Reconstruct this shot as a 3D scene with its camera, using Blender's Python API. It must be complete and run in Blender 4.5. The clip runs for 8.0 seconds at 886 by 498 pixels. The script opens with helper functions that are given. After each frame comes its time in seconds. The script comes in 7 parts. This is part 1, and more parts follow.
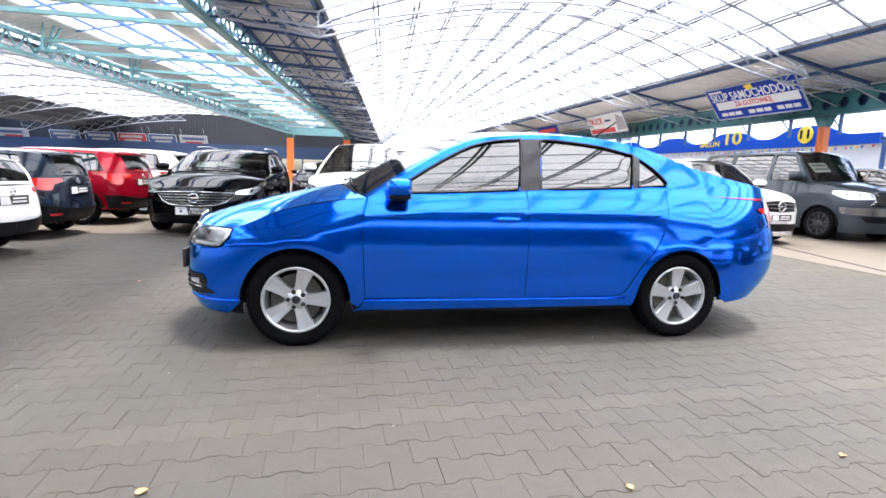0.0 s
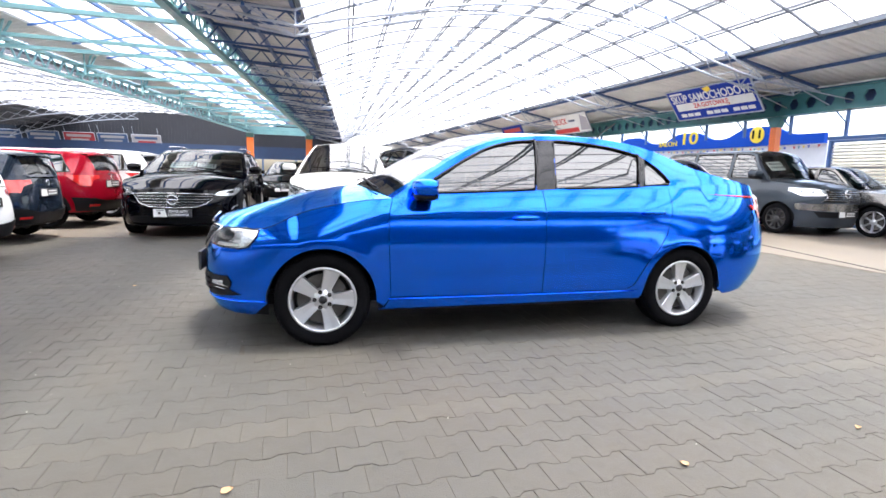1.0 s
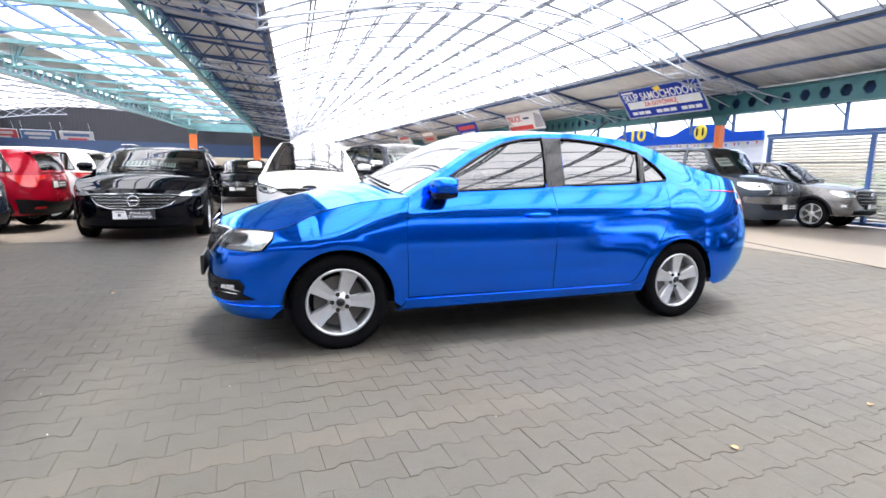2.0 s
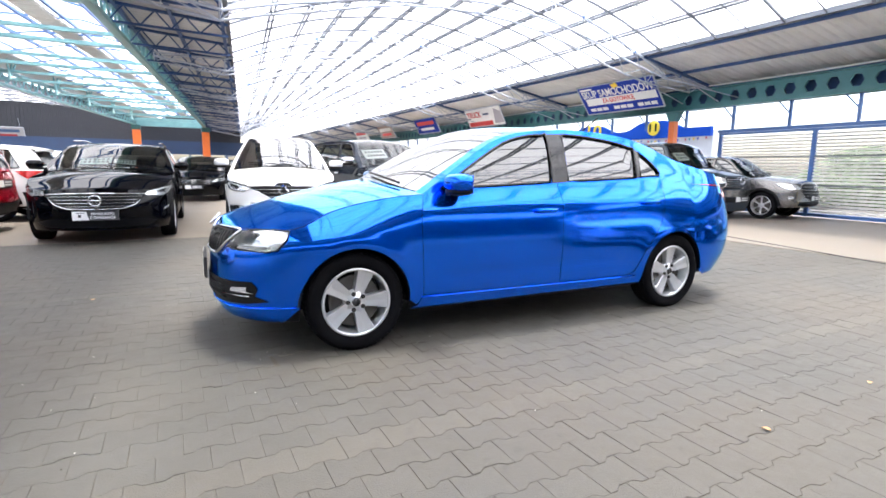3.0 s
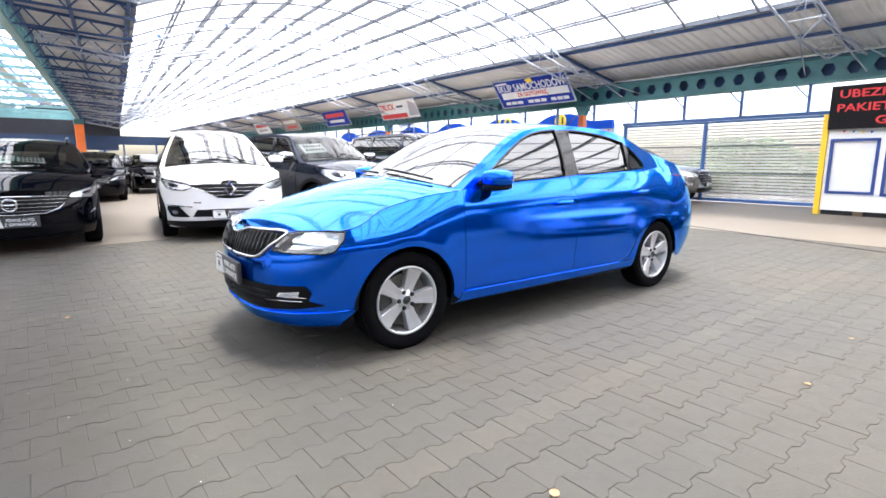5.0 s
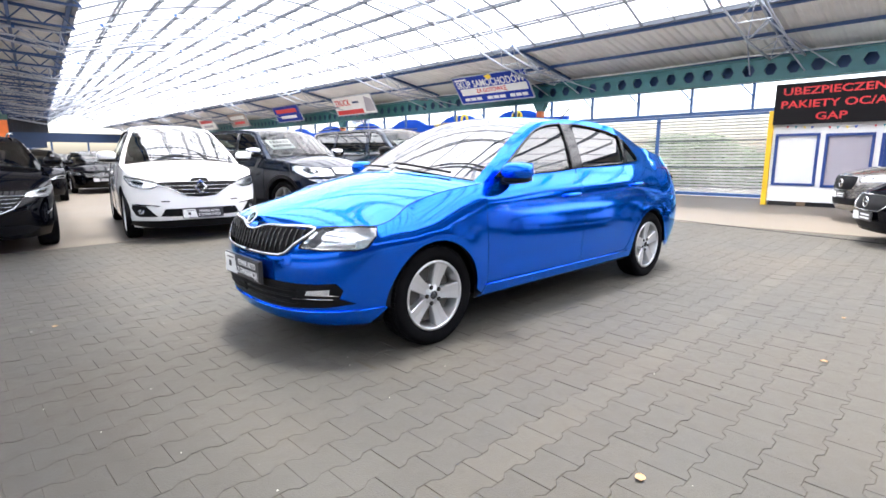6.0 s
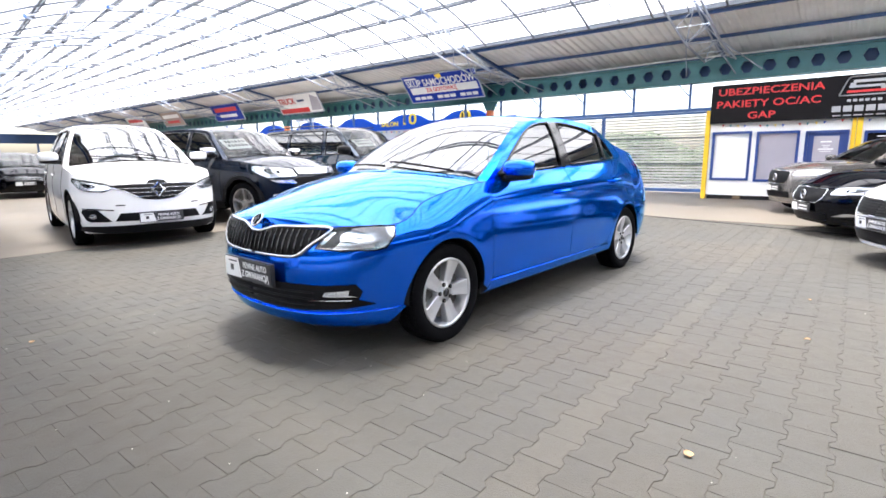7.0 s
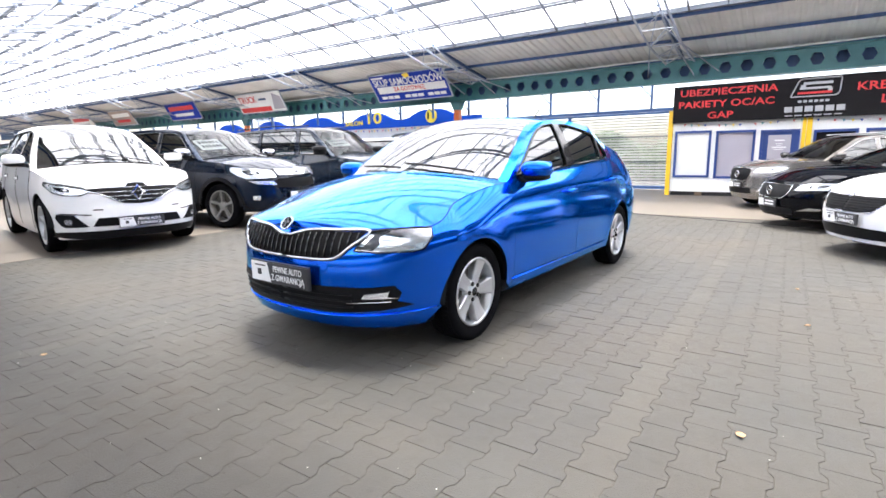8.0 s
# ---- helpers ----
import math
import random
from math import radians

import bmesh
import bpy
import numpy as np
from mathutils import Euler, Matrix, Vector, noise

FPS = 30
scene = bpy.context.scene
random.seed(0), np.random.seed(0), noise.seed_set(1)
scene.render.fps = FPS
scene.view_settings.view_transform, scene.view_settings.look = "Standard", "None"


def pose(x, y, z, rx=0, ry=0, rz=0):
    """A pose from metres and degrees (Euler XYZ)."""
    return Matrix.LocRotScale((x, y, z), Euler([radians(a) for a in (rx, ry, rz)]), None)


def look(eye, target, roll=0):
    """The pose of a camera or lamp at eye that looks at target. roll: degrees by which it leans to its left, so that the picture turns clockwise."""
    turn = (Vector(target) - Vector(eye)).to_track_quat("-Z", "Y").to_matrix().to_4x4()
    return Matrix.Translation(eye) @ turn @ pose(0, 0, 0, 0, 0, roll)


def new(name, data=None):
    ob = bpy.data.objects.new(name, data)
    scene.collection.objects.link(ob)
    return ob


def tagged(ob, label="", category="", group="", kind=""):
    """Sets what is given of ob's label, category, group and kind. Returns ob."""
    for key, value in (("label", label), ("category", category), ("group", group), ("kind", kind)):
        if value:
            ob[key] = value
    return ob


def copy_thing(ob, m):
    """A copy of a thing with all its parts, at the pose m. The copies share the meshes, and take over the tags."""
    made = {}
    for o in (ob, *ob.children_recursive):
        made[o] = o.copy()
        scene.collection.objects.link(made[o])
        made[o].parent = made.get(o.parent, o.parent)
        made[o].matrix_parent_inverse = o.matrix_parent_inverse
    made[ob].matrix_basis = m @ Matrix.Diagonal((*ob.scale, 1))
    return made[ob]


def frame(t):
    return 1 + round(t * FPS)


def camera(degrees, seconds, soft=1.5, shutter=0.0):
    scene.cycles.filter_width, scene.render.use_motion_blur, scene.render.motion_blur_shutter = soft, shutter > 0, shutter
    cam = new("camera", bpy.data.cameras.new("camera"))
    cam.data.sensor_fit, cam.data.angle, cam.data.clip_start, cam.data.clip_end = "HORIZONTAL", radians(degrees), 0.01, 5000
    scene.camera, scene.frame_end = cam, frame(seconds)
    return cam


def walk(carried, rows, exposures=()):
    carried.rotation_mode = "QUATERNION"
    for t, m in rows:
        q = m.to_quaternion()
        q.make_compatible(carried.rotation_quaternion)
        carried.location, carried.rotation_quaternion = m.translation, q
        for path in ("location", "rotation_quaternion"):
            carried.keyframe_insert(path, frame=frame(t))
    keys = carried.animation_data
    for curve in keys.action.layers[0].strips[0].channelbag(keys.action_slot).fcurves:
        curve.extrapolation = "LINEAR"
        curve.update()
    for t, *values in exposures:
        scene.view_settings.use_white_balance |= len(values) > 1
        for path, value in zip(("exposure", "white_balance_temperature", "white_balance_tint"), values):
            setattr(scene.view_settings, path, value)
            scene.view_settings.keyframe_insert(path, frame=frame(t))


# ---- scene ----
EXPOSURE = 2.55
cam = camera(82.0, 8.0, soft=1.6)
# seconds, eye x, y, z, yaw, pitch, roll
ROWS = [
    (0, -0.041, 0.347, 1.132, -12.11, -8.47, -1.75),
    (0.5, -0.252, 0.353, 1.130, -14.30, -8.44, -1.66),
    (1, -0.462, 0.365, 1.126, -16.62, -8.41, -1.50),
    (1.5, -0.676, 0.437, 1.124, -19.68, -8.43, -1.31),
    (3, -1.219, 0.702, 1.122, -27.64, -8.99, -0.78),
    (3.5, -1.393, 0.781, 1.125, -30.82, -9.03, -0.59),
    (4, -1.634, 0.888, 1.129, -33.70, -9.28, -0.42),
    (4.5, -1.822, 1.008, 1.144, -36.03, -9.60, -0.28),
    (5, -2.000, 1.151, 1.142, -39.02, -9.77, -0.05),
    (6.5, -2.478, 1.633, 1.115, -47.93, -10.27, 0.44),
    (7, -2.625, 1.767, 1.119, -51.34, -10.30, 0.69),
    (7.5, -2.785, 1.907, 1.129, -53.78, -10.34, 0.87),
    (8, -2.922, 2.077, 1.144, -56.10, -10.50, 0.99),
]
walk(cam, [(t, pose(x, y, z, 90 + pitch, roll, yaw)) for t, x, y, z, yaw, pitch, roll in ROWS],
     exposures=[(0.0, EXPOSURE), (8.0, EXPOSURE)])

# ---- world and sun ----
world = bpy.data.worlds.new("sky")
scene.world = world
world.use_nodes = True
wn = world.node_tree.nodes
sky = wn.new("ShaderNodeTexSky")
sky.sky_type = 'NISHITA'
sky.sun_disc = False
sky.sun_elevation = radians(77)
sky.sun_rotation = radians(63)
sky.air_density = 1.0
sky.dust_density = 4.0
sky.ozone_density = 0.6
wn["Background"].inputs["Strength"].default_value = 0.15
world.node_tree.links.new(sky.outputs[0], wn["Background"].inputs[0])
sun_data = bpy.data.lights.new("sun", 'SUN')
sun_data.energy = 1.3
sun_data.angle = radians(12)
sun_data.color = (1.0, 0.95, 0.88)
sun = new("sun", sun_data)
sun.matrix_world = look((10, 5, 50), (0, 0, 0))

# ---- materials ----
MATS = {}


def mat(name, color, rough=0.5, metal=0.0, var=0.12, scale=6.0, bump=0.0, bscale=60.0, coat=0.0, spec=0.5, island=0.0):
    """A surface with grain and stains at two scales."""
    if name in MATS:
        return MATS[name]
    m = bpy.data.materials.new(name)
    m.use_nodes = True
    nt = m.node_tree
    n, l = nt.nodes, nt.links
    b = n["Principled BSDF"]
    b.inputs["Base Color"].default_value = (*color, 1)
    b.inputs["Roughness"].default_value = rough
    b.inputs["Metallic"].default_value = metal
    b.inputs["Coat Weight"].default_value = coat
    b.inputs["Coat Roughness"].default_value = 0.02
    b.inputs["Specular IOR Level"].default_value = spec
    tc = n.new("ShaderNodeTexCoord")
    if var > 0:
        n1 = n.new("ShaderNodeTexNoise")
        n1.inputs["Scale"].default_value = scale
        n1.inputs["Detail"].default_value = 6
        n2 = n.new("ShaderNodeTexNoise")
        n2.inputs["Scale"].default_value = scale * 0.13
        n2.inputs["Detail"].default_value = 3
        l.new(tc.outputs["Object"], n1.inputs["Vector"])
        l.new(tc.outputs["Object"], n2.inputs["Vector"])
        add = n.new("ShaderNodeMath")
        add.operation = 'ADD'
        l.new(n1.outputs["Fac"], add.inputs[0])
        l.new(n2.outputs["Fac"], add.inputs[1])
        src = add
        if island > 0:
            geo = n.new("ShaderNodeNewGeometry")
            oi = n.new("ShaderNodeObjectInfo")
            wn1 = n.new("ShaderNodeMath")
            wn1.operation = 'ADD'
            l.new(geo.outputs["Random Per Island"], wn1.inputs[0])
            l.new(oi.outputs["Random"], wn1.inputs[1])
            fr = n.new("ShaderNodeMath")
            fr.operation = 'FRACT'
            l.new(wn1.outputs[0], fr.inputs[0])
            ma = n.new("ShaderNodeMath")
            ma.operation = 'MULTIPLY_ADD'
            ma.inputs[1].default_value = island
            l.new(fr.outputs[0], ma.inputs[0])
            l.new(add.outputs[0], ma.inputs[2])
            src = ma
        mr = n.new("ShaderNodeMapRange")
        mr.inputs["From Min"].default_value = 0.65
        mr.inputs["From Max"].default_value = 1.35 + island
        mr.inputs["To Min"].default_value = 1 - var
        mr.inputs["To Max"].default_value = 1 + var
        l.new(src.outputs[0], mr.inputs["Value"])
        mul = n.new("ShaderNodeMix")
        mul.data_type = 'RGBA'
        mul.blend_type = 'MULTIPLY'
        mul.inputs["Factor"].default_value = 1.0
        mul.inputs[6].default_value = (*color, 1)
        comb = n.new("ShaderNodeCombineColor")
        for k in range(3):
            l.new(mr.outputs["Result"], comb.inputs[k])
        l.new(comb.outputs[0], mul.inputs[7])
        l.new(mul.outputs[2], b.inputs["Base Color"])
        rr = n.new("ShaderNodeMapRange")
        rr.inputs["To Min"].default_value = max(0.02, rough * 0.8)
        rr.inputs["To Max"].default_value = min(1.0, rough * 1.2)
        l.new(n1.outputs["Fac"], rr.inputs["Value"])
        l.new(rr.outputs["Result"], b.inputs["Roughness"])
    if bump > 0:
        nb = n.new("ShaderNodeTexNoise")
        nb.inputs["Scale"].default_value = bscale
        nb.inputs["Detail"].default_value = 5
        l.new(tc.outputs["Object"], nb.inputs["Vector"])
        bp = n.new("ShaderNodeBump")
        bp.inputs["Strength"].default_value = bump
        bp.inputs["Distance"].default_value = 0.01
        l.new(nb.outputs["Fac"], bp.inputs["Height"])
        l.new(bp.outputs["Normal"], b.inputs["Normal"])
    MATS[name] = m
    return m


def glass(name, tint=(0.5, 0.55, 0.55), gloss=1.45, rough=0.0):
    if name in MATS:
        return MATS[name]
    m = bpy.data.materials.new(name)
    m.use_nodes = True
    n, l = m.node_tree.nodes, m.node_tree.links
    n.remove(n["Principled BSDF"])
    tr = n.new("ShaderNodeBsdfTransparent")
    tr.inputs[0].default_value = (*tint, 1)
    gl = n.new("ShaderNodeBsdfGlossy")
    gl.inputs["Roughness"].default_value = rough
    fr = n.new("ShaderNodeFresnel")
    fr.inputs["IOR"].default_value = gloss
    mx = n.new("ShaderNodeMixShader")
    l.new(fr.outputs[0], mx.inputs[0])
    l.new(tr.outputs[0], mx.inputs[1])
    l.new(gl.outputs[0], mx.inputs[2])
    l.new(mx.outputs[0], n["Material Output"].inputs[0])
    MATS[name] = m
    return m


def milky(name, color, trans=0.75):
    """Translucent sheet that lets daylight through."""
    if name in MATS:
        return MATS[name]
    m = bpy.data.materials.new(name)
    m.use_nodes = True
    n, l = m.node_tree.nodes, m.node_tree.links
    n.remove(n["Principled BSDF"])
    a = n.new("ShaderNodeBsdfTranslucent")
    b = n.new("ShaderNodeBsdfDiffuse")
    tc = n.new("ShaderNodeTexCoord")
    nz = n.new("ShaderNodeTexNoise")
    nz.inputs["Scale"].default_value = 0.7
    nz.inputs["Detail"].default_value = 4
    l.new(tc.outputs["Object"], nz.inputs["Vector"])
    cr = n.new("ShaderNodeMapRange")
    cr.inputs["To Min"].default_value = 0.8
    cr.inputs["To Max"].default_value = 1.1
    l.new(nz.outputs["Fac"], cr.inputs["Value"])
    mu = n.new("ShaderNodeVectorMath")
    mu.operation = 'SCALE'
    mu.inputs[0].default_value = color
    l.new(cr.outputs["Result"], mu.inputs["Scale"])
    l.new(mu.outputs[0], a.inputs[0])
    b.inputs[0].default_value = (*color, 1)
    mx = n.new("ShaderNodeMixShader")
    mx.inputs[0].default_value = trans
    l.new(b.outputs[0], mx.inputs[1])
    l.new(a.outputs[0], mx.inputs[2])
    l.new(mx.outputs[0], n["Material Output"].inputs[0])
    MATS[name] = m
    return m


def paint(name, color, flake=0.35, rough=0.28, coat=1.0):
    """Car paint: coloured base, some metal flake, clear coat."""
    if name in MATS:
        return MATS[name]
    m = mat(name, color, rough, flake, 0.05, 3.0, 0.0, coat=coat, spec=0.0)
    m.node_tree.nodes["Principled BSDF"].inputs["Coat IOR"].default_value = 1.5
    return m


# ---- mesh helpers ----
class MB:
    """Gathers points and faces of one mesh."""

    def __init__(self):
        self.v, self.f, self.n = [], [], None

    def add(self, verts, faces):
        o = len(self.v)
        self.v.extend([tuple(p) for p in verts])
        self.f.extend([tuple(i + o for i in q) for q in faces])
        return self

    def box(self, a, b):
        (x0, y0, z0), (x1, y1, z1) = a, b
        return self.add([(x0, y0, z0), (x1, y0, z0), (x1, y1, z0), (x0, y1, z0), (x0, y0, z1), (x1, y0, z1), (x1, y1, z1), (x0, y1, z1)],
                        [(3, 2, 1, 0), (4, 5, 6, 7), (0, 1, 5, 4), (1, 2, 6, 5), (2, 3, 7, 6), (3, 0, 4, 7)])

    def bar(self, p, q, w, h=None, sides=4):
        """A straight bar from p to q; four-sided or round."""
        p, q = Vector(p), Vector(q)
        d = (q - p)
        if d.length < 1e-6:
            return self
        d.normalize()
        up = Vector((0, 0, 1)) if abs(d.z) < 0.95 else Vector((0, 1, 0))
        s = d.cross(up).normalized()
        u = s.cross(d).normalized()
        h = h or w
        ring = []
        for k in range(sides):
            a = 2 * math.pi * (k + 0.5) / sides
            c = 0.7071 if sides == 4 else 0.5
            ring.append(s * math.cos(a) * w * c + u * math.sin(a) * h * c)
        vs = [p + r for r in ring] + [q + r for r in ring]
        fs = [(k, (k + 1) % sides, sides + (k + 1) % sides, sides + k) for k in range(sides)]
        fs += [tuple(range(sides - 1, -1, -1)), tuple(range(sides, 2 * sides))]
        return self.add(vs, fs)

    def tube(self, pts, r, sides=6, closed=False):
        """A round tube along a polyline."""
        pts = [Vector(p) for p in pts]
        n = len(pts)
        vs, fs = [], []
        for i, p in enumerate(pts):
            a = pts[(i - 1) % n] if closed or i else pts[i]
            b = pts[(i + 1) % n] if closed or i < n - 1 else pts[i]
            d = (b - a).normalized()
            up = Vector((0, 0, 1)) if abs(d.z) < 0.9 else Vector((1, 0, 0))
            s = d.cross(up).normalized()
            u = s.cross(d)
            vs += [p + (s * math.cos(2 * math.pi * k / sides) + u * math.sin(2 * math.pi * k / sides)) * r for k in range(sides)]
        m = n if closed else n - 1
        for i in range(m):
            for k in range(sides):
                a, b = i * sides, ((i + 1) % n) * sides
                fs.append((a + k, a + (k + 1) % sides, b + (k + 1) % sides, b + k))
        if not closed:
            fs += [tuple(range(sides - 1, -1, -1)), tuple((n - 1) * sides + k for k in range(sides))]
        return self.add(vs, fs)

    def grid(self, rows):
        """A sheet over rows of points."""
        w = len(rows[0])
        return self.add([p for r in rows for p in r],
                        [(i * w + j, i * w + j + 1, (i + 1) * w + j + 1, (i + 1) * w + j) for i in range(len(rows) - 1) for j in range(w - 1)])

    def prism(self, poly, a, b, axis=0):
        """A polygon in the plane across an axis, drawn out from a to b."""
        def put(p, t):
            return [(t, p[0], p[1]), (p[0], t, p[1]), (p[0], p[1], t)][axis]
        n = len(poly)
        vs = [put(p, a) for p in poly] + [put(p, b) for p in poly]
        fs = [tuple(range(n)), tuple(range(2 * n - 1, n - 1, -1))] + [(k, n + k, n + (k + 1) % n, (k + 1) % n) for k in range(n)]
        return self.add(vs, fs)

    def lathe(self, prof, n=32, axis=1, arc=1.0):
        """Turns (radius, along) pairs round an axis."""
        vs, fs = [], []
        for k in range(n + (arc < 1)):
            a = 2 * math.pi * arc * k / n
            for r, t in prof:
                c, s = r * math.cos(a), r * math.sin(a)
                vs.append([(t, c, s), (c, t, s), (c, s, t)][axis])
        m = len(prof)
        for k in range(n):
            for j in range(m - 1):
                k2 = (k + 1) % n if arc >= 1 else k + 1
                fs.append((k * m + j, k * m + j + 1, k2 * m + j + 1, k2 * m + j))
        return self.add(vs, fs)

    def mesh(self, name, smooth=False, fix=False):
        me = bpy.data.meshes.new(name)
        me.from_pydata(self.v, [], self.f)
        if fix:
            b = bmesh.new()
            b.from_mesh(me)
            bmesh.ops.recalc_face_normals(b, faces=b.faces)
            b.to_mesh(me)
            b.free()
        if smooth:
            me.shade_smooth()
        me.update()
        if self.n is not None and smooth and not fix:
            me.normals_split_custom_set_from_vertices(self.n)
        return me


def put(name, mb, material, parent=None, label="", smooth=False, fix=True, category="", kind="", group=""):
    me = mb.mesh(name, smooth, fix) if isinstance(mb, MB) else mb
    if not me.materials:
        me.materials.append(material)
    ob = new(name, me)
    if parent is not None:
        ob.parent = parent
    return tagged(ob, label, category, group, kind)


def text_mesh(body, size, width=None, extrude=0.004, spacing=1.0, align='CENTER', shear=0.0):
    """Raised lettering as a mesh in the xy plane, centred; width squeezes it to fit."""
    c = bpy.data.curves.new("lettering", 'FONT')
    c.body, c.size, c.align_x, c.align_y = body, size, align, 'CENTER'
    c.extrude, c.space_character, c.shear, c.resolution_u = extrude, spacing, shear, 3
    c.offset = 0.014 * size
    o = bpy.data.objects.new("lettering", c)
    scene.collection.objects.link(o)
    dg = bpy.context.evaluated_depsgraph_get()
    me = bpy.data.meshes.new_from_object(o.evaluated_get(dg))
    bpy.data.objects.remove(o)
    bpy.data.curves.remove(c)
    if width:
        xs = [v.co.x for v in me.vertices]
        k = width / max(1e-6, max(xs) - min(xs))
        for v in me.vertices:
            v.co.x *= k
    return me


def spline(pts):
    """A smooth curve y(x) through points."""
    xs = np.array([p[0] for p in pts], float)
    ys = np.array([p[1] for p in pts], float)
    d = np.diff(ys) / np.diff(xs)
    m = np.empty(len(xs))
    m[0], m[-1] = d[0], d[-1]
    for i in range(1, len(xs) - 1):
        h0, h1 = xs[i] - xs[i - 1], xs[i + 1] - xs[i]
        m[i] = (d[i - 1] * h1 + d[i] * h0) / (h0 + h1)

    def at(x):
        x = min(max(x, xs[0]), xs[-1])
        i = min(int(np.searchsorted(xs, x, side='right')) - 1, len(xs) - 2)
        i = max(i, 0)
        h = xs[i + 1] - xs[i]
        t = (x - xs[i]) / h
        return float((1 + 2 * t) * (1 - t) ** 2 * ys[i] + t * (1 - t) ** 2 * h * m[i] + t * t * (3 - 2 * t) * ys[i + 1] + t * t * (t - 1) * h * m[i + 1])
    return at


def outward(mb, up=0.0):
    """Turns a car's sheet so that it faces away from the middle of the car."""
    P = np.array(mb.v)
    c = np.array((P[:, 0].mean() if not up else P[:, 0].mean(), 0.0, 0.6))
    t = 0.0
    for q in mb.f:
        a, b, d = P[q[0]], P[q[1]], P[q[2]]
        t += float(np.dot(np.cross(b - a, d - a), (a + b + d) / 3 - c))
    if t < 0:
        mb.f = [tuple(reversed(q)) for q in mb.f]
    return mb


def curve2(pts, n=12):
    """A smooth polyline through points of the plane."""
    out = []
    P = [np.array(p, float) for p in pts]
    for i in range(len(P) - 1):
        a = P[i - 1] if i else 2 * P[0] - P[1]
        b, c = P[i], P[i + 1]
        d = P[i + 2] if i + 2 < len(P) else 2 * P[-1] - P[-2]
        for k in range(n):
            t = k / n
            out.append(tuple(0.5 * (2 * b + (c - a) * t + (2 * a - 5 * b + 4 * c - d) * t * t + (3 * b - a - 3 * c + d) * t ** 3)))
    out.append(tuple(P[-1]))
    return out

# ---- surfaces of the hall ----
def paving(name, color, dust):
    """Concrete blocks: grain, a tone for each block, and wide dusty and damp stains over the yard."""
    m = mat(name, color, 0.7, 0, 0.14, 9.0, 0.4, 160, island=0.5)
    n, l = m.node_tree.nodes, m.node_tree.links
    geo = n.new("ShaderNodeNewGeometry")
    src = n["Principled BSDF"].inputs["Base Color"].links[0].from_socket
    for sc, lo, hi, tone, amount in ((0.55, 0.42, 0.66, dust, 0.75), (2.3, 0.5, 0.72, (0.062, 0.056, 0.047), 0.5), (14.0, 0.6, 0.7, (0.05, 0.046, 0.04), 0.45)):
        nz = n.new("ShaderNodeTexNoise")
        nz.inputs["Scale"].default_value = sc
        nz.inputs["Detail"].default_value = 6
        l.new(geo.outputs["Position"], nz.inputs["Vector"])
        mr = n.new("ShaderNodeMapRange")
        mr.inputs["From Min"].default_value = lo
        mr.inputs["From Max"].default_value = hi
        mr.inputs["To Max"].default_value = amount
        l.new(nz.outputs["Fac"], mr.inputs["Value"])
        mx = n.new("ShaderNodeMix")
        mx.data_type = 'RGBA'
        mx.inputs[7].default_value = (*tone, 1)
        l.new(mr.outputs["Result"], mx.inputs["Factor"])
        l.new(src, mx.inputs[6])
        src = mx.outputs[2]
    l.new(src, n["Principled BSDF"].inputs["Base Color"])
    return m


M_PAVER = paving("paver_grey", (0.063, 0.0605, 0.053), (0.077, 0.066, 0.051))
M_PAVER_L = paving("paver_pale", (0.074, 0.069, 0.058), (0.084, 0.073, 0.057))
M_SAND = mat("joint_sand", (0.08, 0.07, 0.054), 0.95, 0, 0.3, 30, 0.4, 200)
# daylight from the gate side is put into this paler, warmer colour
M_FLOOR_LIT = mat("paving_far_lit", (0.162, 0.137, 0.111), 0.6, 0, 0.16, 1.2, 0.15, 40)
M_ASPHALT = mat("asphalt", (0.09, 0.09, 0.088), 0.9, 0, 0.2, 3.0, 0.3, 120)
M_TEAL = mat("teal_paint", (0.05, 0.19, 0.21), 0.4, 0, 0.16, 3.0, 0.05, 40)
M_TEALPALE = mat("pale_teal_paint", (0.16, 0.34, 0.35), 0.4, 0, 0.2, 3.0, 0.05, 40)
M_BLUE = mat("blue_steel", (0.045, 0.13, 0.36), 0.42, 0, 0.18, 3.0, 0.05, 40)
M_DBLUE = mat("dark_blue_sheet", (0.02, 0.06, 0.15), 0.5, 0, 0.2, 2.0)
M_TUBE = mat("galvanised_tube", (0.42, 0.46, 0.53), 0.5, 0.2, 0.15, 6.0)
M_CORR = mat("corrugated_sheet", (0.56, 0.555, 0.54), 0.5, 0.1, 0.2, 1.5)
M_ORANGE = mat("orange_paint", (0.75, 0.17, 0.03), 0.45, 0, 0.12, 4.0)
M_WHITE = mat("white_paint", (0.78, 0.78, 0.76), 0.45, 0, 0.08, 3.0)
M_YELLOW = mat("yellow_paint", (0.8, 0.5, 0.02), 0.4, 0, 0.1, 4.0)
M_SIGNBLUE = mat("sign_blue", (0.012, 0.04, 0.33), 0.6, 0, 0.1, 2.0, spec=0.2)
M_FASCIA = mat("fascia_blue", (0.006, 0.075, 0.45), 0.6, 0, 0.1, 2.0, spec=0.2)
M_NAVYFRAME = mat("navy_frame", (0.012, 0.045, 0.2), 0.45, 0, 0.1, 3.0)
M_SIGNBLACK = mat("sign_black", (0.012, 0.011, 0.012), 0.7, 0, 0.15, 3.0, spec=0.1)
M_RED = mat("sign_red", (0.62, 0.025, 0.03), 0.4, 0, 0.08, 3.0)
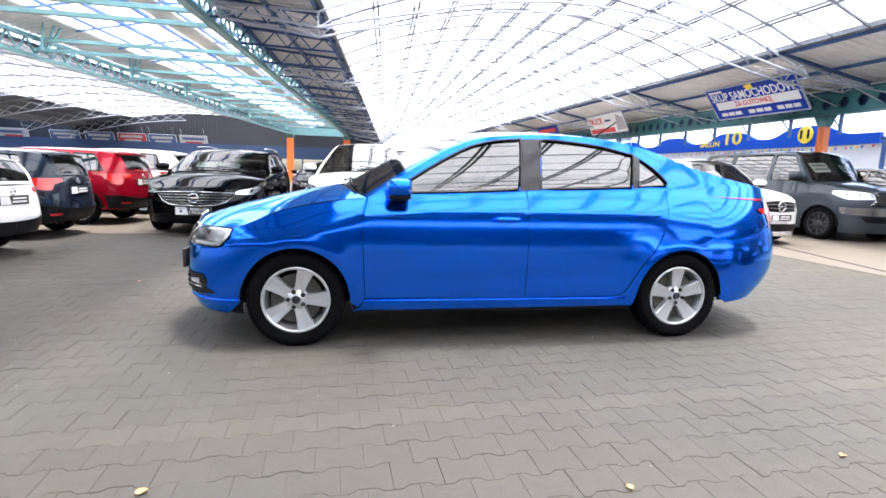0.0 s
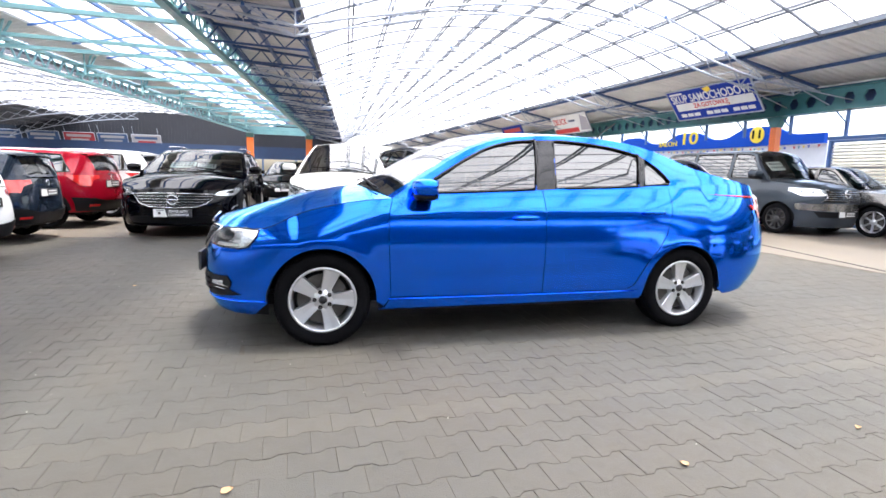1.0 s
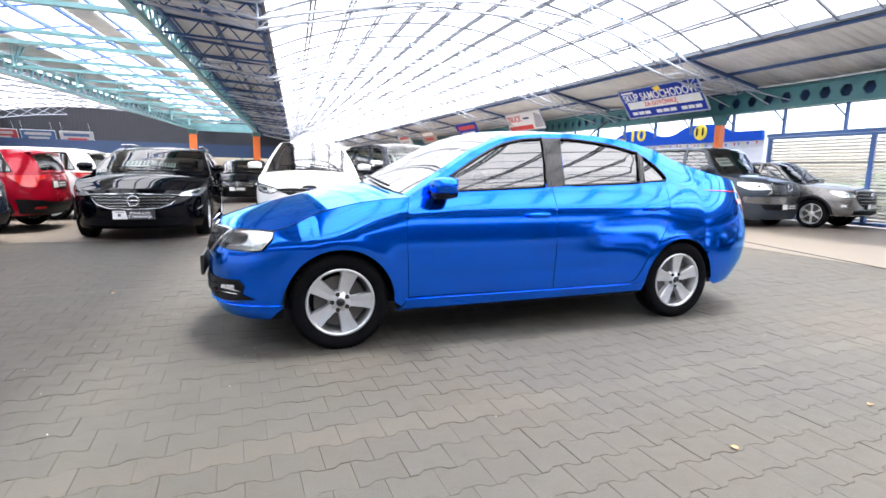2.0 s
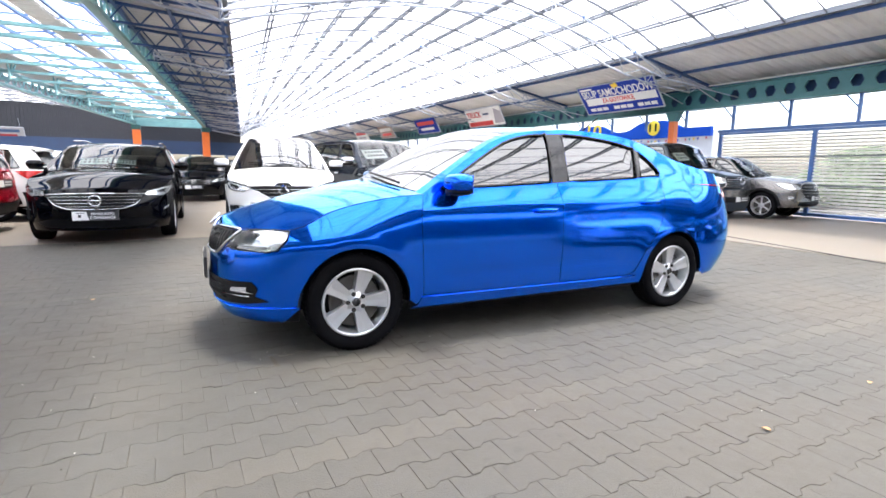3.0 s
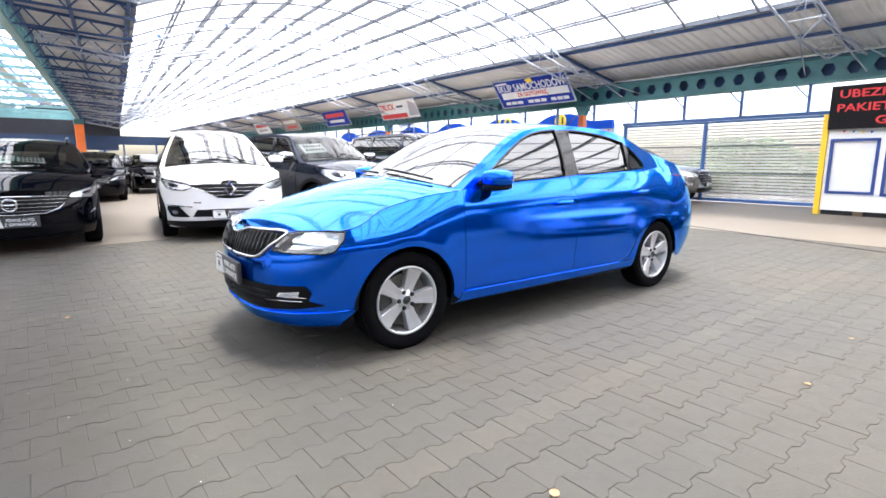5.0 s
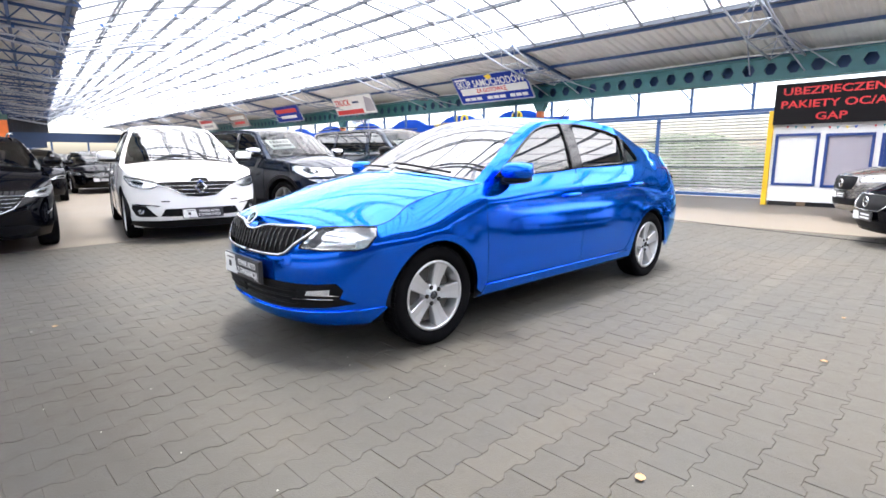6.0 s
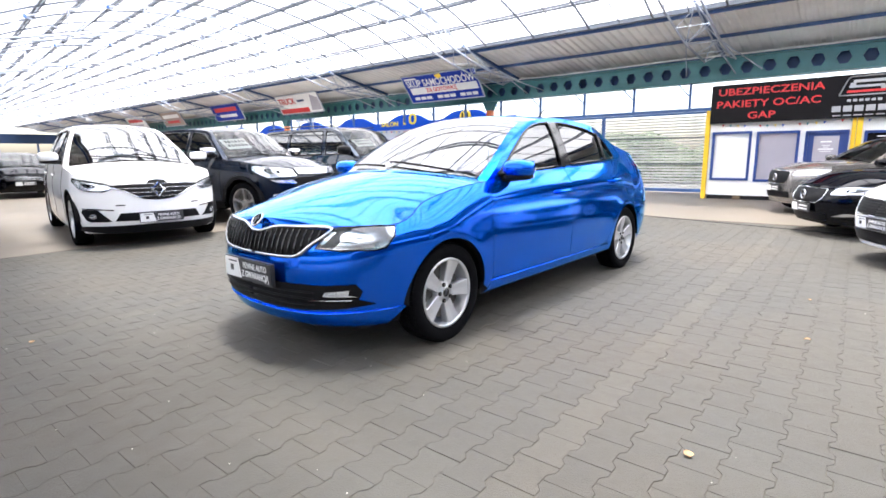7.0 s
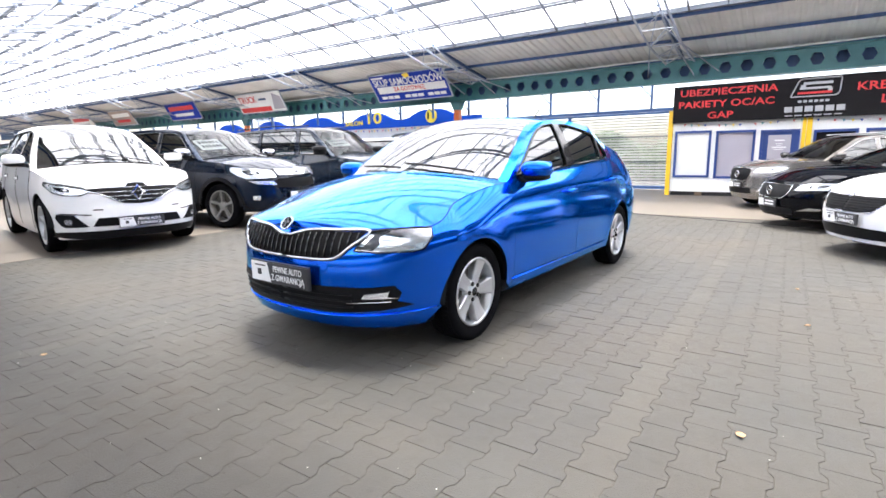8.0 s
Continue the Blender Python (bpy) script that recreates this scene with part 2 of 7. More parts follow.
M_GOLD = mat("sign_yellow", (0.95, 0.68, 0.05), 0.5, 0, 0.08, 3.0)
M_SLAT = mat("gate_slat", (0.66, 0.65, 0.61), 0.45, 0, 0.15, 6.0)
M_DARK = mat("dark_void", (0.012, 0.012, 0.013), 0.8, 0, 0.2, 4.0)
M_LEAF = mat("foliage", (0.09, 0.16, 0.045), 0.7, 0, 0.4, 4.0, island=0.8)
M_BARK = mat("bark", (0.12, 0.09, 0.06), 0.9, 0, 0.3, 12, 0.5, 40)
M_PANE = milky("milky_pane", (0.92, 0.93, 0.93), 0.8)
M_FROST = mat("frosted_panel", (0.72, 0.73, 0.72), 0.25, 0, 0.06, 1.0)
M_GREYPANEL = mat("grey_panel", (0.36, 0.34, 0.38), 0.3, 0, 0.12, 1.0)
G_CLEAR = glass("window_glass", (0.92, 0.95, 0.95))

WX = 13.3          # inner face of the long east wall
Y0, Y1 = -11.0, 62.0
YG = -5.5            # the glazing begins here; sheets close the roof south of it


def x_sky_w(y):    # west edge of the glazing
    return -1.5 + 0.115 * y


def x_sky_e(y):    # east edge of the glazing
    return 10.25


def x_beam_e(y):   # eastern valley beam
    return -3.66 + 0.109 * y


def x_beam_w(y):   # western valley beam
    return -10.73 + 0.1675 * y


def z_roof(x, y):
    a, b = x_sky_w(y), x_sky_e(y)
    u = (x - a) / (b - a)
    return 4.25 + 1.15 * (1 - (2 * u - 1) ** 2)


# ---- ground and floor ----
put("ground", MB().box((-260, -260, -0.4), (300, 300, -0.03)), M_ASPHALT, label="flat grey asphalt ground around the hall", category="ground", kind="structure")
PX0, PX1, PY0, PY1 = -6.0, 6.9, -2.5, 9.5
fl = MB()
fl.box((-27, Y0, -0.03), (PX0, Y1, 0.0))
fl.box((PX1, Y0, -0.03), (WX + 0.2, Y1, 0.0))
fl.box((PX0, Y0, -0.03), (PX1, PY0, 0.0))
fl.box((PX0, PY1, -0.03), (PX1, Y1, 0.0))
floor = put("floor", fl, M_FLOOR_LIT, label="worn grey block paving of the car hall", category="floor", kind="structure")
put("floor_bed", MB().box((PX0, PY0, -0.03), (PX1, PY1, -0.0034)), M_SAND, floor)
# narrow joint between two fields of the paving
put("floor_joint", MB().bar((6.0, 1.0, 0.001), (8.26, 9.5, 0.001), 0.04, 0.008), M_DARK, floor)


# ---- east wall: columns, beam, clerestory, gate ----
def hex_beam(name, y0, y1, x, z0, z1, cell=0.5):
    """A steel beam with a row of six-sided holes."""
    th = 0.045
    mb = MB()
    n = int((y1 - y0) / cell)
    zc, hz, hy = (z0 + z1) / 2, (z1 - z0) * 0.27, cell * 0.30
    for k in range(n):
        a = y0 + k * cell
        c = a + cell / 2
        hexa = [(c - hy, zc), (c - hy * 0.5, zc + hz), (c + hy * 0.5, zc + hz), (c + hy, zc), (c + hy * 0.5, zc - hz), (c - hy * 0.5, zc - hz)]
        outer = [(a, zc), (a, z1), (a + cell, z1), (a + cell, zc), (a + cell, z0), (a, z0)]
        vs = []
        for xx in (x, x + th):
            vs += [(xx, *p) for p in hexa] + [(xx, *p) for p in outer]
        fs = []
        for i in range(6):
            j = (i + 1) % 6
            fs.append((i, j, 6 + j, 6 + i))
            fs.append((12 + i, 18 + i, 18 + j, 12 + j))
            fs.append((i, 12 + i, 12 + j, j))
        mb.add(vs, fs)
    mb.box((x - 0.09, y0, z1), (x + 0.135, y1, z1 + 0.03))
    mb.box((x - 0.09, y0, z0 - 0.03), (x + 0.135, y1, z0))
    return put(name, mb, M_TEAL, label="teal steel beam with a row of hexagonal holes", category="beam", kind="structure")


BZ0, BZ1 = 3.05, 3.58
put("beam_backing", MB().box((WX + 0.2, -6, BZ0 - 0.02), (WX + 0.24, 60, BZ1 + 0.06)), M_DBLUE, label="dark blue sheet behind the wall beam", category="wall", kind="structure")
beam = hex_beam("beam_east", -6.0, 52.0, WX - 0.1, BZ0, BZ1)
cable = MB()
cable.tube([(WX - 0.26, y, BZ1 + 0.09 - 0.035 * abs(math.sin(y * 0.52))) for y in np.arange(-6, 52, 0.5)], 0.022, 6)
put("cable", cable, M_WHITE, label="white cable bundle sagging along the beam", category="cable", smooth=True)


def column(x, y, z, w=0.2):
    ob = new("column")
    ob.location = (x, y, 0)
    tagged(ob, "orange painted steel column with teal bracket head", "column", "hall columns", "structure")
    a = MB()
    a.box((-w / 2, -w / 2, 0.02), (w / 2, w / 2, z - 0.3))
    put("shaft", a, M_ORANGE, ob)
    put("base_plate", MB().box((-w * 0.8, -w * 0.8, 0), (w * 0.8, w * 0.8, 0.02)), M_ORANGE, ob)
    b = MB()
    b.prism([(-w * 0.55, z - 0.3), (w * 0.55, z - 0.3), (w * 1.3, z), (-w * 1.3, z)], -w * 0.55, w * 0.55, 0)
    put("bracket", b, M_TEAL, ob)
    return ob


for y in (12.3, 24.7, 37.1, 49.5):
    column(WX, y, BZ0 - 0.03)
for x in (x_beam_w(44), x_beam_e(44)):
    column(x, 44, 3.87, 0.5)

# clerestory posts and rails
cl = MB()
GT = 2.36
ys = list(np.arange(5.6, 52, 1.56))
for y in ys:
    cl.box((WX - 0.03, y - 0.03, GT if y < 10.7 else 2.5), (WX + 0.05, y + 0.03, BZ0 - 0.03))
    cl.bar((WX + 0.01, y + 0.02, BZ0 - 0.36), (WX + 0.01, y + 0.33, BZ0 - 0.02), 0.03)
cl.box((WX - 0.04, 4.9, GT - 0.09), (WX + 0.06, 10.7, GT))
put("clerestory_frame", cl, M_BLUE, label="blue steel posts of the open window strip", category="window frame", kind="structure")


def gate():
    ob = new("gate")
    ob.location = (WX, 0, 0)
    tagged(ob, "closed gate of pale horizontal slats in a blue steel frame", "gate", kind="structure")
    g0, g1, mid = 4.86, 10.6, 8.05
    fr = MB()
    for y in (g0, mid, g1):
        fr.box((-0.05, y - 0.045, 0.02), (0.05, y + 0.045, GT - 0.1))
    fr.box((-0.045, g0, 0.03), (0.045, g1, 0.11))
    fr.box((-0.045, g0, GT - 0.16), (0.045, g1, GT - 0.1))
    put("gate_frame", fr, M_BLUE, ob)
    rl = MB()
    for z in (0.82, 1.56):
        rl.box((-0.04, g0 + 0.05, z - 0.02), (-0.018, g1 - 0.05, z + 0.02))
    put("cross_rail", rl, mat("grey_rail", (0.2, 0.21, 0.23), 0.5), ob)
    for a, b in ((g0 + 0.05, mid - 0.05), (mid + 0.05, g1 - 0.05)):
        sl = MB().box((-0.012, a, -0.026), (0.008, b, 0.026)).mesh("slat")
        z = 0.15
        while z < GT - 0.19:
            s = put("slat", sl, M_SLAT, ob)
            s.location = (0, 0, z)
            s.rotation_euler = (0, radians(12), 0)
            z += 0.082
    return ob


gate()


# ---- outside the east wall ----
def shop_front():
    ob = new("shop_front")
    ob.location = (16.2, 0, 0)
    tagged(ob, "row of shops with a wavy blue fascia and white walls", "shop front", kind="structure")
    put("wall", MB().box((0, 12.9, 0), (0.25, 48, 2.62)), M_WHITE, ob)
    for y in np.arange(13.4, 46, 2.9):
        w = MB().box((-0.03, y, 0.5), (-0.002, y + 2.0, 1.6))
        put("window", w, G_CLEAR, ob)
    # fascia with humps
    pts = []
    top = []
    for y in np.arange(12.9, 48.01, 0.25):
        h = 0.0
        for c in (15.4, 18.9, 22.6, 26.4, 30.2, 34):
            h = max(h, 0.36 * math.exp(-((y - c) / 1.1) ** 4))
        top.append((y, 2.76 + h))
    pts = [(12.9, 2.43)] + top + [(48, 2.43)]
    put("fascia", MB().prism(pts, -0.16, -0.01, 0), M_FASCIA, ob)
    r = Matrix.Rotation(radians(90), 4, 'X')
    for body, y, z, size, w in (("10", 18.79, 2.87, 0.72, 0.85), ("SALON", 20.05, 2.7, 0.3, 1.15)):
        t = put("lettering", text_mesh(body, size, w, 0.01), M_GOLD, ob)
        t.matrix_basis = Matrix.Translation((-0.175, y, z)) @ Matrix.Rotation(radians(-90), 4, 'Z') @ r
    d = MB().lathe([(0.0, -0.03), (0.29, -0.03), (0.3, 0.0)], 28, 0)
    disc = put("number_disc", d, M_GOLD, ob, smooth=False)
    disc.location = (-0.18, 15.4, 2.83)
    t = put("lettering", text_mesh("11", 0.42, 0.34, 0.01), M_SIGNBLACK, ob)
    t.matrix_basis = Matrix.Translation((-0.225, 15.4, 2.83)) @ Matrix.Rotation(radians(-90), 4, 'Z') @ r
    return ob


shop_front()
bd = new("shop_sign")
tagged(bd, "white shop sign board with dark lettering", "sign")
bd.matrix_world = Matrix.Translation((15.95, 26.77, 3.37)) @ Matrix.Rotation(radians(-90), 4, 'Z') @ Matrix.Rotation(radians(90), 4, 'X')
put("board", MB().box((-0.9, -0.22, -0.05), (0.9, 0.22, 0)), M_WHITE, bd)
put("lettering", text_mesh("AUTO", 0.42, 1.4, 0.006), M_SIGNBLACK, bd).location = (0, 0, 0.008)
for px in (-0.7, 0.62):
    put("post", MB().box((px, -0.9, -0.12), (px + 0.08, -0.2, -0.05)), M_TUBE, bd)


def bunting(name, x, y0, y1, z, n, drop=0.1):
    ob = new(name)
    tagged(ob, "string of small coloured triangular pennants", "bunting")
    pts = [(x, y0 + (y1 - y0) * k / 40, z - 0.06 * math.sin(math.pi * ((k / 40 * 3) % 1))) for k in range(41)]
    put("cord", MB().tube(pts, 0.006, 4), M_WHITE, ob)
    cols = [M_RED, M_WHITE, M_FASCIA, M_GOLD, mat("pennant_teal", (0.05, 0.3, 0.35), 0.6)]
    for k in range(n):
        y = y0 + (y1 - y0) * (k + 0.5) / n
        zz = z - 0.06 * math.sin(math.pi * (((k + 0.5) / n * 3) % 1))
        a = min(0.06, (y1 - y0) / n * 0.34, drop * 0.5)
        m = MB().prism([(y - a, zz), (y + a, zz), (y + random.uniform(-0.02, 0.02), zz - drop)], x - 0.002, x + 0.002, 0)
        put("pennant", m, cols[k % 5], ob)
    return ob


bunting("bunting", 16.03, 12.95, 24.0, 2.4, 64)


def tree(x, y, h, seed):
    rnd = random.Random(seed)
    ob = new("tree")
    ob.location = (x, y, -0.03)
    tagged(ob, "leafy green tree standing outside the hall", "tree", "trees outside")
    tr = MB()
    pts = [(0.05 * math.sin(k), 0.05 * math.cos(k * 1.7), h * 0.55 * k / 5) for k in range(6)]
    for k in range(5):
        tr.bar(pts[k], pts[k + 1], 0.28 - 0.035 * k, sides=8)
    for k in range(7):
        a = k * 0.9
        tr.bar(pts[3 + k % 3], (1.1 * math.cos(a), 1.1 * math.sin(a), h * (0.55 + 0.05 * (k % 4))), 0.08, sides=6)
    put("trunk", tr, M_BARK, ob)
    cr = MB()
    for k in range(1500):
        a, b, r = rnd.uniform(0, 6.283), rnd.uniform(-1, 1), rnd.uniform(0.35, 1.0) ** 0.6
        r *= 0.75 + 0.35 * math.sin(a * 3 + seed) * math.cos(b * 4)
        c = Vector((math.cos(a) * math.sqrt(1 - b * b) * 1.7 * r, math.sin(a) * math.sqrt(1 - b * b) * 1.7 * r, h * 0.66 + b * h * 0.33 * r))
        u = Vector((rnd.uniform(-1, 1), rnd.uniform(-1, 1), rnd.uniform(-1, 1))).normalized()
        w = u.orthogonal().normalized()
        s = rnd.uniform(0.09, 0.2)
        cr.add([c - u * s, c + w * s * 0.5, c + u * s, c - w * s * 0.5], [(0, 1, 2, 3)])
    put("crown", cr, M_LEAF, ob, fix=False)
    return ob


for k, (x, y, h) in enumerate(((21, 9.2, 2.1), (26, 12.0, 2.4), (23, 6.4, 1.7), (29, 14.0, 2.6), (24, 10.6, 1.9))):
    tree(x, y, h, k)


def hedge(x, y0, y1, h):
    rnd = random.Random(77)
    ob = new("hedge")
    ob.location = (x, 0, -0.03)
    tagged(ob, "dense green hedge growing outside behind the gate", "hedge")
    cr = MB()
    for k in range(5200):
        y = rnd.uniform(y0, y1)
        top = h * (0.8 + 0.12 * math.sin(y * 1.9) + 0.1 * math.sin(y * 4.7 + 1))
        c = Vector((rnd.gauss(0, 0.28), y, top * rnd.uniform(0.02, 1.0) ** 0.8))
        u = Vector((rnd.uniform(-1, 1), rnd.uniform(-1, 1), rnd.uniform(-1, 1))).normalized()
        w = u.orthogonal().normalized()
        s = rnd.uniform(0.06, 0.13)
        cr.add([c - u * s, c + w * s * 0.5, c + u * s, c - w * s * 0.5], [(0, 1, 2, 3)])
    put("foliage", cr, M_LEAF, ob, fix=False)
    for k in range(int((y1 - y0) / 0.6)):
        y = y0 + 0.3 + 0.6 * k
        put("stem", MB().bar((0, y, 0), (rnd.uniform(-0.15, 0.15), y + rnd.uniform(-0.2, 0.2), h * 0.7), 0.05, sides=6), M_BARK, ob)
    return ob


hedge(19.0, 3.2, 12.2, 1.35)


# ---- kiosk along the east side ----
KX = 11.55


def kiosk():
    ob = new("kiosk")
    tagged(ob, "white office kiosk with blue window frames and yellow posts", "kiosk", kind="structure")
    k1, k0 = 4.66, -10.8
    ops = [(3.76, 4.60, 0.46, 1.62, 0), (2.82, 3.66, 0.44, 1.60, 1), (1.95, 2.72, 0.12, 1.58, 2), (0.90, 1.70, 0.12, 1.55, 3), (-0.1, 0.78, 0.42, 1.55, 1), (-1.6, -0.6, 0.42, 1.55, 1), (-4.2, -3.0, 0.42, 1.55, 0), (-6.4, -5.2, 0.42, 1.55, 0), (-8.6, -7.4, 0.42, 1.55, 0)]
    wl = MB()
    z0, z1 = 0.1, 1.86
    edges = sorted(ops)
    y = k0
    for a, b, c, d, _ in edges:
        wl.box((KX, y, z0), (KX + 0.12, a, z1))
        if c > z0 + 0.03:
            wl.box((KX, a, z0), (KX + 0.12, b, c))
        wl.box((KX, a, d), (KX + 0.12, b, z1))
        y = b
    wl.box((KX, y, z0), (KX + 0.12, k1, z1))
    wl.box((KX + 0.12, k1 - 0.12, z0), (WX - 0.25, k1, 2.6))
    put("wall", wl, M_WHITE, ob)
    put("plinth", MB().box((KX + 0.05, k0, 0.0), (KX + 0.2, k1 - 0.02, 0.1)), M_DARK, ob)
    for yy in np.arange(k0 + 0.4, k1, 1.1):
        put("skid", MB().box((KX - 0.02, yy, 0.0), (KX + 0.04, yy + 0.16, 0.098)), mat("old_timber", (0.16, 0.11, 0.07), 0.85), ob)
    put("roof", MB().box((KX + 0.02, k0, 2.62), (WX - 0.2, k1, 2.7)), M_WHITE, ob)
    put("inner_wall", MB().box((KX + 1.2, k0, 0.1), (KX + 1.25, k1 - 0.13, 2.6)), M_GREYPANEL, ob)
    for a, b, c, d, kind in ops:
        t = 0.055
        fr = MB()
        fr.box((KX - 0.025, a, c), (KX + 0.1, a + t, d))
        fr.box((KX - 0.025, b - t, c), (KX + 0.1, b, d))
        fr.box((KX - 0.025, a + t, c), (KX + 0.1, b - t, c + t))
        fr.box((KX - 0.025, a + t, d - t), (KX + 0.1, b - t, d))
        nm = "door" if kind >= 2 else "window"
        w = put(nm, fr, M_NAVYFRAME, ob)
        if kind == 2:
            put("door_leaf", MB().box((KX + 0.02, a + t, c + t), (KX + 0.06, b - t, d - t)), M_NAVYFRAME, w)
            put("pane", MB().box((KX + 0.005, a + 0.16, c + 0.5), (KX + 0.016, b - 0.16, d - 0.12)), M_GREYPANEL, w)
            put("handle", MB().box((KX - 0.03, a + 0.07, 0.72), (KX + 0.015, a + 0.1, 0.86)), M_WHITE, w)
            tx = MB()
            for i, (u, ww) in enumerate(((0.0, 0.2), (0.07, 0.14), (0.11, 0.1), (0.16, 0.28), (0.2, 0.2))):
                yc = (a + b) / 2
                tx.box((KX - 0.001, yc - ww / 2, 1.32 - u), (KX + 0.002, yc + ww / 2, 1.32 - u + (0.03 if i in (0, 3) else 0.015)))
            put("notice", tx, M_WHITE, w)
        else:
            pm = M_FROST if kind == 0 else (M_GREYPANEL if kind == 1 else M_SIGNBLACK)
            put("pane", MB().box((KX + 0.03, a + t, c + t), (KX + 0.045, b - t, d - t)), pm, w)
            if kind == 3:
                put("red_sticker", MB().box((KX + 0.022, b - 0.22, 1.25), (KX + 0.028, b - 0.12, 1.34)), M_RED, w)
                bars = MB()
                for q in range(4):
                    bars.box((KX + 0.022, b - 0.4, 1.12 - q * 0.07), (KX + 0.028, b - 0.12 - 0.03 * (q % 2), 1.135 - q * 0.07))
                put("notice", bars, M_WHITE, w)
    for a in (k1 + 0.005, 1.74):
        p = MB()
        p.box((KX - 0.05, a, 0), (KX + 0.08, a + 0.1, 2.14 if a > 2 else 1.86))
        put("corner_post", p, M_YELLOW, ob)
    p = MB().box((KX - 0.05, 1.85, 0.0), (KX + 0.0, 1.92, 1.86))
    put("corner_post", p, M_YELLOW, ob)
    # sign board
    sg = put("sign_board", MB().box((KX - 0.13, k0, 1.82), (KX - 0.05, k1, 2.7)), M_SIGNBLACK, ob)
    rot = Matrix.Rotation(radians(-90), 4, 'Z') @ Matrix.Rotation(radians(90), 4, 'X')

    def word(body, y, z, size, width, m=M_RED):
        t = put("lettering", text_mesh(body, size, width, 0.006), m, sg)
        t.matrix_basis = Matrix.Translation((KX - 0.138, y, z)) @ rot
    word("UBEZPIECZENIA", 3.49, 2.52, 0.22, 2.05)
    word("PAKIETY OC/AC", 3.52, 2.24, 0.22, 2.02)
    word("GAP", 3.6, 1.97, 0.22, 0.55)
    word("KRE", 0.78, 2.42, 0.24, 0.5)
    word("L", 0.55, 2.14, 0.24, 0.13)
    # emblem as plain shapes
    em = MB()
    ring = []
    corners = [(0.57, 2.28, 0.03), (0.38, 2.655, 0.09), (-0.58, 2.655, 0.03), (-0.56, 2.28, 0.12)]
    for k, (cy, cz, r) in enumerate(corners):
        c = Vector((cy, cz))
        d0 = (Vector(corners[k - 1][:2]) - c).normalized() * r
        d1 = (Vector(corners[(k + 1) % 4][:2]) - c).normalized() * r
        for q in (0.0, 0.25, 0.5, 0.75, 1.0):
            v = c + d0 * (1 - q) ** 2 + d1 * q ** 2
            ring.append((KX - 0.14, 1.76 + 0.78 * v.x, v.y))
    em.tube(ring, 0.015, 5, True)
    em.box((KX - 0.145, 1.456, 2.53), (KX - 0.132, 1.986, 2.585))
    em.box((KX - 0.145, 1.939, 2.47), (KX - 0.132, 2.033, 2.53))
    em.box((KX - 0.145, 1.479, 2.43), (KX - 0.132, 2.049, 2.475))
    em.box((KX - 0.145, 1.456, 2.38), (KX - 0.132, 1.534, 2.44))
    for k in range(6):
        em.box((KX - 0.145, 2.3 - 0.19 * k - 0.15, 1.95), (KX - 0.132, 2.3 - 0.19 * k, 2.07))
        em.box((KX - 0.145, 2.06 - 0.1 * k - 0.07, 2.15), (KX - 0.132, 2.06 - 0.1 * k, 2.2))
        em.box((KX - 0.145, 2.28 - 0.18 * k - 0.14, 1.86), (KX - 0.132, 2.28 - 0.18 * k, 1.885))
    put("emblem", em, mat("silver_plate", (0.4, 0.4, 0.41), 0.35, 0.6, 0.05), sg)
    put("emblem_bar", MB().box((KX - 0.145, 1.456, 2.33), (KX - 0.132, 2.08, 2.378)), M_RED, sg)
    return ob


kiosk()
bunting("bunting", KX - 0.03, -3.3, 4.6, 1.81, 52, 0.06)


# ---- banners on the east wall ----
def banner(y0, y1, z0, z1, x, ground, label, lean=0.5, extra=None):
    ob = new("banner")
    tagged(ob, label, "banner", "banners under the roof")
    ob.matrix_world = Matrix.Translation((x, (y0 + y1) / 2, (z0 + z1) / 2)) @ Matrix.Rotation(radians(-90), 4, 'Z') @ Matrix.Rotation(radians(90) + lean, 4, 'X')
    w, h = (y1 - y0), (z1 - z0)
    put("sheet", MB().box((-w / 2, -h / 2, -0.02), (w / 2, h / 2, 0)), ground, ob)
    fr = MB()
    for a, b in (((-w / 2, -h / 2), (w / 2, -h / 2)), ((-w / 2, h / 2), (w / 2, h / 2)), ((-w / 2, -h / 2), (-w / 2, h / 2)), ((w / 2, -h / 2), (w / 2, h / 2))):
        fr.bar((*a, -0.01), (*b, -0.01), 0.04)
    put("frame", fr, M_TUBE, ob)
    for s_ in (-1, 1):
        put("hanger", MB().bar((s_ * w * 0.42, h / 2, -0.01), (s_ * w * 0.42, h / 2 + 0.75, 0.1), 0.02, sides=5), M_TUBE, ob)
    if extra:
        extra(ob, w, h)
    return ob


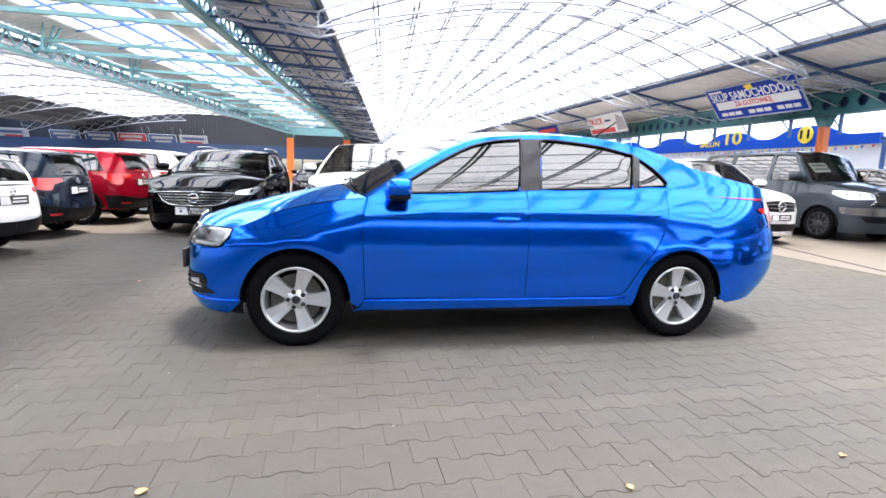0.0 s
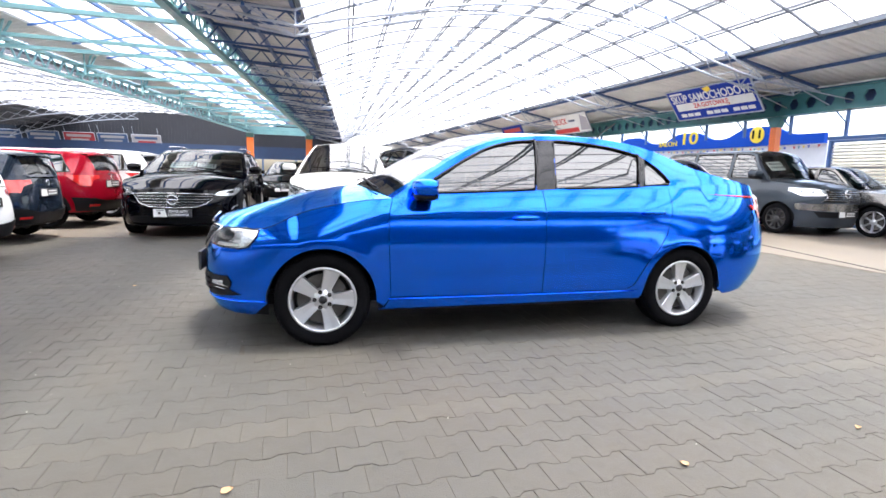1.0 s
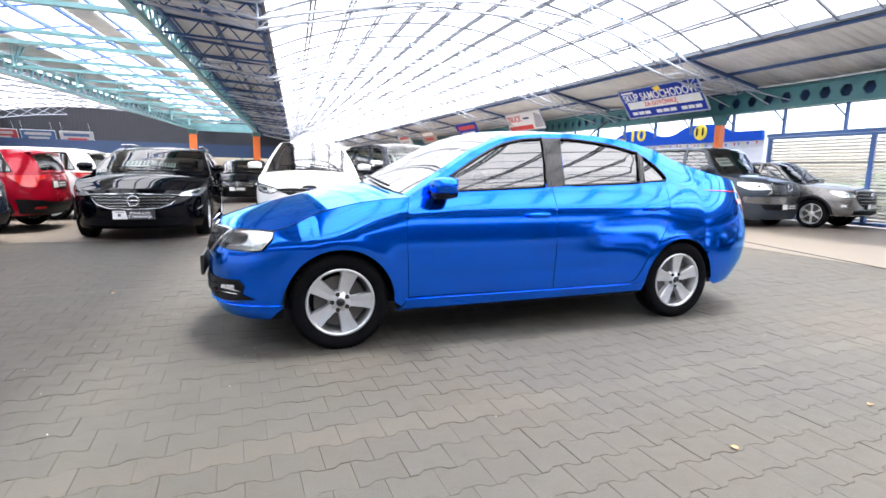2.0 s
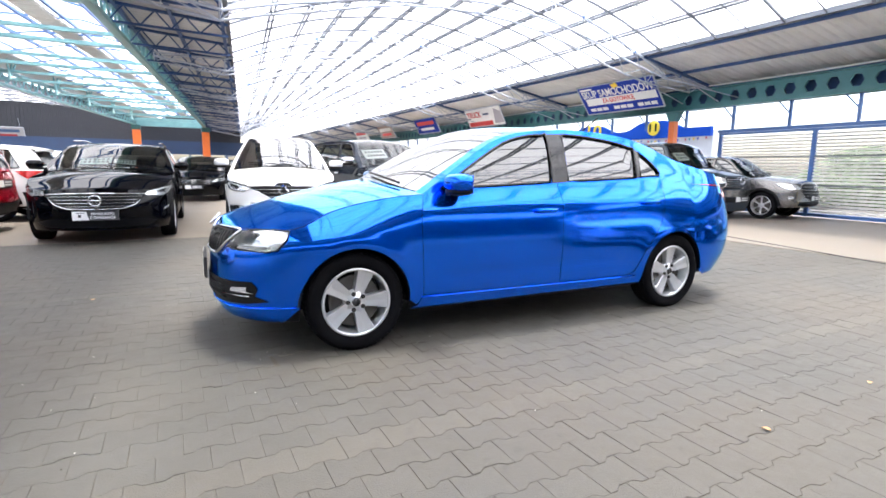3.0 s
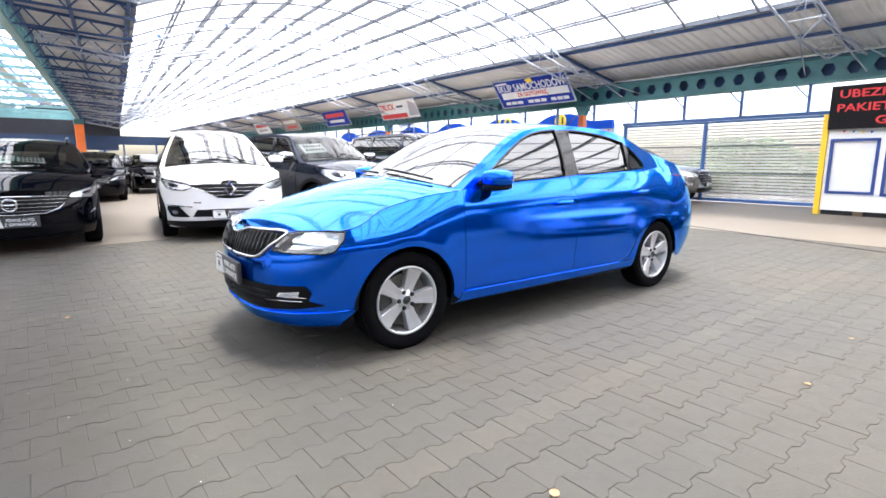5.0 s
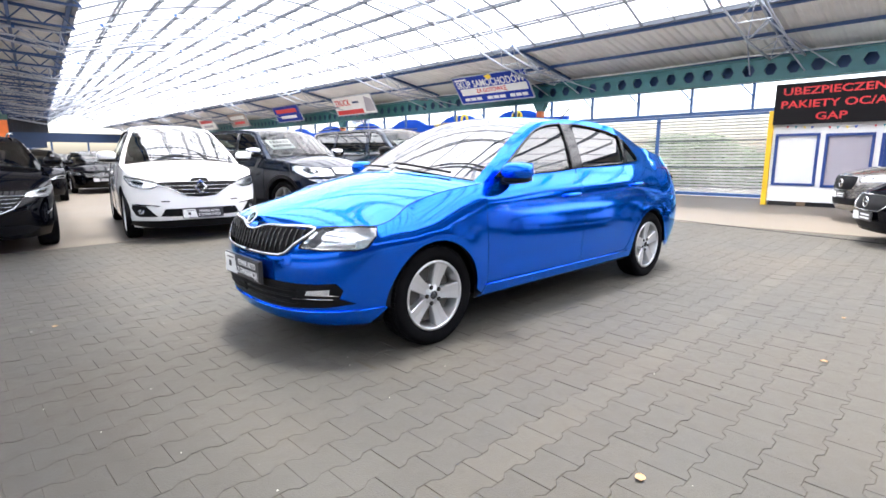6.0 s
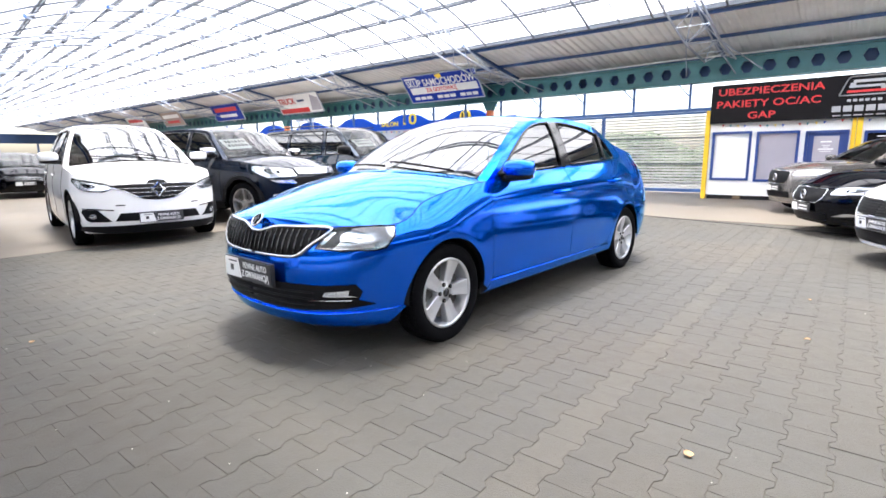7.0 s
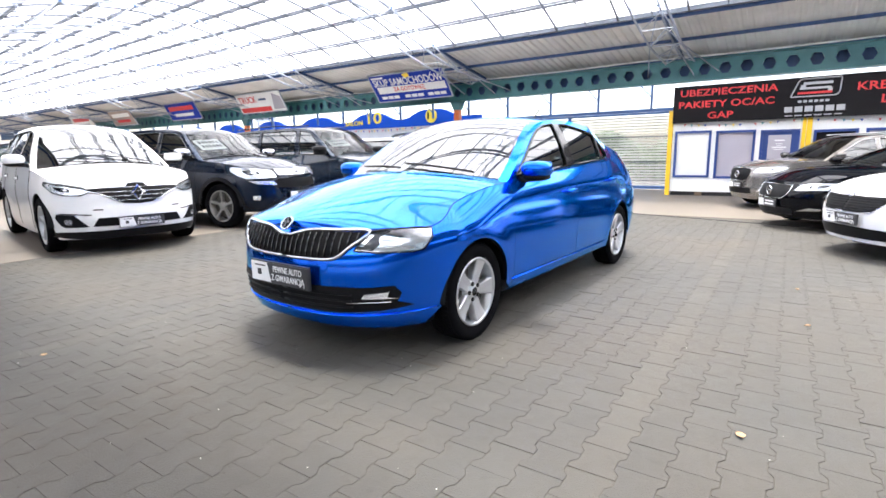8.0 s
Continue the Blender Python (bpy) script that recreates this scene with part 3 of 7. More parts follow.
def ex_skup(ob, w, h):
    put("stripe", MB().box((-w * 0.44, -0.19 * h, 0.002), (w * 0.47, 0.06 * h, 0.006)), M_WHITE, ob)
    for body, x, y, s, ww, m in (("SKUP SAMOCHODÓW", 0.0, 0.2 * h, 0.38, w * 0.93, M_WHITE), ("ZA GOTÓWKĘ", -0.02, -0.065 * h, 0.22, w * 0.42, M_RED)):
        t = put("lettering", text_mesh(body, s, ww, 0.003), m, ob)
        t.location = (x, y, 0.009)
    for x, ww in ((-0.3, 0.26), (0.03, 0.26), (0.33, 0.24)):
        for k in range(3):
            put("number_bar", MB().box((w * (x - ww / 2 + ww * k / 3), -0.4 * h, 0.002), (w * (x - ww / 2 + ww * (k + 0.85) / 3), -0.29 * h, 0.006)), M_WHITE, ob)
    e = MB().prism([(-0.12, 0.44 * h), (0.16, 0.48 * h), (0.2, 0.36 * h), (0.03, 0.3 * h), (-0.05, 0.36 * h)], 0.002, 0.006, 2)
    put("emblem", e, M_GOLD, ob)
    put("small_bar", MB().box((-w * 0.47, 0.36 * h, 0.002), (-w * 0.3, 0.42 * h, 0.006)), M_WHITE, ob)


def ex_truck(ob, w, h):
    put("stripe", MB().box((-w * 0.48, -0.46 * h, 0.002), (w * 0.2, -0.22 * h, 0.006)), M_RED, ob)
    t = put("lettering", text_mesh("TRUCK", 0.4, w * 0.4, 0.003), M_RED, ob)
    t.location = (-w * 0.25, 0.16 * h, 0.009)
    put("picture_block", MB().prism([(w * 0.25, -0.4 * h), (w * 0.48, -0.4 * h), (w * 0.48, 0.2 * h), (w * 0.33, 0.4 * h)], 0.002, 0.006, 2), M_GREYPANEL, ob)
    put("small_bar", MB().box((w * 0.0, 0.1 * h, 0.002), (w * 0.16, 0.2 * h, 0.006)), M_DBLUE, ob)


def ex_bars(m1, m2):
    def go(ob, w, h):
        put("wide_bar", MB().box((-w * 0.4, 0.05 * h, 0.002), (w * 0.38, 0.3 * h, 0.006)), m1, ob)
        put("small_bar", MB().box((-w * 0.3, -0.3 * h, 0.002), (w * 0.3, -0.12 * h, 0.006)), m2, ob)
    return go


banner(11.82, 15.08, 2.995, 4.065, 11.92, M_SIGNBLUE, "blue and white banner hung tilted under the roof", 0.65, ex_skup)
banner(20.3, 23.4, 3.1, 4.0, 12.0, M_WHITE, "white and red banner hung tilted under the roof", extra=ex_truck)
banner(26.7, 29.5, 3.1, 4.0, 12.0, M_SIGNBLUE, "faded blue banner with red and white bars", extra=ex_bars(M_RED, M_WHITE))
banner(33.2, 35.8, 3.1, 4.0, 12.0, mat("banner_brown", (0.35, 0.28, 0.24), 0.5), "faded brownish banner under the roof", extra=ex_bars(M_WHITE, M_RED))
banner(38.3, 41.1, 3.1, 4.0, 12.0, M_WHITE, "pale banner under the roof far along the wall", extra=ex_bars(M_RED, M_GREYPANEL))

# ---- roof ----
def sheet(rows_of, name, material, label, shadow=True, th=0.0):
    ob = put(name, rows_of, material, label=label, category="roof", kind="structure", fix=False)
    ob.visible_shadow = shadow
    return ob


ny = 22
ysr = np.linspace(YG, Y1, ny * 2 + 1)
rows = []
for y in ysr:
    a, b = x_sky_w(y), x_sky_e(y)
    rows.append([(a + (b - a) * k / 20, y, z_roof(a + (b - a) * k / 20, y) + 0.05) for k in range(21)])
sheet(MB().grid(rows), "ceiling_glazing", M_PANE, "milky white glazed roof over the hall", shadow=False)


def corrugated(xa, za, xb, zb, name, y0=YG, y1=Y1, pitch=0.22, skin=None):
    """Ribbed sheets between two edge lines; the ribs run across."""
    mb = MB()
    n = int((y1 - y0) / pitch)
    r = [[], []]
    for k in range(n):
        y = y0 + k * pitch
        for dy, dz in ((0, 0), (pitch * 0.35, 0), (pitch * 0.5, 0.035), (pitch * 0.85, 0.035)):
            r[0].append((xa(y + dy), y + dy, za + dz))
            r[1].append((xb(y + dy), y + dy, zb + dz))
    mb.grid(r)
    # skin above, so that the sheets have depth
    m = len(r[0])
    top = [[(p[0], p[1], p[2] + 0.06) for p in q] for q in r]
    mb.grid([q[::-1] for q in top])
    return put(name, mb, skin or M_CORR, label="grey ribbed metal roof sheets", category="roof", kind="structure", fix=False)


# eastern sheets get a paler colour in place of missing light from below
corrugated(lambda y: WX + 0.4, 3.66, lambda y: x_sky_e(y) - 0.02, 4.26, "ceiling_sheets_east", skin=mat("lit_ribbed_sheet", (0.76, 0.75, 0.72), 0.5, 0.0, 0.16, 1.5))
corrugated(lambda y: x_sky_w(y) + 0.02, 4.26, lambda y: x_beam_e(y), 4.42, "ceiling_sheets_mid")
# glazing of the western nave and the raised strip between the valley beams
rows = []
for y in ysr:
    b = x_beam_w(y) - 0.3
    rows.append([(b - 17 * k / 12, y, 4.35 + 1.3 * (1 - (2 * k / 12 - 1) ** 2)) for k in range(11)])
# these western sheets carry their shade in a darker colour
corrugated(lambda y: x_beam_w(y) - 0.3 - 17 * 10 / 12, 4.36 + 1.3 * (1 - (20 / 12 - 1) ** 2), lambda y: x_beam_w(y) - 19.0, 4.0, "ceiling_sheets_west", skin=mat("shaded_ribbed_sheet", (0.07, 0.08, 0.1), 0.5, 0.1, 0.2, 1.5))
sheet(MB().grid(rows), "ceiling_glazing_west", M_PANE, "milky white glazed roof of the second nave", shadow=False)
rows = [[(x_beam_w(y) + (x_beam_e(y) - x_beam_w(y)) * u, y, float(np.interp(u, (0.1, 0.4, 0.7, 1.0), (4.86, 5.25, 5.3, 4.9)))) for u in (0.1, 0.25, 0.4, 0.55, 0.7, 0.85, 1.0)] for y in ysr]
sheet(MB().grid(rows), "ceiling_glazing_mid", M_PANE, "milky white glazing above the valley beams", shadow=False)
corrugated(lambda y: x_beam_w(y) - 0.3, 4.6, lambda y: x_beam_w(y) + 0.12 * (x_beam_e(y) - x_beam_w(y)), 4.92, "ceiling_sheets_valley")
corrugated(lambda y: x_beam_w(y) + 0.5 * (x_beam_e(y) - x_beam_w(y)), 5.16, lambda y: x_beam_w(y) + 0.6 * (x_beam_e(y) - x_beam_w(y)), 5.18, "ceiling_sheets_ridge")
vr = MB()
for u in (0.2, 0.32, 0.47, 0.64, 0.8, 0.92):
    z = float(np.interp(u, (0.1, 0.4, 0.7, 1.0), (4.86, 5.25, 5.3, 4.9))) - 0.08
    vr.bar((x_beam_w(YG) + u * (x_beam_e(YG) - x_beam_w(YG)), YG, z), (x_beam_w(Y1) + u * (x_beam_e(Y1) - x_beam_w(Y1)), Y1, z), 0.09 if u in (0.32, 0.47, 0.64) else 0.06)
for y in np.arange(YG + 0.5, Y1, 2.05):
    for u0, u1 in ((0.1, 0.4), (0.4, 0.7), (0.7, 1.0)):
        vr.bar(*[(x_beam_w(y) + u * (x_beam_e(y) - x_beam_w(y)), y, float(np.interp(u, (0.1, 0.4, 0.7, 1.0), (4.86, 5.25, 5.3, 4.9))) - 0.04) for u in (u0, u1)], 0.05)
put("ceiling_ribs_mid", vr, M_BLUE, label="blue steel ribs under the raised glazing", category="roof frame", kind="structure", fix=False)

# purlins and rafters under the glazing
pur = MB()
for k in range(12):
    u = k / 11
    for d in (0, 0.1) if k not in (0, 11) else (0,):
        for i in range(len(ysr) - 1):
            p = []
            for y in (ysr[i], ysr[i + 1]):
                a, b = x_sky_w(y), x_sky_e(y)
                x = a + (b - a) * u + d
                p.append((x, y, z_roof(x, y) - 0.01))
            pur.bar(p[0], p[1], 0.046 if k not in (0, 11) else 0.09)
for y in np.arange(YG + 0.5, Y1, 0.77):
    a, b = x_sky_w(y), x_sky_e(y)
    q = [(a + (b - a) * k / 14, y, z_roof(a + (b - a) * k / 14, y) - 0.05) for k in range(15)]
    fat = 0.044 if round((y - YG - 0.5) / 0.77) % 2 == 0 else 0.022
    for i in range(14):
        pur.bar(q[i], q[i + 1], fat)
M_PURLIN = mat("purlin_steel", (0.13, 0.145, 0.17), 0.55, 0.1, 0.15, 6.0)
put("ceiling_purlins", pur, M_PURLIN, label="thin grey steel purlins under the glazing", category="roof frame", kind="structure", fix=False)
pw = MB()
for k in range(17):
    for i in range(0, len(ysr) - 1):
        p = []
        for y in (ysr[i], ysr[i + 1]):
            b = x_beam_w(y) - 0.3
            u = k / 16
            p.append((b - 17 * u, y, 4.30 + 1.3 * (1 - (2 * u - 1) ** 2)))
        pw.bar(p[0], p[1], 0.085)
for y in np.arange(YG + 0.5, Y1, 3.08):
    b = x_beam_w(y) - 0.3
    q = [(b - 17 * k / 10, y, 4.26 + 1.3 * (1 - (2 * k / 10 - 1) ** 2)) for k in range(11)]
    for i in range(10):
        pw.bar(q[i], q[i + 1], 0.09)
put("ceiling_purlins_west", pw, M_PURLIN, label="thin steel purlins under the far glazing", category="roof frame", kind="structure", fix=False)
# rafters under the opaque strips
ra = MB()
for y in np.arange(-1.4, 60, 6.2):
    ra.bar((WX + 0.2, y, 3.58), (x_sky_e(y), y, 4.18), 0.07)
for u in (0.05, 0.5, 0.95):
    ra.bar((WX + 0.2 + (x_sky_e(0) - WX - 0.2) * u, Y0, 3.62 + 0.58 * u), (WX + 0.2 + (x_sky_e(0) - WX - 0.2) * u, Y1, 3.62 + 0.58 * u), 0.05, 0.08)
    a = [(x_sky_w(y) + (x_beam_e(y) - x_sky_w(y)) * u, y, 4.2 + 0.16 * u) for y in (Y0, Y1)]
    ra.bar(a[0], a[1], 0.07, 0.1)
# open-web joists across the strip beside the glazing
for y in np.arange(YG + 0.5, Y1, 2.05):
    a, b = x_sky_w(y), x_beam_e(y)
    n = 4
    lo = [(a + (b - a) * k / n, y, 3.93 + 0.04 * k / n) for k in range(n + 1)]
    hi = [(a + (b - a) * (k + 0.5) / n, y, 4.19 + 0.14 * (k + 0.5) / n) for k in range(n)]
    ra.bar((a, y, 4.18), (b, y, 4.34), 0.06)
    ra.bar(lo[0], lo[-1], 0.045)
    for k in range(n):
        ra.bar(lo[k], hi[k], 0.028)
        ra.bar(hi[k], lo[k + 1], 0.028)
put("ceiling_rafters", ra, mat("dark_blue_steel", (0.03, 0.075, 0.2), 0.45, 0, 0.18, 3.0), label="blue steel rafters under the ribbed sheets", category="roof frame", kind="structure", fix=False)


def roof_truss(y):
    """A lattice arch that spans the nave: two lower tubes, an upper one and webs between."""
    ob = new("roof_truss")
    tagged(ob, "white tubular lattice truss spanning under the glazing", "truss", "roof trusses", "structure")
    a, b = x_beam_e(y) + 0.3, WX - 0.6
    n = 16
    top, lo1, lo2 = [], [], []
    for k in range(n + 1):
        x = a + (b - a) * k / n
        zt = z_roof(min(max(x, x_sky_w(y)), x_sky_e(y)), y) - 0.12
        if x > x_sky_e(y):
            zt = 4.1 - (x - x_sky_e(y)) * 0.19
        d = 0.62 * min(1.0, 0.25 + 3.0 * min(k, n - k) / n)
        top.append((x, y, zt))
        lo1.append((x, y - 0.36, zt - d))
        lo2.append((x, y + 0.36, zt - d))
    ch = MB()
    for q in (top, lo1, lo2):
        ch.tube(q, 0.027, 6)
    put("chord", ch, M_TUBE, ob, smooth=True)
    wb = MB()
    for k in range(n):
        for q in (lo1, lo2):
            wb.bar(top[k], q[k + 1 if k % 2 else k], 0.028, sides=5)
            wb.bar(q[k + 1 if k % 2 else k], top[k + 1], 0.028, sides=5)
        wb.bar(lo1[k], lo2[k + 1], 0.02, sides=5)
        wb.bar(lo1[k], lo2[k], 0.02, sides=5)
    # ends run down to the wall beam
    wb.bar(lo1[n - 2], (WX - 0.15, y - 0.9, BZ1 - 0.35), 0.03, sides=5)
    wb.bar(lo2[n - 2], (WX - 0.15, y + 0.9, BZ1 - 0.35), 0.03, sides=5)
    wb.bar(top[n - 1], (WX - 0.15, y - 0.3, BZ1 - 0.4), 0.035, sides=5)
    put("web", wb, M_TUBE, ob)
    nd = MB()
    for k in range(1, n, 2):
        nd.box([c - 0.032 for c in top[k]], [c + 0.032 for c in top[k]])
    put("node", nd, M_BLUE, ob)
    return ob


for y in np.arange(-1.4, 60, 6.2):
    roof_truss(float(y))

def edge_truss(y):
    """Short lattice girder carrying the far edge of the western nave."""
    ob = new("edge_truss")
    tagged(ob, "pale tubular lattice girder under the far roof edge", "truss", "edge trusses", "structure")
    b = x_beam_w(y) - 0.3
    t = MB()
    for k in range(9):
        x0, x1 = b - 9.5 - k, b - 10.5 - k
        u0, u1 = (b - x0) / 17, (b - x1) / 17
        z0, z1 = 4.2 + 1.3 * (1 - (2 * u0 - 1) ** 2), 4.2 + 1.3 * (1 - (2 * u1 - 1) ** 2)
        t.bar((x0, y, z0 - 0.55), (x1, y, z1 - 0.55), 0.05)
        t.bar((x0, y, z0), (x1, y, z1 - 0.55), 0.03)
        t.bar((x0, y, z0 - 0.55), (x1, y, z1), 0.03)
    put("lattice", t, M_TUBE, ob)


for y in np.arange(4, 60, 5.0):
    edge_truss(float(y))

# valley beams with cross members
for nm, fx in (("valley_beam_east", x_beam_e), ("valley_beam_west", x_beam_w)):
    vb = MB()
    for dz in (3.92, 4.42):
        vb.bar((fx(YG), YG, dz), (fx(44), 44, dz), 0.16, 0.1)
    for y in np.arange(YG, 43.5, 0.62):
        vb.bar((fx(y), y, 3.95), (fx(y + 0.31), y + 0.31, 4.4), 0.05, 0.03)
        vb.bar((fx(y + 0.31), y + 0.31, 4.4), (fx(y + 0.62), y + 0.62, 3.95), 0.05, 0.03)
    put(nm, vb, M_TEALPALE, label="teal lattice beam along the roof valley", category="beam", kind="structure")
cb = MB()
for y in np.arange(-3.7, 45, 4.1):
    for dz in (4.1, 4.38):
        cb.bar((x_beam_w(y), y, dz), (x_beam_e(y), y, dz), 0.14, 0.09)
    for s in (0.12, 0.2):
        x = x_beam_w(y) + 0.25
        cb.bar((x, y, 4.0), (x + s, y + s * 3, 4.9), 0.05)
        cb.bar((x, y, 4.9), (x + s, y - s * 3, 4.0), 0.05)
cb.bar((x_beam_w(44.2), 44.2, 4.15), (x_beam_e(44.2), 44.2, 4.15), 0.24, 0.6)
put("valley_cross_beams", cb, M_TEALPALE, label="teal cross beams between the valley beams", category="beam", kind="structure")

# ---- closing walls ----
we = MB()
we.box((-27.2, Y0, 2.9), (-27.0, Y1, 4.9))
we.box((-27.2, Y0, 0.0), (-27.0, Y1, 0.9))
put("wall_west", we, M_DBLUE, label="dark blue sheet wall with an open strip", category="wall", kind="structure")
hb = hex_beam("beam_west", -6.0, 52.0, -26.9, 3.2, 3.75)
YN = 50.0
XN = x_sky_w(YN) - 0.2
# shade of the far end is put into this dark sheet colour
M_SHADEDRIB = mat("shaded_ribbed_gable", (0.013, 0.016, 0.024), 0.5, 0.1, 0.2, 1.5)
fw = MB()
fw.box((-27, YN, 2.0), (XN, YN + 0.2, 3.1))
fw.box((XN - 0.2, YN + 0.2, 2.0), (XN, Y1, 3.1))
fw.box((XN, Y1, 2.75), (WX + 0.3, Y1 + 0.2, 3.6))
put("wall_north", fw, mat("navy_sheet", (0.008, 0.03, 0.085), 0.5, 0, 0.2, 2.0), label="dark blue sheet wall at the far end", category="wall", kind="structure")
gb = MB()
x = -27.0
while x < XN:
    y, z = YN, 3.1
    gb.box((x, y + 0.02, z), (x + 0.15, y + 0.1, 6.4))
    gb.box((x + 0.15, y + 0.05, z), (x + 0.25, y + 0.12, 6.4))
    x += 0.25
put("gable_north", gb, M_SHADEDRIB, label="ribbed gable at the far end, shade in its grey colour", category="wall", kind="structure")
for k in range(14):
    x = -26 + k * 2.9
    put("wall_post_" + str(k), MB().box((x, YN if x < XN else Y1, 0), (x + 0.14, (YN if x < XN else Y1) + 0.14, 2.75 if x > XN else 2.0)), M_DBLUE, label="dark blue post of the open end", category="post", kind="structure")
# south end: solid wall, open window strip, deep beam, and the sheeted bay of the roof behind it
sw_ = MB()
sw_.box((-27, Y0 - 0.2, 0), (WX + 0.3, Y0, 2.3))
sw_.box((-27, Y0 - 0.2, 3.0), (WX + 0.3, Y0, 3.8))
for k in range(26):
    sw_.box((-26.8 + k * 1.56, Y0 - 0.15, 2.3), (-26.74 + k * 1.56, Y0 - 0.05, 3.0))
put("wall_south", sw_, M_DBLUE, label="dark blue sheet wall with a strip of windows", category="wall", kind="structure")
bay = MB()
bay.grid([[(x, Y0, 3.8) for x in np.arange(-27, WX + 0.4, 0.5)], [(x, YG, 4.3) for x in np.arange(-27, WX + 0.4, 0.5)]])
put("ceiling_bay_south", bay, M_CORR, label="grey sheets over the last bay of the roof", category="roof", kind="structure", fix=False)
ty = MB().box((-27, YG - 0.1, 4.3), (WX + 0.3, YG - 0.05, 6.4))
put("gable_south", ty, M_SHADEDRIB, label="dark sheet closing the arch of the roof", category="wall", kind="structure")
put("wall_low_east", MB().box((WX + 0.02, 10.7, 0.0), (WX + 0.14, Y1, 0.35)), M_WHITE, label="low white wall under the open side", category="wall", kind="structure")
# far banners: white and red darkened to hold the dimness of that end
M_SHADEDWHITE = mat("shaded_white_sheet", (0.3, 0.3, 0.31), 0.6, 0, 0.15, 3.0)
M_SHADEDRED = mat("shaded_red_sheet", (0.28, 0.02, 0.03), 0.6, 0, 0.15, 3.0)
for x0, m in ((-27.0, M_SHADEDWHITE), (-23.2, M_DBLUE), (-20.6, M_DBLUE), (-18.1, M_SHADEDRED), (-15.7, M_DBLUE), (-13.2, M_SHADEDWHITE)):
    bn = banner(0, 2.2, 3.3, 4.2, -24.0, m, "banner hung along the far end of the hall, dimmed in colour", extra=ex_bars(M_SHADEDWHITE if m is not M_SHADEDWHITE else M_DBLUE, M_SHADEDWHITE if m is not M_SHADEDWHITE else M_SHADEDRED))
    bn.matrix_world = Matrix.Translation((x0 + 1.2, YN - 0.12, 3.3)) @ Matrix.Rotation(radians(118), 4, 'X')

# ---- vehicles ----
from mathutils.geometry import delaunay_2d_cdt

M_TYRE = mat("tyre_rubber", (0.005, 0.005, 0.006), 0.8, 0, 0.25, 20, 0.2, 120, spec=0.04)
M_RIM = mat("silver_alloy", (0.62, 0.63, 0.65), 0.32, 0.75, 0.05, 8)
M_RIMDARK = mat("dark_alloy", (0.06, 0.06, 0.065), 0.35, 0.6, 0.1, 8)
M_BRAKE = mat("brake_steel", (0.1, 0.095, 0.09), 0.5, 0.7, 0.2, 10)
M_BLACKPL = mat("black_plastic", (0.004, 0.004, 0.005), 0.5, 0, 0.15, 10, 0.1, 150, spec=0.15)
M_GLOSSBLK = mat("gloss_black", (0.008, 0.008, 0.009), 0.12, 0, 0.05, 5)
M_CHROME = mat("chrome", (0.75, 0.76, 0.78), 0.08, 1.0, 0.03, 5)
M_LAMPSHELL = mat("lamp_reflector", (0.92, 0.93, 0.95), 0.16, 0.8, 0.05, 12, 0.45, 22)
M_LAMPDARK = mat("lamp_dark", (0.03, 0.03, 0.035), 0.25, 0.2, 0.1, 12)
M_LAMPRED = mat("lamp_red", (0.45, 0.012, 0.012), 0.1, 0, 0.08, 6, coat=1.0)
M_SEAT = mat("seat_cloth", (0.014, 0.015, 0.017), 0.85, 0, 0.25, 25, 0.3, 200)
M_PLATEW = mat("plate_white", (0.75, 0.75, 0.74), 0.35, 0, 0.05, 6)
M_PLATEK = mat("plate_black", (0.03, 0.03, 0.032), 0.35, 0, 0.1, 6)
M_PAPER = mat("price_sheet", (0.72, 0.75, 0.72), 0.6, 0, 0.05, 6)
G_CAR = glass("car_glass", (0.16, 0.21, 0.2), 2.45)
G_SCREEN = glass("windscreen_glass", (0.5, 0.56, 0.55), 4.0)
G_FRONT = glass("clear_screen", (0.78, 0.84, 0.82), 1.8)
G_PLAIN = glass("plain_screen", (0.6, 0.68, 0.66), 1.42)
G_TINT = glass("tinted_glass", (0.05, 0.065, 0.065), 2.55)
G_REAR = glass("dark_rear_glass", (0.07, 0.09, 0.08), 1.7)
G_LAMP = glass("lamp_lens", (0.93, 0.95, 0.96), 1.5)


def arc(cx, cz, r, a0, a1, n=24):
    return [(cx + r * math.cos(radians(a0 + (a1 - a0) * k / n)), cz + r * math.sin(radians(a0 + (a1 - a0) * k / n))) for k in range(n + 1)]


def inside(P, poly):
    poly = np.asarray(poly)
    x, y = P[:, 0], P[:, 1]
    c = np.zeros(len(P), bool)
    j = len(poly) - 1
    for i in range(len(poly)):
        xi, yi, xj, yj = *poly[i], *poly[j]
        if yi != yj:
            c ^= ((yi > y) != (yj > y)) & (x < (xj - xi) * (y - yi) / (yj - yi) + xi)
        j = i
    return c


def resample(poly, step):
    out = []
    n = len(poly)
    for i in range(n):
        a, b = np.array(poly[i]), np.array(poly[(i + 1) % n])
        k = max(1, int(math.ceil(np.linalg.norm(b - a) / step)))
        out += [tuple(a + (b - a) * t / k) for t in range(k)]
    return out


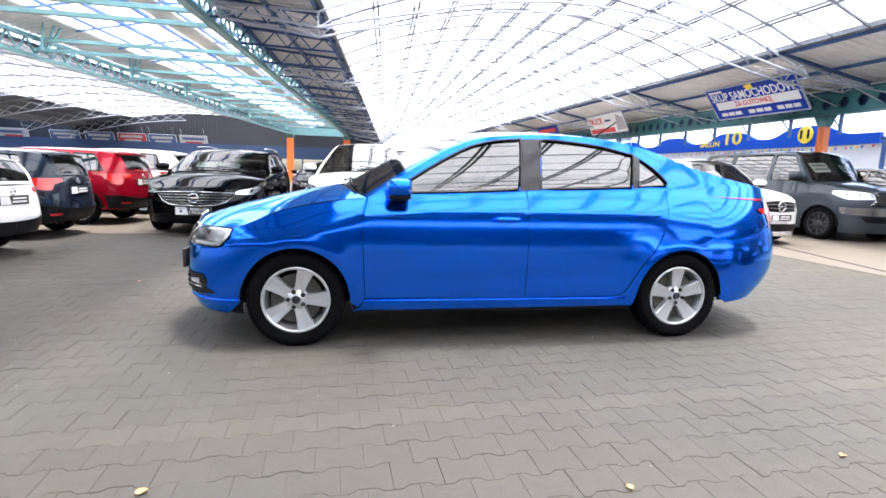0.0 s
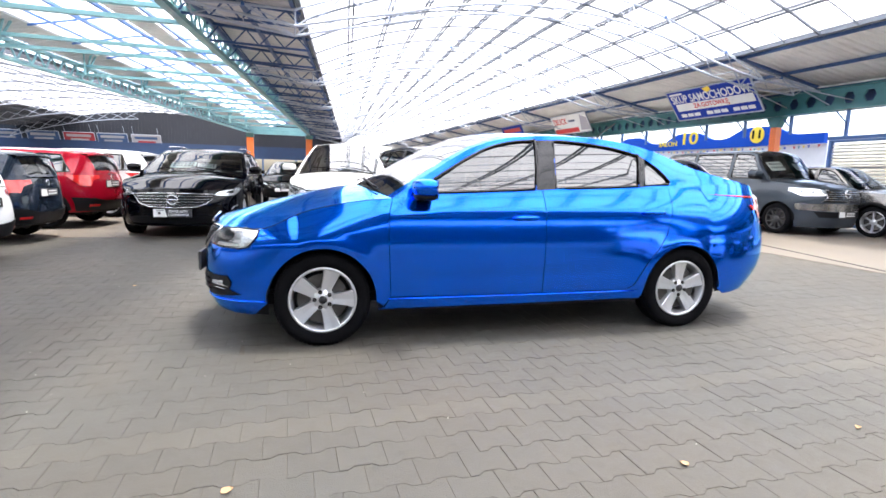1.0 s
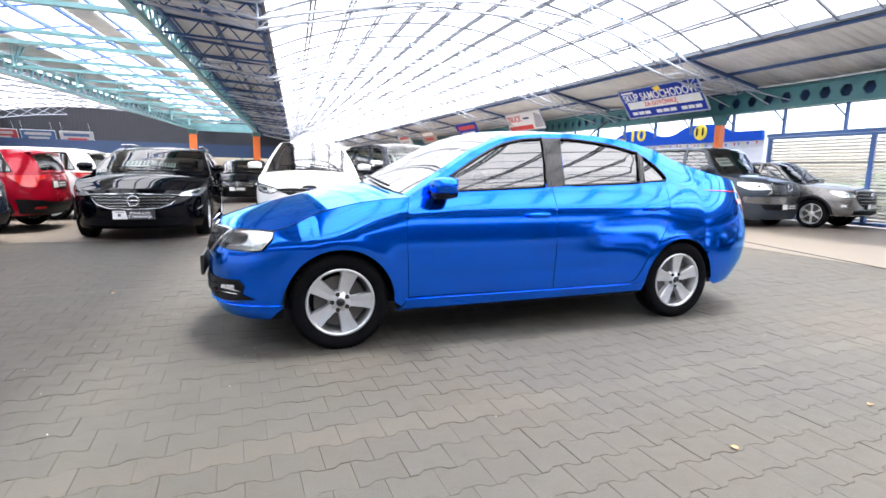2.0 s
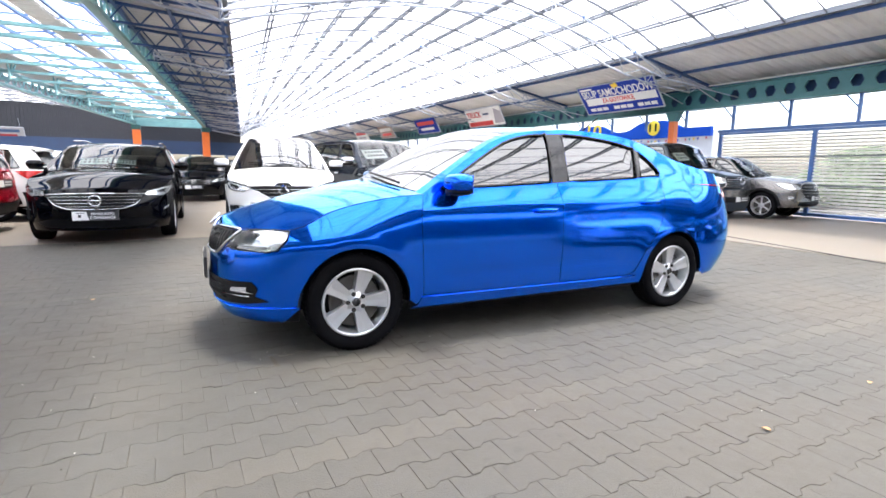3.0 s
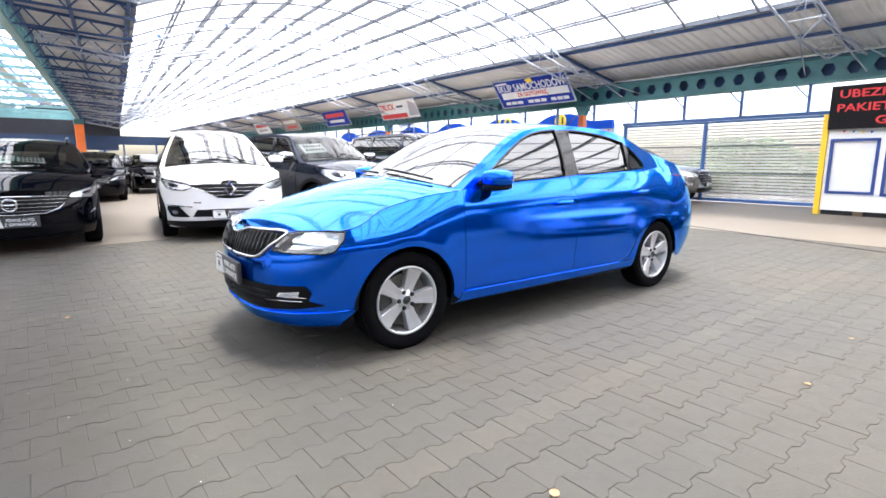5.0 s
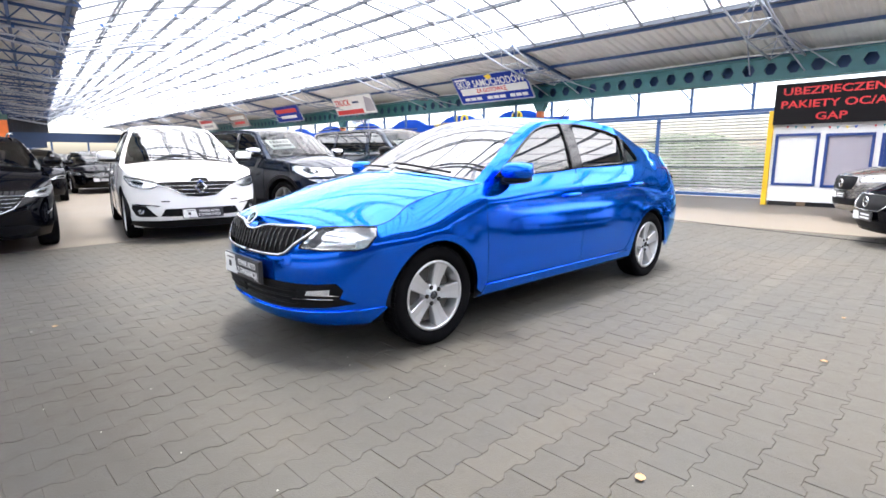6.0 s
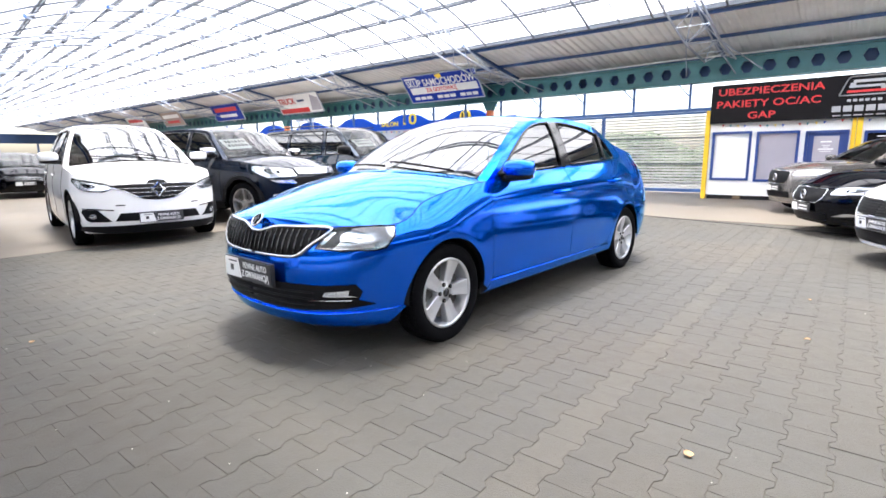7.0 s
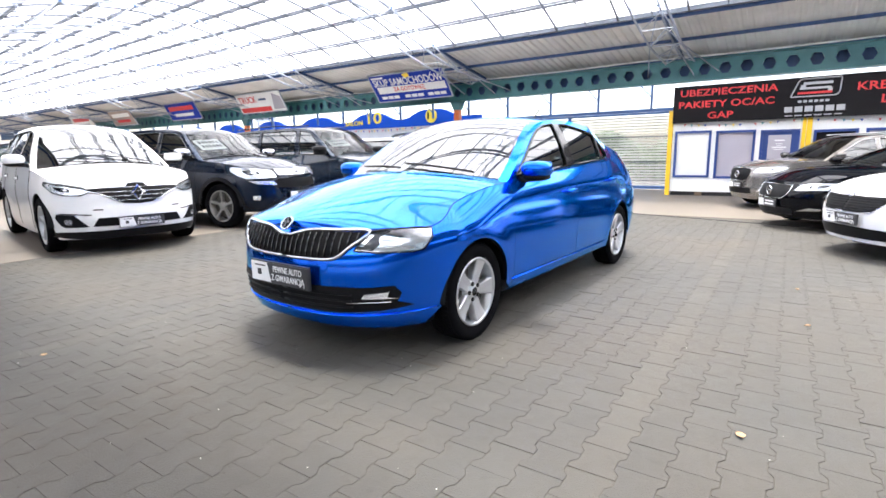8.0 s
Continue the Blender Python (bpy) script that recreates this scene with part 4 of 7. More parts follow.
def panel(poly, fn, step=0.05, holes=()):
    """A curved sheet: the area of a polygon, less its holes, laid onto a surface fn(u, v)."""
    loops = [resample(poly, step)] + [resample(h, step) for h in holes]
    vs, es = [], []
    for lp in loops:
        o = len(vs)
        vs += lp
        es += [(o + k, o + (k + 1) % len(lp)) for k in range(len(lp))]
    B = np.array(vs)
    lo, hi = B.min(0), B.max(0)
    gx, gy = np.meshgrid(np.arange(lo[0] + step * 0.5, hi[0], step), np.arange(lo[1] + step * 0.5, hi[1], step))
    G = np.stack([gx.ravel(), gy.ravel()], 1)
    if len(G):
        m = inside(G, loops[0])
        for h in loops[1:]:
            m &= ~inside(G, h)
        G = G[m]
        if len(G):
            d = np.sqrt(((G[:, None, :] - B[None]) ** 2).sum(2)).min(1)
            G = G[d > step * 0.45]
    pts = [Vector(p) for p in vs] + [Vector(p) for p in G]
    r = delaunay_2d_cdt(pts, es, [], 0, 1e-6)
    V, T = np.array([tuple(p) for p in r[0]]), r[2]
    C = np.array([V[list(t)].mean(0) for t in T])
    m = inside(C, loops[0])
    for h in loops[1:]:
        m &= ~inside(C, h)
    mb = MB()
    mb.add([fn(*p) for p in V], [tuple(t) for t, k in zip(T, m) if k])
    outward(mb)
    # true normals of the surface, so that reflections run clean across it
    e = 0.004
    N = []
    for u, v in V:
        a = np.array(fn(u + e, v)) - np.array(fn(u - e, v))
        b = np.array(fn(u, v + e)) - np.array(fn(u, v - e))
        c = np.cross(a, b)
        k = np.linalg.norm(c)
        N.append(c / k if k > 1e-9 else np.array((0, -1.0, 0)))
    N = np.array(N)
    P = np.array(mb.v)
    f = np.array(mb.f[:40])
    fn_ = np.cross(P[f[:, 1]] - P[f[:, 0]], P[f[:, 2]] - P[f[:, 0]])
    if (fn_ * N[f[:, 0]]).sum() < 0:
        N = -N
    mb.n = [tuple(q) for q in N]
    return mb


def mirrored(mb):
    o = MB()
    o.v = [(x, -y, z) for x, y, z in mb.v]
    o.f = [tuple(reversed(q)) for q in mb.f]
    o.n = [(x, -y, z) for x, y, z in mb.n] if mb.n is not None else None
    return o


class Shape:
    """The outer skin of a car. x runs back from the front axle, the near side is -y."""

    def __init__(self, p):
        self.p = p
        self.wb, self.w = p["wb"], p["w"]
        self.xf, self.xr = spline(p["nose"]), spline(p["tail"])
        self.xc, self.xd = p.get("xc", 0.1), p.get("xd", self.wb - 0.1)
        self.lf, self.lr = p.get("lf", 1.45), p.get("lr", 1.45)
        self.pf, self.qf = p.get("pf", 2.2), p.get("qf", 3.0)
        self.pr, self.qr = p.get("pr", 2.4), p.get("qr", 3.4)
        self.inset = spline(p["section"])
        self.top = spline(p["top"])
        self.s0, self.s1 = self.xc - self.lf, self.xd + self.lr
        self.tum, self.cur = p.get("tum", 0.36), p.get("cur", 0.25)

    def half(self, x, z):
        m, h = (self.xc + self.xd) / 2, (self.xd - self.xc) / 2
        taper = 1 - 0.02 * min(1.6, abs((x - m) / h)) ** 3
        if "sculpt" in self.p:
            return (self.w - self.p["sculpt"](self, x, z)) * taper
        return (self.w - self.inset(z)) * taper

    def skin(self, s, z, off=0.0):
        """A point of the lower body at developed length s and height z."""
        if s < self.xc:
            a = min(1.0, (self.xc - s) / self.lf) * math.pi / 2
            w = self.half(self.xc, z) + off
            x = self.xc - (self.xc - self.xf(z) + off) * math.sin(a) ** (2 / self.pf)
            return (x, -w * max(0.0, math.cos(a)) ** (2 / self.qf), z)
        if s > self.xd:
            a = min(1.0, (s - self.xd) / self.lr) * math.pi / 2
            w = self.half(self.xd, z) + off
            x = self.xd + (self.xr(z) - self.xd + off) * math.sin(a) ** (2 / self.pr)
            return (x, -w * max(0.0, math.cos(a)) ** (2 / self.qr), z)
        return (s, -(self.half(s, z) + off), z)

    def S(self, x, z):
        """From the side view."""
        if x < self.xc:
            u = min(1.0, (self.xc - x) / (self.xc - self.xf(z)))
            return (self.xc - math.asin(u ** (self.pf / 2)) / (math.pi / 2) * self.lf, z)
        if x > self.xd:
            u = min(1.0, (x - self.xd) / (self.xr(z) - self.xd))
            return (self.xd + math.asin(u ** (self.pr / 2)) / (math.pi / 2) * self.lr, z)
        return (x, z)

    def F(self, y, z):
        """From the front view."""
        u = min(1.0, abs(y) / self.half(self.xc, z))
        return (self.xc - math.acos(u ** (self.qf / 2)) / (math.pi / 2) * self.lf, z)

    def B(self, y, z):
        """From the rear view."""
        u = min(1.0, abs(y) / self.half(self.xd, z))
        return (self.xd + math.acos(u ** (self.qr / 2)) / (math.pi / 2) * self.lr, z)

    def plan(self, x, z):
        if x < self.xc:
            u = min(1.0, (self.xc - x) / (self.xc - self.xf(z)))
            return self.half(self.xc, z) * (1 - u ** self.pf) ** (1 / self.qf)
        if x > self.xd:
            u = min(1.0, (x - self.xd) / (self.xr(z) - self.xd))
            return self.half(self.xd, z) * (1 - u ** self.pr) ** (1 / self.qr)
        return self.half(x, z)

    def stop(self, x):
        return self.top(self.S(x, self.top(x))[0])

    def side(self, x, z, off=0.0):
        """A point of the cabin's side."""
        zb = self.stop(x)
        d = max(0.0, z - zb)
        tum = self.tum + self.p.get("tum_rear", 0.0) * min(1.0, max(0.0, (x - 2.3) / 0.6))
        return (x, -(self.plan(x, min(z, zb)) - tum * d - self.cur * d * d + off), z)


def tube_on(fn, pts, r, closed=True, sides=5):
    return MB().tube([fn(*p) for p in pts], r, sides, closed)


def make_wheel(car, x, y, r, w, sgn, rim_mat, spokes=5, wide=0.36, dish=0.02, turn=90.0, fine=True):
    """sgn is the side on which the wheel's face lies (-1 near, 1 far)."""
    wh = new("wheel")
    wh.parent = car
    wh.location = (x, y, r)
    if sgn > 0:
        wh.rotation_euler = (0, 0, math.pi)
    rr = r * 0.72
    n = 56 if fine else 36
    h = w / 2
    prof = [(rr - 0.012, -h * 0.72), (rr, -h * 0.86), (rr + (r - rr) * 0.3, -h * 1.0), (rr + (r - rr) * 0.62, -h * 1.02), (r * 0.955, -h * 0.93), (r * 0.985, -h * 0.8), (r, -h * 0.5), (r, h * 0.5),
            (r * 0.985, h * 0.8), (r * 0.955, h * 0.93), (rr + (r - rr) * 0.4, h), (rr, h * 0.8), (rr - 0.012, h * 0.72)]
    put("tyre", MB().lathe(prof, n, 1), M_TYRE, wh, smooth=True)
    if fine:
        tr = MB()
        k = 64
        for i in range(k):
            a = 2 * math.pi * i / k
            for j, yy in enumerate((-0.66, -0.25, 0.2, 0.64)):
                b = a + 0.025 * j
                ca, sa = math.cos(b), math.sin(b)
                t = Vector((-sa, 0, ca))
                c = Vector((ca * r * (0.999 if abs(yy) < 0.5 else 0.985), h * yy, sa * r * (0.999 if abs(yy) < 0.5 else 0.985)))
                nrm = Vector((ca, 0, sa))
                dx, dy = t * (math.pi * r / k * 0.68), Vector((0, h * 0.17, 0))
                tr.add([c - dx - dy, c + dx - dy, c + dx + dy, c - dx + dy] + [c + nrm * 0.007 + q for q in (-dx * 0.9 - dy * 0.9, dx * 0.9 - dy * 0.9, dx * 0.9 + dy * 0.9, -dx * 0.9 + dy * 0.9)],
                       [(4, 5, 6, 7), (0, 1, 5, 4), (1, 2, 6, 5), (2, 3, 7, 6), (3, 0, 4, 7)])
        put("tread", tr, M_TYRE, wh)
    # barrel and lip
    bar = [(rr - 0.002, -h * 0.84), (rr - 0.004, -h * 0.9), (rr - 0.016, -h * 0.9), (rr - 0.022, -h * 0.78), (rr - 0.03, h * 0.2), (rr - 0.05, h * 0.6)]
    rim = MB().lathe(bar, n, 1)
    R1 = rr - 0.012
    yo = -h * 0.86
    for k in range(spokes):
        a0 = radians(turn) + 2 * math.pi * k / spokes
        sp = MB()
        rows = []
        for q in range(9):
            t = q / 8
            rad = 0.04 + (R1 - 0.04) * t
            half = wide * 0.1 * (0.56 + 0.44 * t ** 1.3) * (1 + 0.2 * max(0.0, t - 0.88) / 0.12)
            dep = yo + dish * (1 - t) + 0.004 * math.sin(math.pi * t)
            row = []
            for u, dd in ((-1, 0.055), (-1, 0.006), (-0.9, 0.0), (0.0, 0.004), (0.9, 0.0), (1, 0.006), (1, 0.055)):
                ca, sa = math.cos(a0), math.sin(a0)
                px, pz = rad * ca - half * u * sa, rad * sa + half * u * ca
                row.append((px, dep + dd, pz))
            rows.append(row)
        put("spoke", sp.grid(rows), rim_mat, wh)
    put("rim", rim, rim_mat, wh, smooth=True)
    hub = MB().lathe([(0.0, yo + dish - 0.004), (0.03, yo + dish - 0.004), (0.034, yo + dish + 0.0), (0.066, yo + dish + 0.002), (0.074, yo + dish + 0.012), (0.078, yo + dish + 0.06)], 24, 1)
    put("hub", hub, rim_mat, wh, smooth=True)
    if fine:
        put("hub_cap", MB().lathe([(0.0, yo + dish - 0.009), (0.024, yo + dish - 0.008), (0.027, yo + dish - 0.002)], 20, 1), M_LAMPDARK, wh, smooth=True)
        put("cap_ring", MB().tube([(0.027 * math.cos(q), yo + dish - 0.005, 0.027 * math.sin(q)) for q in np.linspace(0, 2 * math.pi, 20, endpoint=False)], 0.003, 5, True), M_CHROME, wh, smooth=True)
        for k in range(5):
            a = radians(turn + 36) + 2 * math.pi * k / 5
            put("nut_well", MB().lathe([(0.0, 0.0), (0.0135, 0.0), (0.0135, 0.006)], 12, 1), M_BLACKPL, wh).location = (0.052 * math.cos(a), yo + dish - 0.0065, 0.052 * math.sin(a))
            nut = MB().lathe([(0.0, 0.0), (0.006, 0.0), (0.0075, 0.004), (0.008, 0.01)], 6, 1)
            o = put("wheel_nut", nut, M_BRAKE, wh)
            o.location = (0.052 * math.cos(a), yo + dish - 0.0105, 0.052 * math.sin(a))
    put("brake_disc", MB().lathe([(0.0, -h * 0.25), (rr * 0.74, -h * 0.25), (rr * 0.74, -h * 0.1), (0, -h * 0.1)], 32, 1), M_BRAKE, wh)
    put("wheel_back", MB().lathe([(0.0, h * 0.3), (rr - 0.03, h * 0.3)], 28, 1), M_BLACKPL, wh)
    return wh


def make_mirror(car, sh, x, z, sgn, cap_mat, size=1.0):
    y = -(sh.plan(x, min(z, sh.stop(x)))) + 0.02
    mi = new("mirror")
    mi.parent = car
    mi.location = (x, sgn * -y if sgn > 0 else y, z)
    if sgn > 0:
        mi.scale = (1, -1, 1)
    s = size
    n, m = 18, 12

    def blob(xa, xb, ya, yb, za, zb, mb, cut=None):
        rows = []
        for i in range(m + 1):
            th = math.pi * i / m
            row = []
            for j in range(n + 1):
                ph = 2 * math.pi * j / n
                cx, cy, cz = math.sin(th) * math.cos(ph), math.cos(th), math.sin(th) * math.sin(ph)
                e = 0.72
                f = [math.copysign(abs(c) ** e, c) for c in (cx, cy, cz)]
                px = (xa + xb) / 2 + (xb - xa) / 2 * f[0]
                py = (ya + yb) / 2 + (yb - ya) / 2 * f[1]
                pz = (za + zb) / 2 + (zb - za) / 2 * f[2]
                if cut is not None and px > cut:
                    px = cut
                row.append((px, py, pz))
            rows.append(row)
        mb.grid(rows)
        return mb
    put("cap", blob(-0.10 * s, 0.09 * s, -0.25 * s, -0.03 * s, 0.008 * s, 0.13 * s, MB(), 0.055 * s), cap_mat, mi, smooth=True)
    put("base", blob(-0.085 * s, 0.08 * s, -0.225 * s, -0.035 * s, -0.016 * s, 0.04 * s, MB(), 0.05 * s), M_BLACKPL, mi, smooth=True)
    put("arm", MB().prism([(-0.05, -0.02), (0.04, -0.022), (0.04, 0.02), (-0.04, 0.02)], -0.1 * s, 0.03, 1), M_BLACKPL, mi)
    put("mirror_glass", MB().box((0.056 * s, -0.22 * s, 0.0), (0.06 * s, -0.05 * s, 0.12 * s)), M_CHROME, mi)
    put("indicator", MB().box((-0.035 * s, -0.2415 * s, 0.05 * s), (0.05 * s, -0.222 * s, 0.075 * s)), M_LAMPSHELL, mi)
    return mi


def windows_of(sh, rail, cuts, lo=0.025, hi=0.055):
    """Outlines of the side windows: between belt and rail, split at the pillars given as (x at belt, x at roof)."""
    out = []
    rx, rz = [p[0] for p in rail], [p[1] for p in rail]

    def zr(x):
        return float(np.interp(x, rx, rz))
    for (a0, a1), (b0, b1) in cuts:
        bot = [(a0 + (b0 - a0) * k / 10, sh.stop(a0 + (b0 - a0) * k / 10) + lo) for k in range(11)]
        top = [(b1 + (a1 - b1) * k / 14, max(zr(b1 + (a1 - b1) * k / 14) - hi, sh.stop(b1 + (a1 - b1) * k / 14) + lo + 0.004)) for k in range(15)]
        out.append(bot + top)
    return out


def strip_point(E, C, sh, t, u, k=2.05):
    """Surface across the car between the two rails."""
    n = len(E)
    i = min(int(t), n - 2)
    f = t - i

    def cm(P):
        a = np.array(P[i - 1]) if i else 2 * np.array(P[0]) - np.array(P[1])
        b, c = np.array(P[i]), np.array(P[i + 1])
        d = np.array(P[i + 2]) if i + 2 < n else 2 * np.array(P[-1]) - np.array(P[-2])
        return 0.5 * (2 * b + (c - a) * f + (2 * a - 5 * b + 4 * c - d) * f * f + (3 * b - a - 3 * c + d) * f ** 3)
    e, c = cm(E), cm(C)
    y = -sh.side(e[0], e[1])[1]
    g = 1 - abs(u) ** k
    return (e[0] + (c[0] - e[0]) * g, u * y, e[1] + (c[1] - e[1]) * g)


def strip(E, C, sh, t0, t1, u0=-1.0, u1=1.0, nt=14, nu=20, off=0.0):
    rows = []
    for i in range(nt + 1):
        t = t0 + (t1 - t0) * i / nt
        rows.append([tuple(np.array(strip_point(E, C, sh, t, u0 + (u1 - u0) * j / nu)) + (0, 0, off)) for j in range(nu + 1)])
    return outward(MB().grid(rows))


def make_hood(sh, xa, cen, back, step=40, nu=36):
    rows = []
    for i in range(step + 1):
        t = i / step
        s = sh.s0 + (sh.S(xa, sh.top(xa))[0] - sh.s0) * (t ** 0.8)
        z = sh.top(s)
        e = sh.skin(s, z)
        w = -e[1]
        bk = back * max(0.0, (e[0] + 0.2) / (xa + 0.2)) ** 2 if e[0] > -0.2 else 0.0
        zc = cen(e[0] - bk)
        row = []
        for j in range(nu + 1):
            u = -1 + 2 * j / nu
            g = 1 - abs(u) ** 2.05
            row.append((e[0] - bk * g, u * w, z + (max(zc, z) - z) * g))
        rows.append(row)
    return outward(MB().grid(rows))


def make_seat(car, x, y, z, head=True, wide=0.46):
    st = new("seat")
    st.parent = car
    st.location = (x, y, z)
    h = wide / 2
    back = [(0.42, 0.08), (0.5, 0.05), (0.72, 0.56), (0.68, 0.6), (0.6, 0.58), (0.38, 0.16)]
    put("backrest", MB().prism(back, -h, h, 1), M_SEAT, st)
    put("cushion", MB().prism([(0.0, 0.0), (0.45, 0.0), (0.45, 0.12), (0.05, 0.17), (-0.03, 0.12)], -h, h, 1), M_SEAT, st)
    if head:
        put("headrest", MB().prism([(0.66, 0.63), (0.75, 0.62), (0.79, 0.78), (0.74, 0.82), (0.69, 0.78)], -0.13, 0.13, 1), M_SEAT, st)
    return st


def dealer_plate(car, x, y, z, w=0.52, h=0.115, turn=0.0, words=False):
    """White and black board in place of a number plate. It faces -x, or +x with turn 180."""
    pl = new("dealer_plate")
    pl.parent = car
    pl.matrix_local = Matrix.Translation((x, y, z)) @ Matrix.Rotation(radians(turn), 4, 'Z')
    put("holder", MB().box((-0.004, -w / 2 - 0.008, -h / 2 - 0.008), (0.012, w / 2 + 0.008, h / 2 + 0.008)), M_PLATEK, pl)
    put("white_field", MB().prism([(w * 0.14, -h / 2), (w * 0.2, h / 2), (w / 2, h / 2), (w / 2, -h / 2)], -0.0095, -0.003, 0), M_PLATEW, pl)
    put("black_field", MB().box((-0.008, -w / 2, -h / 2), (-0.003, w * 0.3, h / 2)), M_PLATEK, pl)
    if words:
        rot = Matrix.Rotation(radians(-90), 4, 'Z') @ Matrix.Rotation(radians(90), 4, 'X')
        for body, dz, s, ww in (("PEWNE AUTO", 0.024, 0.05, w * 0.5), ("Z GWARANCJĄ", -0.026, 0.052, w * 0.58)):
            t = put("lettering", text_mesh(body, s, ww, 0.001), M_PLATEW, pl)
            t.matrix_basis = Matrix.Translation((-0.0095, -w * 0.16, dz)) @ rot
        put("emblem", MB().box((-0.0115, w * 0.31, -0.02), (-0.0095, w * 0.38, 0.016)).box((-0.0115, w * 0.23, 0.034), (-0.0095, w * 0.42, 0.042)), M_PLATEK, pl)
    else:
        put("wording_bar", MB().box((-0.0095, -w * 0.42, 0.012), (-0.0075, w * 0.08, 0.036)), M_PLATEW, pl)
        put("wording_bar", MB().box((-0.0095, -w * 0.42, -0.036), (-0.0075, w * 0.1, -0.010)), M_PLATEW, pl)
    return pl


def make_car(name, p, place, turn, label, group=""):
    """Builds a car from its outline. place: point on the floor under the middle of the front axle; turn: heading of its tail, degrees."""
    car = new(name)
    tagged(car, label, p.get("category", "car"), group)
    car.matrix_world = Matrix.Translation((place[0], place[1], 0)) @ Matrix.Rotation(radians(turn), 4, 'Z') @ Matrix.Scale(p.get("scale", 1.0), 4)
    sh = Shape(p)
    step = p.get("step", 0.07)
    R, RA = p["r"], p["arch"]
    zs = p["sill"]
    body = p["paint"]
    wb = sh.wb
    fine = p.get("fine", False)
    E, C = p["rail"], p["mid"]
    xa = E[0][0]

    def both(nm, mb, m, lab="", parent=None):
        put(nm, mb, m, parent or car, lab, True, False)
        put(nm, mirrored(mb), m, parent or car, lab, True, False)

    topline = [(s, sh.top(s)) for s in np.linspace(sh.s0, sh.s1, 60)]

    fa = [sh.S(*q) for q in arc(0, R, RA, 182, -2, 30)]
    ra = [sh.S(*q) for q in arc(wb, R, RA, 182, -2, 30)]
    fb = p.get("chin", zs)
    rb = p.get("rchin", zs + 0.05)
    whole = [(sh.s0, fb), (fa[0][0] - 0.02, fb - 0.0), *fa, (fa[-1][0] + 0.02, zs), (ra[0][0] - 0.02, zs), *ra, (ra[-1][0] + 0.02, rb), (sh.s1, rb + 0.02)] + topline[::-1]
    if fine:
        # dark skin that shows in the shut lines
        both("inner_shell", panel(whole, lambda s, z: sh.skin(s, z, -0.03), 0.05), M_BLACKPL)
        for nm, poly in p["panels"](sh, fa, ra, topline):
            both(nm, panel(poly, sh.skin, step), body)
    else:
        both("body_side", panel(whole, sh.skin, step), body)
        for a, b in p.get("seams", ()):
            lines = MB()
            pts = [(a + (b - a) * k / 8, zs + 0.08 + (sh.stop(a) - 0.01 - zs - 0.08) * (1 - k / 8)) for k in range(9)]
            lines.tube([sh.skin(*q, 0.001) for q in pts], 0.004, 4)
            both("shut_line", lines, M_BLACKPL)
    # lower cladding
    if p.get("clad", 0) > 0:
        c = p["clad"]
        both("sill_cladding", panel([(fa[-1][0] + 0.03, zs + 0.005), (ra[0][0] - 0.03, zs + 0.005), (ra[0][0] - 0.03, zs + c), (fa[-1][0] + 0.03, zs + c)], lambda s, z: sh.skin(s, z, 0.006), 0.1), M_BLACKPL)
        for nm, cx in (("arch_trim", 0), ("arch_trim", wb)):
            outer, inner = arc(cx, R, RA + 0.055, 178, 2, 24), arc(cx, R, RA - 0.004, 2, 178, 24)
            both(nm, panel([sh.S(*q) for q in outer + inner], lambda s, z: sh.skin(s, z, 0.008), 0.08), M_BLACKPL)
    # wheel housings and floor pan
    hb = sh.half(wb / 2, R)
    for cx in (0, wb):
        wl = MB().lathe([(RA + 0.0, -hb + 0.012), (RA + 0.02, -hb + 0.06), (RA + 0.02, -hb + 0.34), (0.0, -hb + 0.34)], 28, 1, 0.5)
        wl.v = [(x + cx, y, z + R) for x, y, z in wl.v]
        both("wheel_housing", wl, M_BLACKPL)
    put("floor_pan", MB().box((-0.55, -hb + 0.2, zs + 0.03), (wb + 0.6, hb - 0.2, zs + 0.1)).box((RA + 0.05, -hb + 0.08, zs + 0.02), (wb - RA - 0.05, hb - 0.08, zs + 0.09)), M_BLACKPL, car)
    # hood
    cen = spline(p["hood"])
    put("hood", make_hood(sh, xa, cen, p.get("back", 0.2)), body, car, "", True, False)
    # cabin sides with window openings
    rail = [tuple(q) for q in curve2(E, 8)]
    rail_cut = [q for q in rail if q[0] <= E[-1][0] + 1e-6]
    bot = [(x, sh.stop(x)) for x in np.linspace(E[-1][0], xa, 40)]
    wins = p["windows"] if "windows" in p else windows_of(sh, rail, p["cuts"], p.get("wlo", 0.025), p.get("whi", 0.06))
    outline = rail_cut + bot[:-1]
    # drop doubled points
    clean = [outline[0]]
    for q in outline[1:]:
        if math.hypot(q[0] - clean[-1][0], q[1] - clean[-1][1]) > 0.004:
            clean.append(q)
    both("cabin_side", panel(clean, sh.side, step, wins), p.get("cabin_paint", body))
    for k, w in enumerate(wins):
        gl = panel(w, lambda x, z: sh.side(x, z, -0.008), 0.09)
        gm = p.get("glass", [G_CAR] * 9)[k]
        g1 = put("side_window", gl, gm, car, "", True, False)
        g2 = put("side_window", mirrored(gl), gm, car, "", True, False)
        tr = tube_on(lambda x, z: sh.side(x, z, 0.001), w, 0.0105 if fine else 0.013)
        put("window_trim", tr, p.get("trim", M_GLOSSBLK), g1, "", True, False)
        put("window_trim", mirrored(tr), p.get("trim", M_GLOSSBLK), g2, "", True, False)
    for q in p.get("pillars", ()):
        both("pillar_cover", panel(q, lambda x, z: sh.side(x, z, 0.004), 0.06), M_GLOSSBLK)
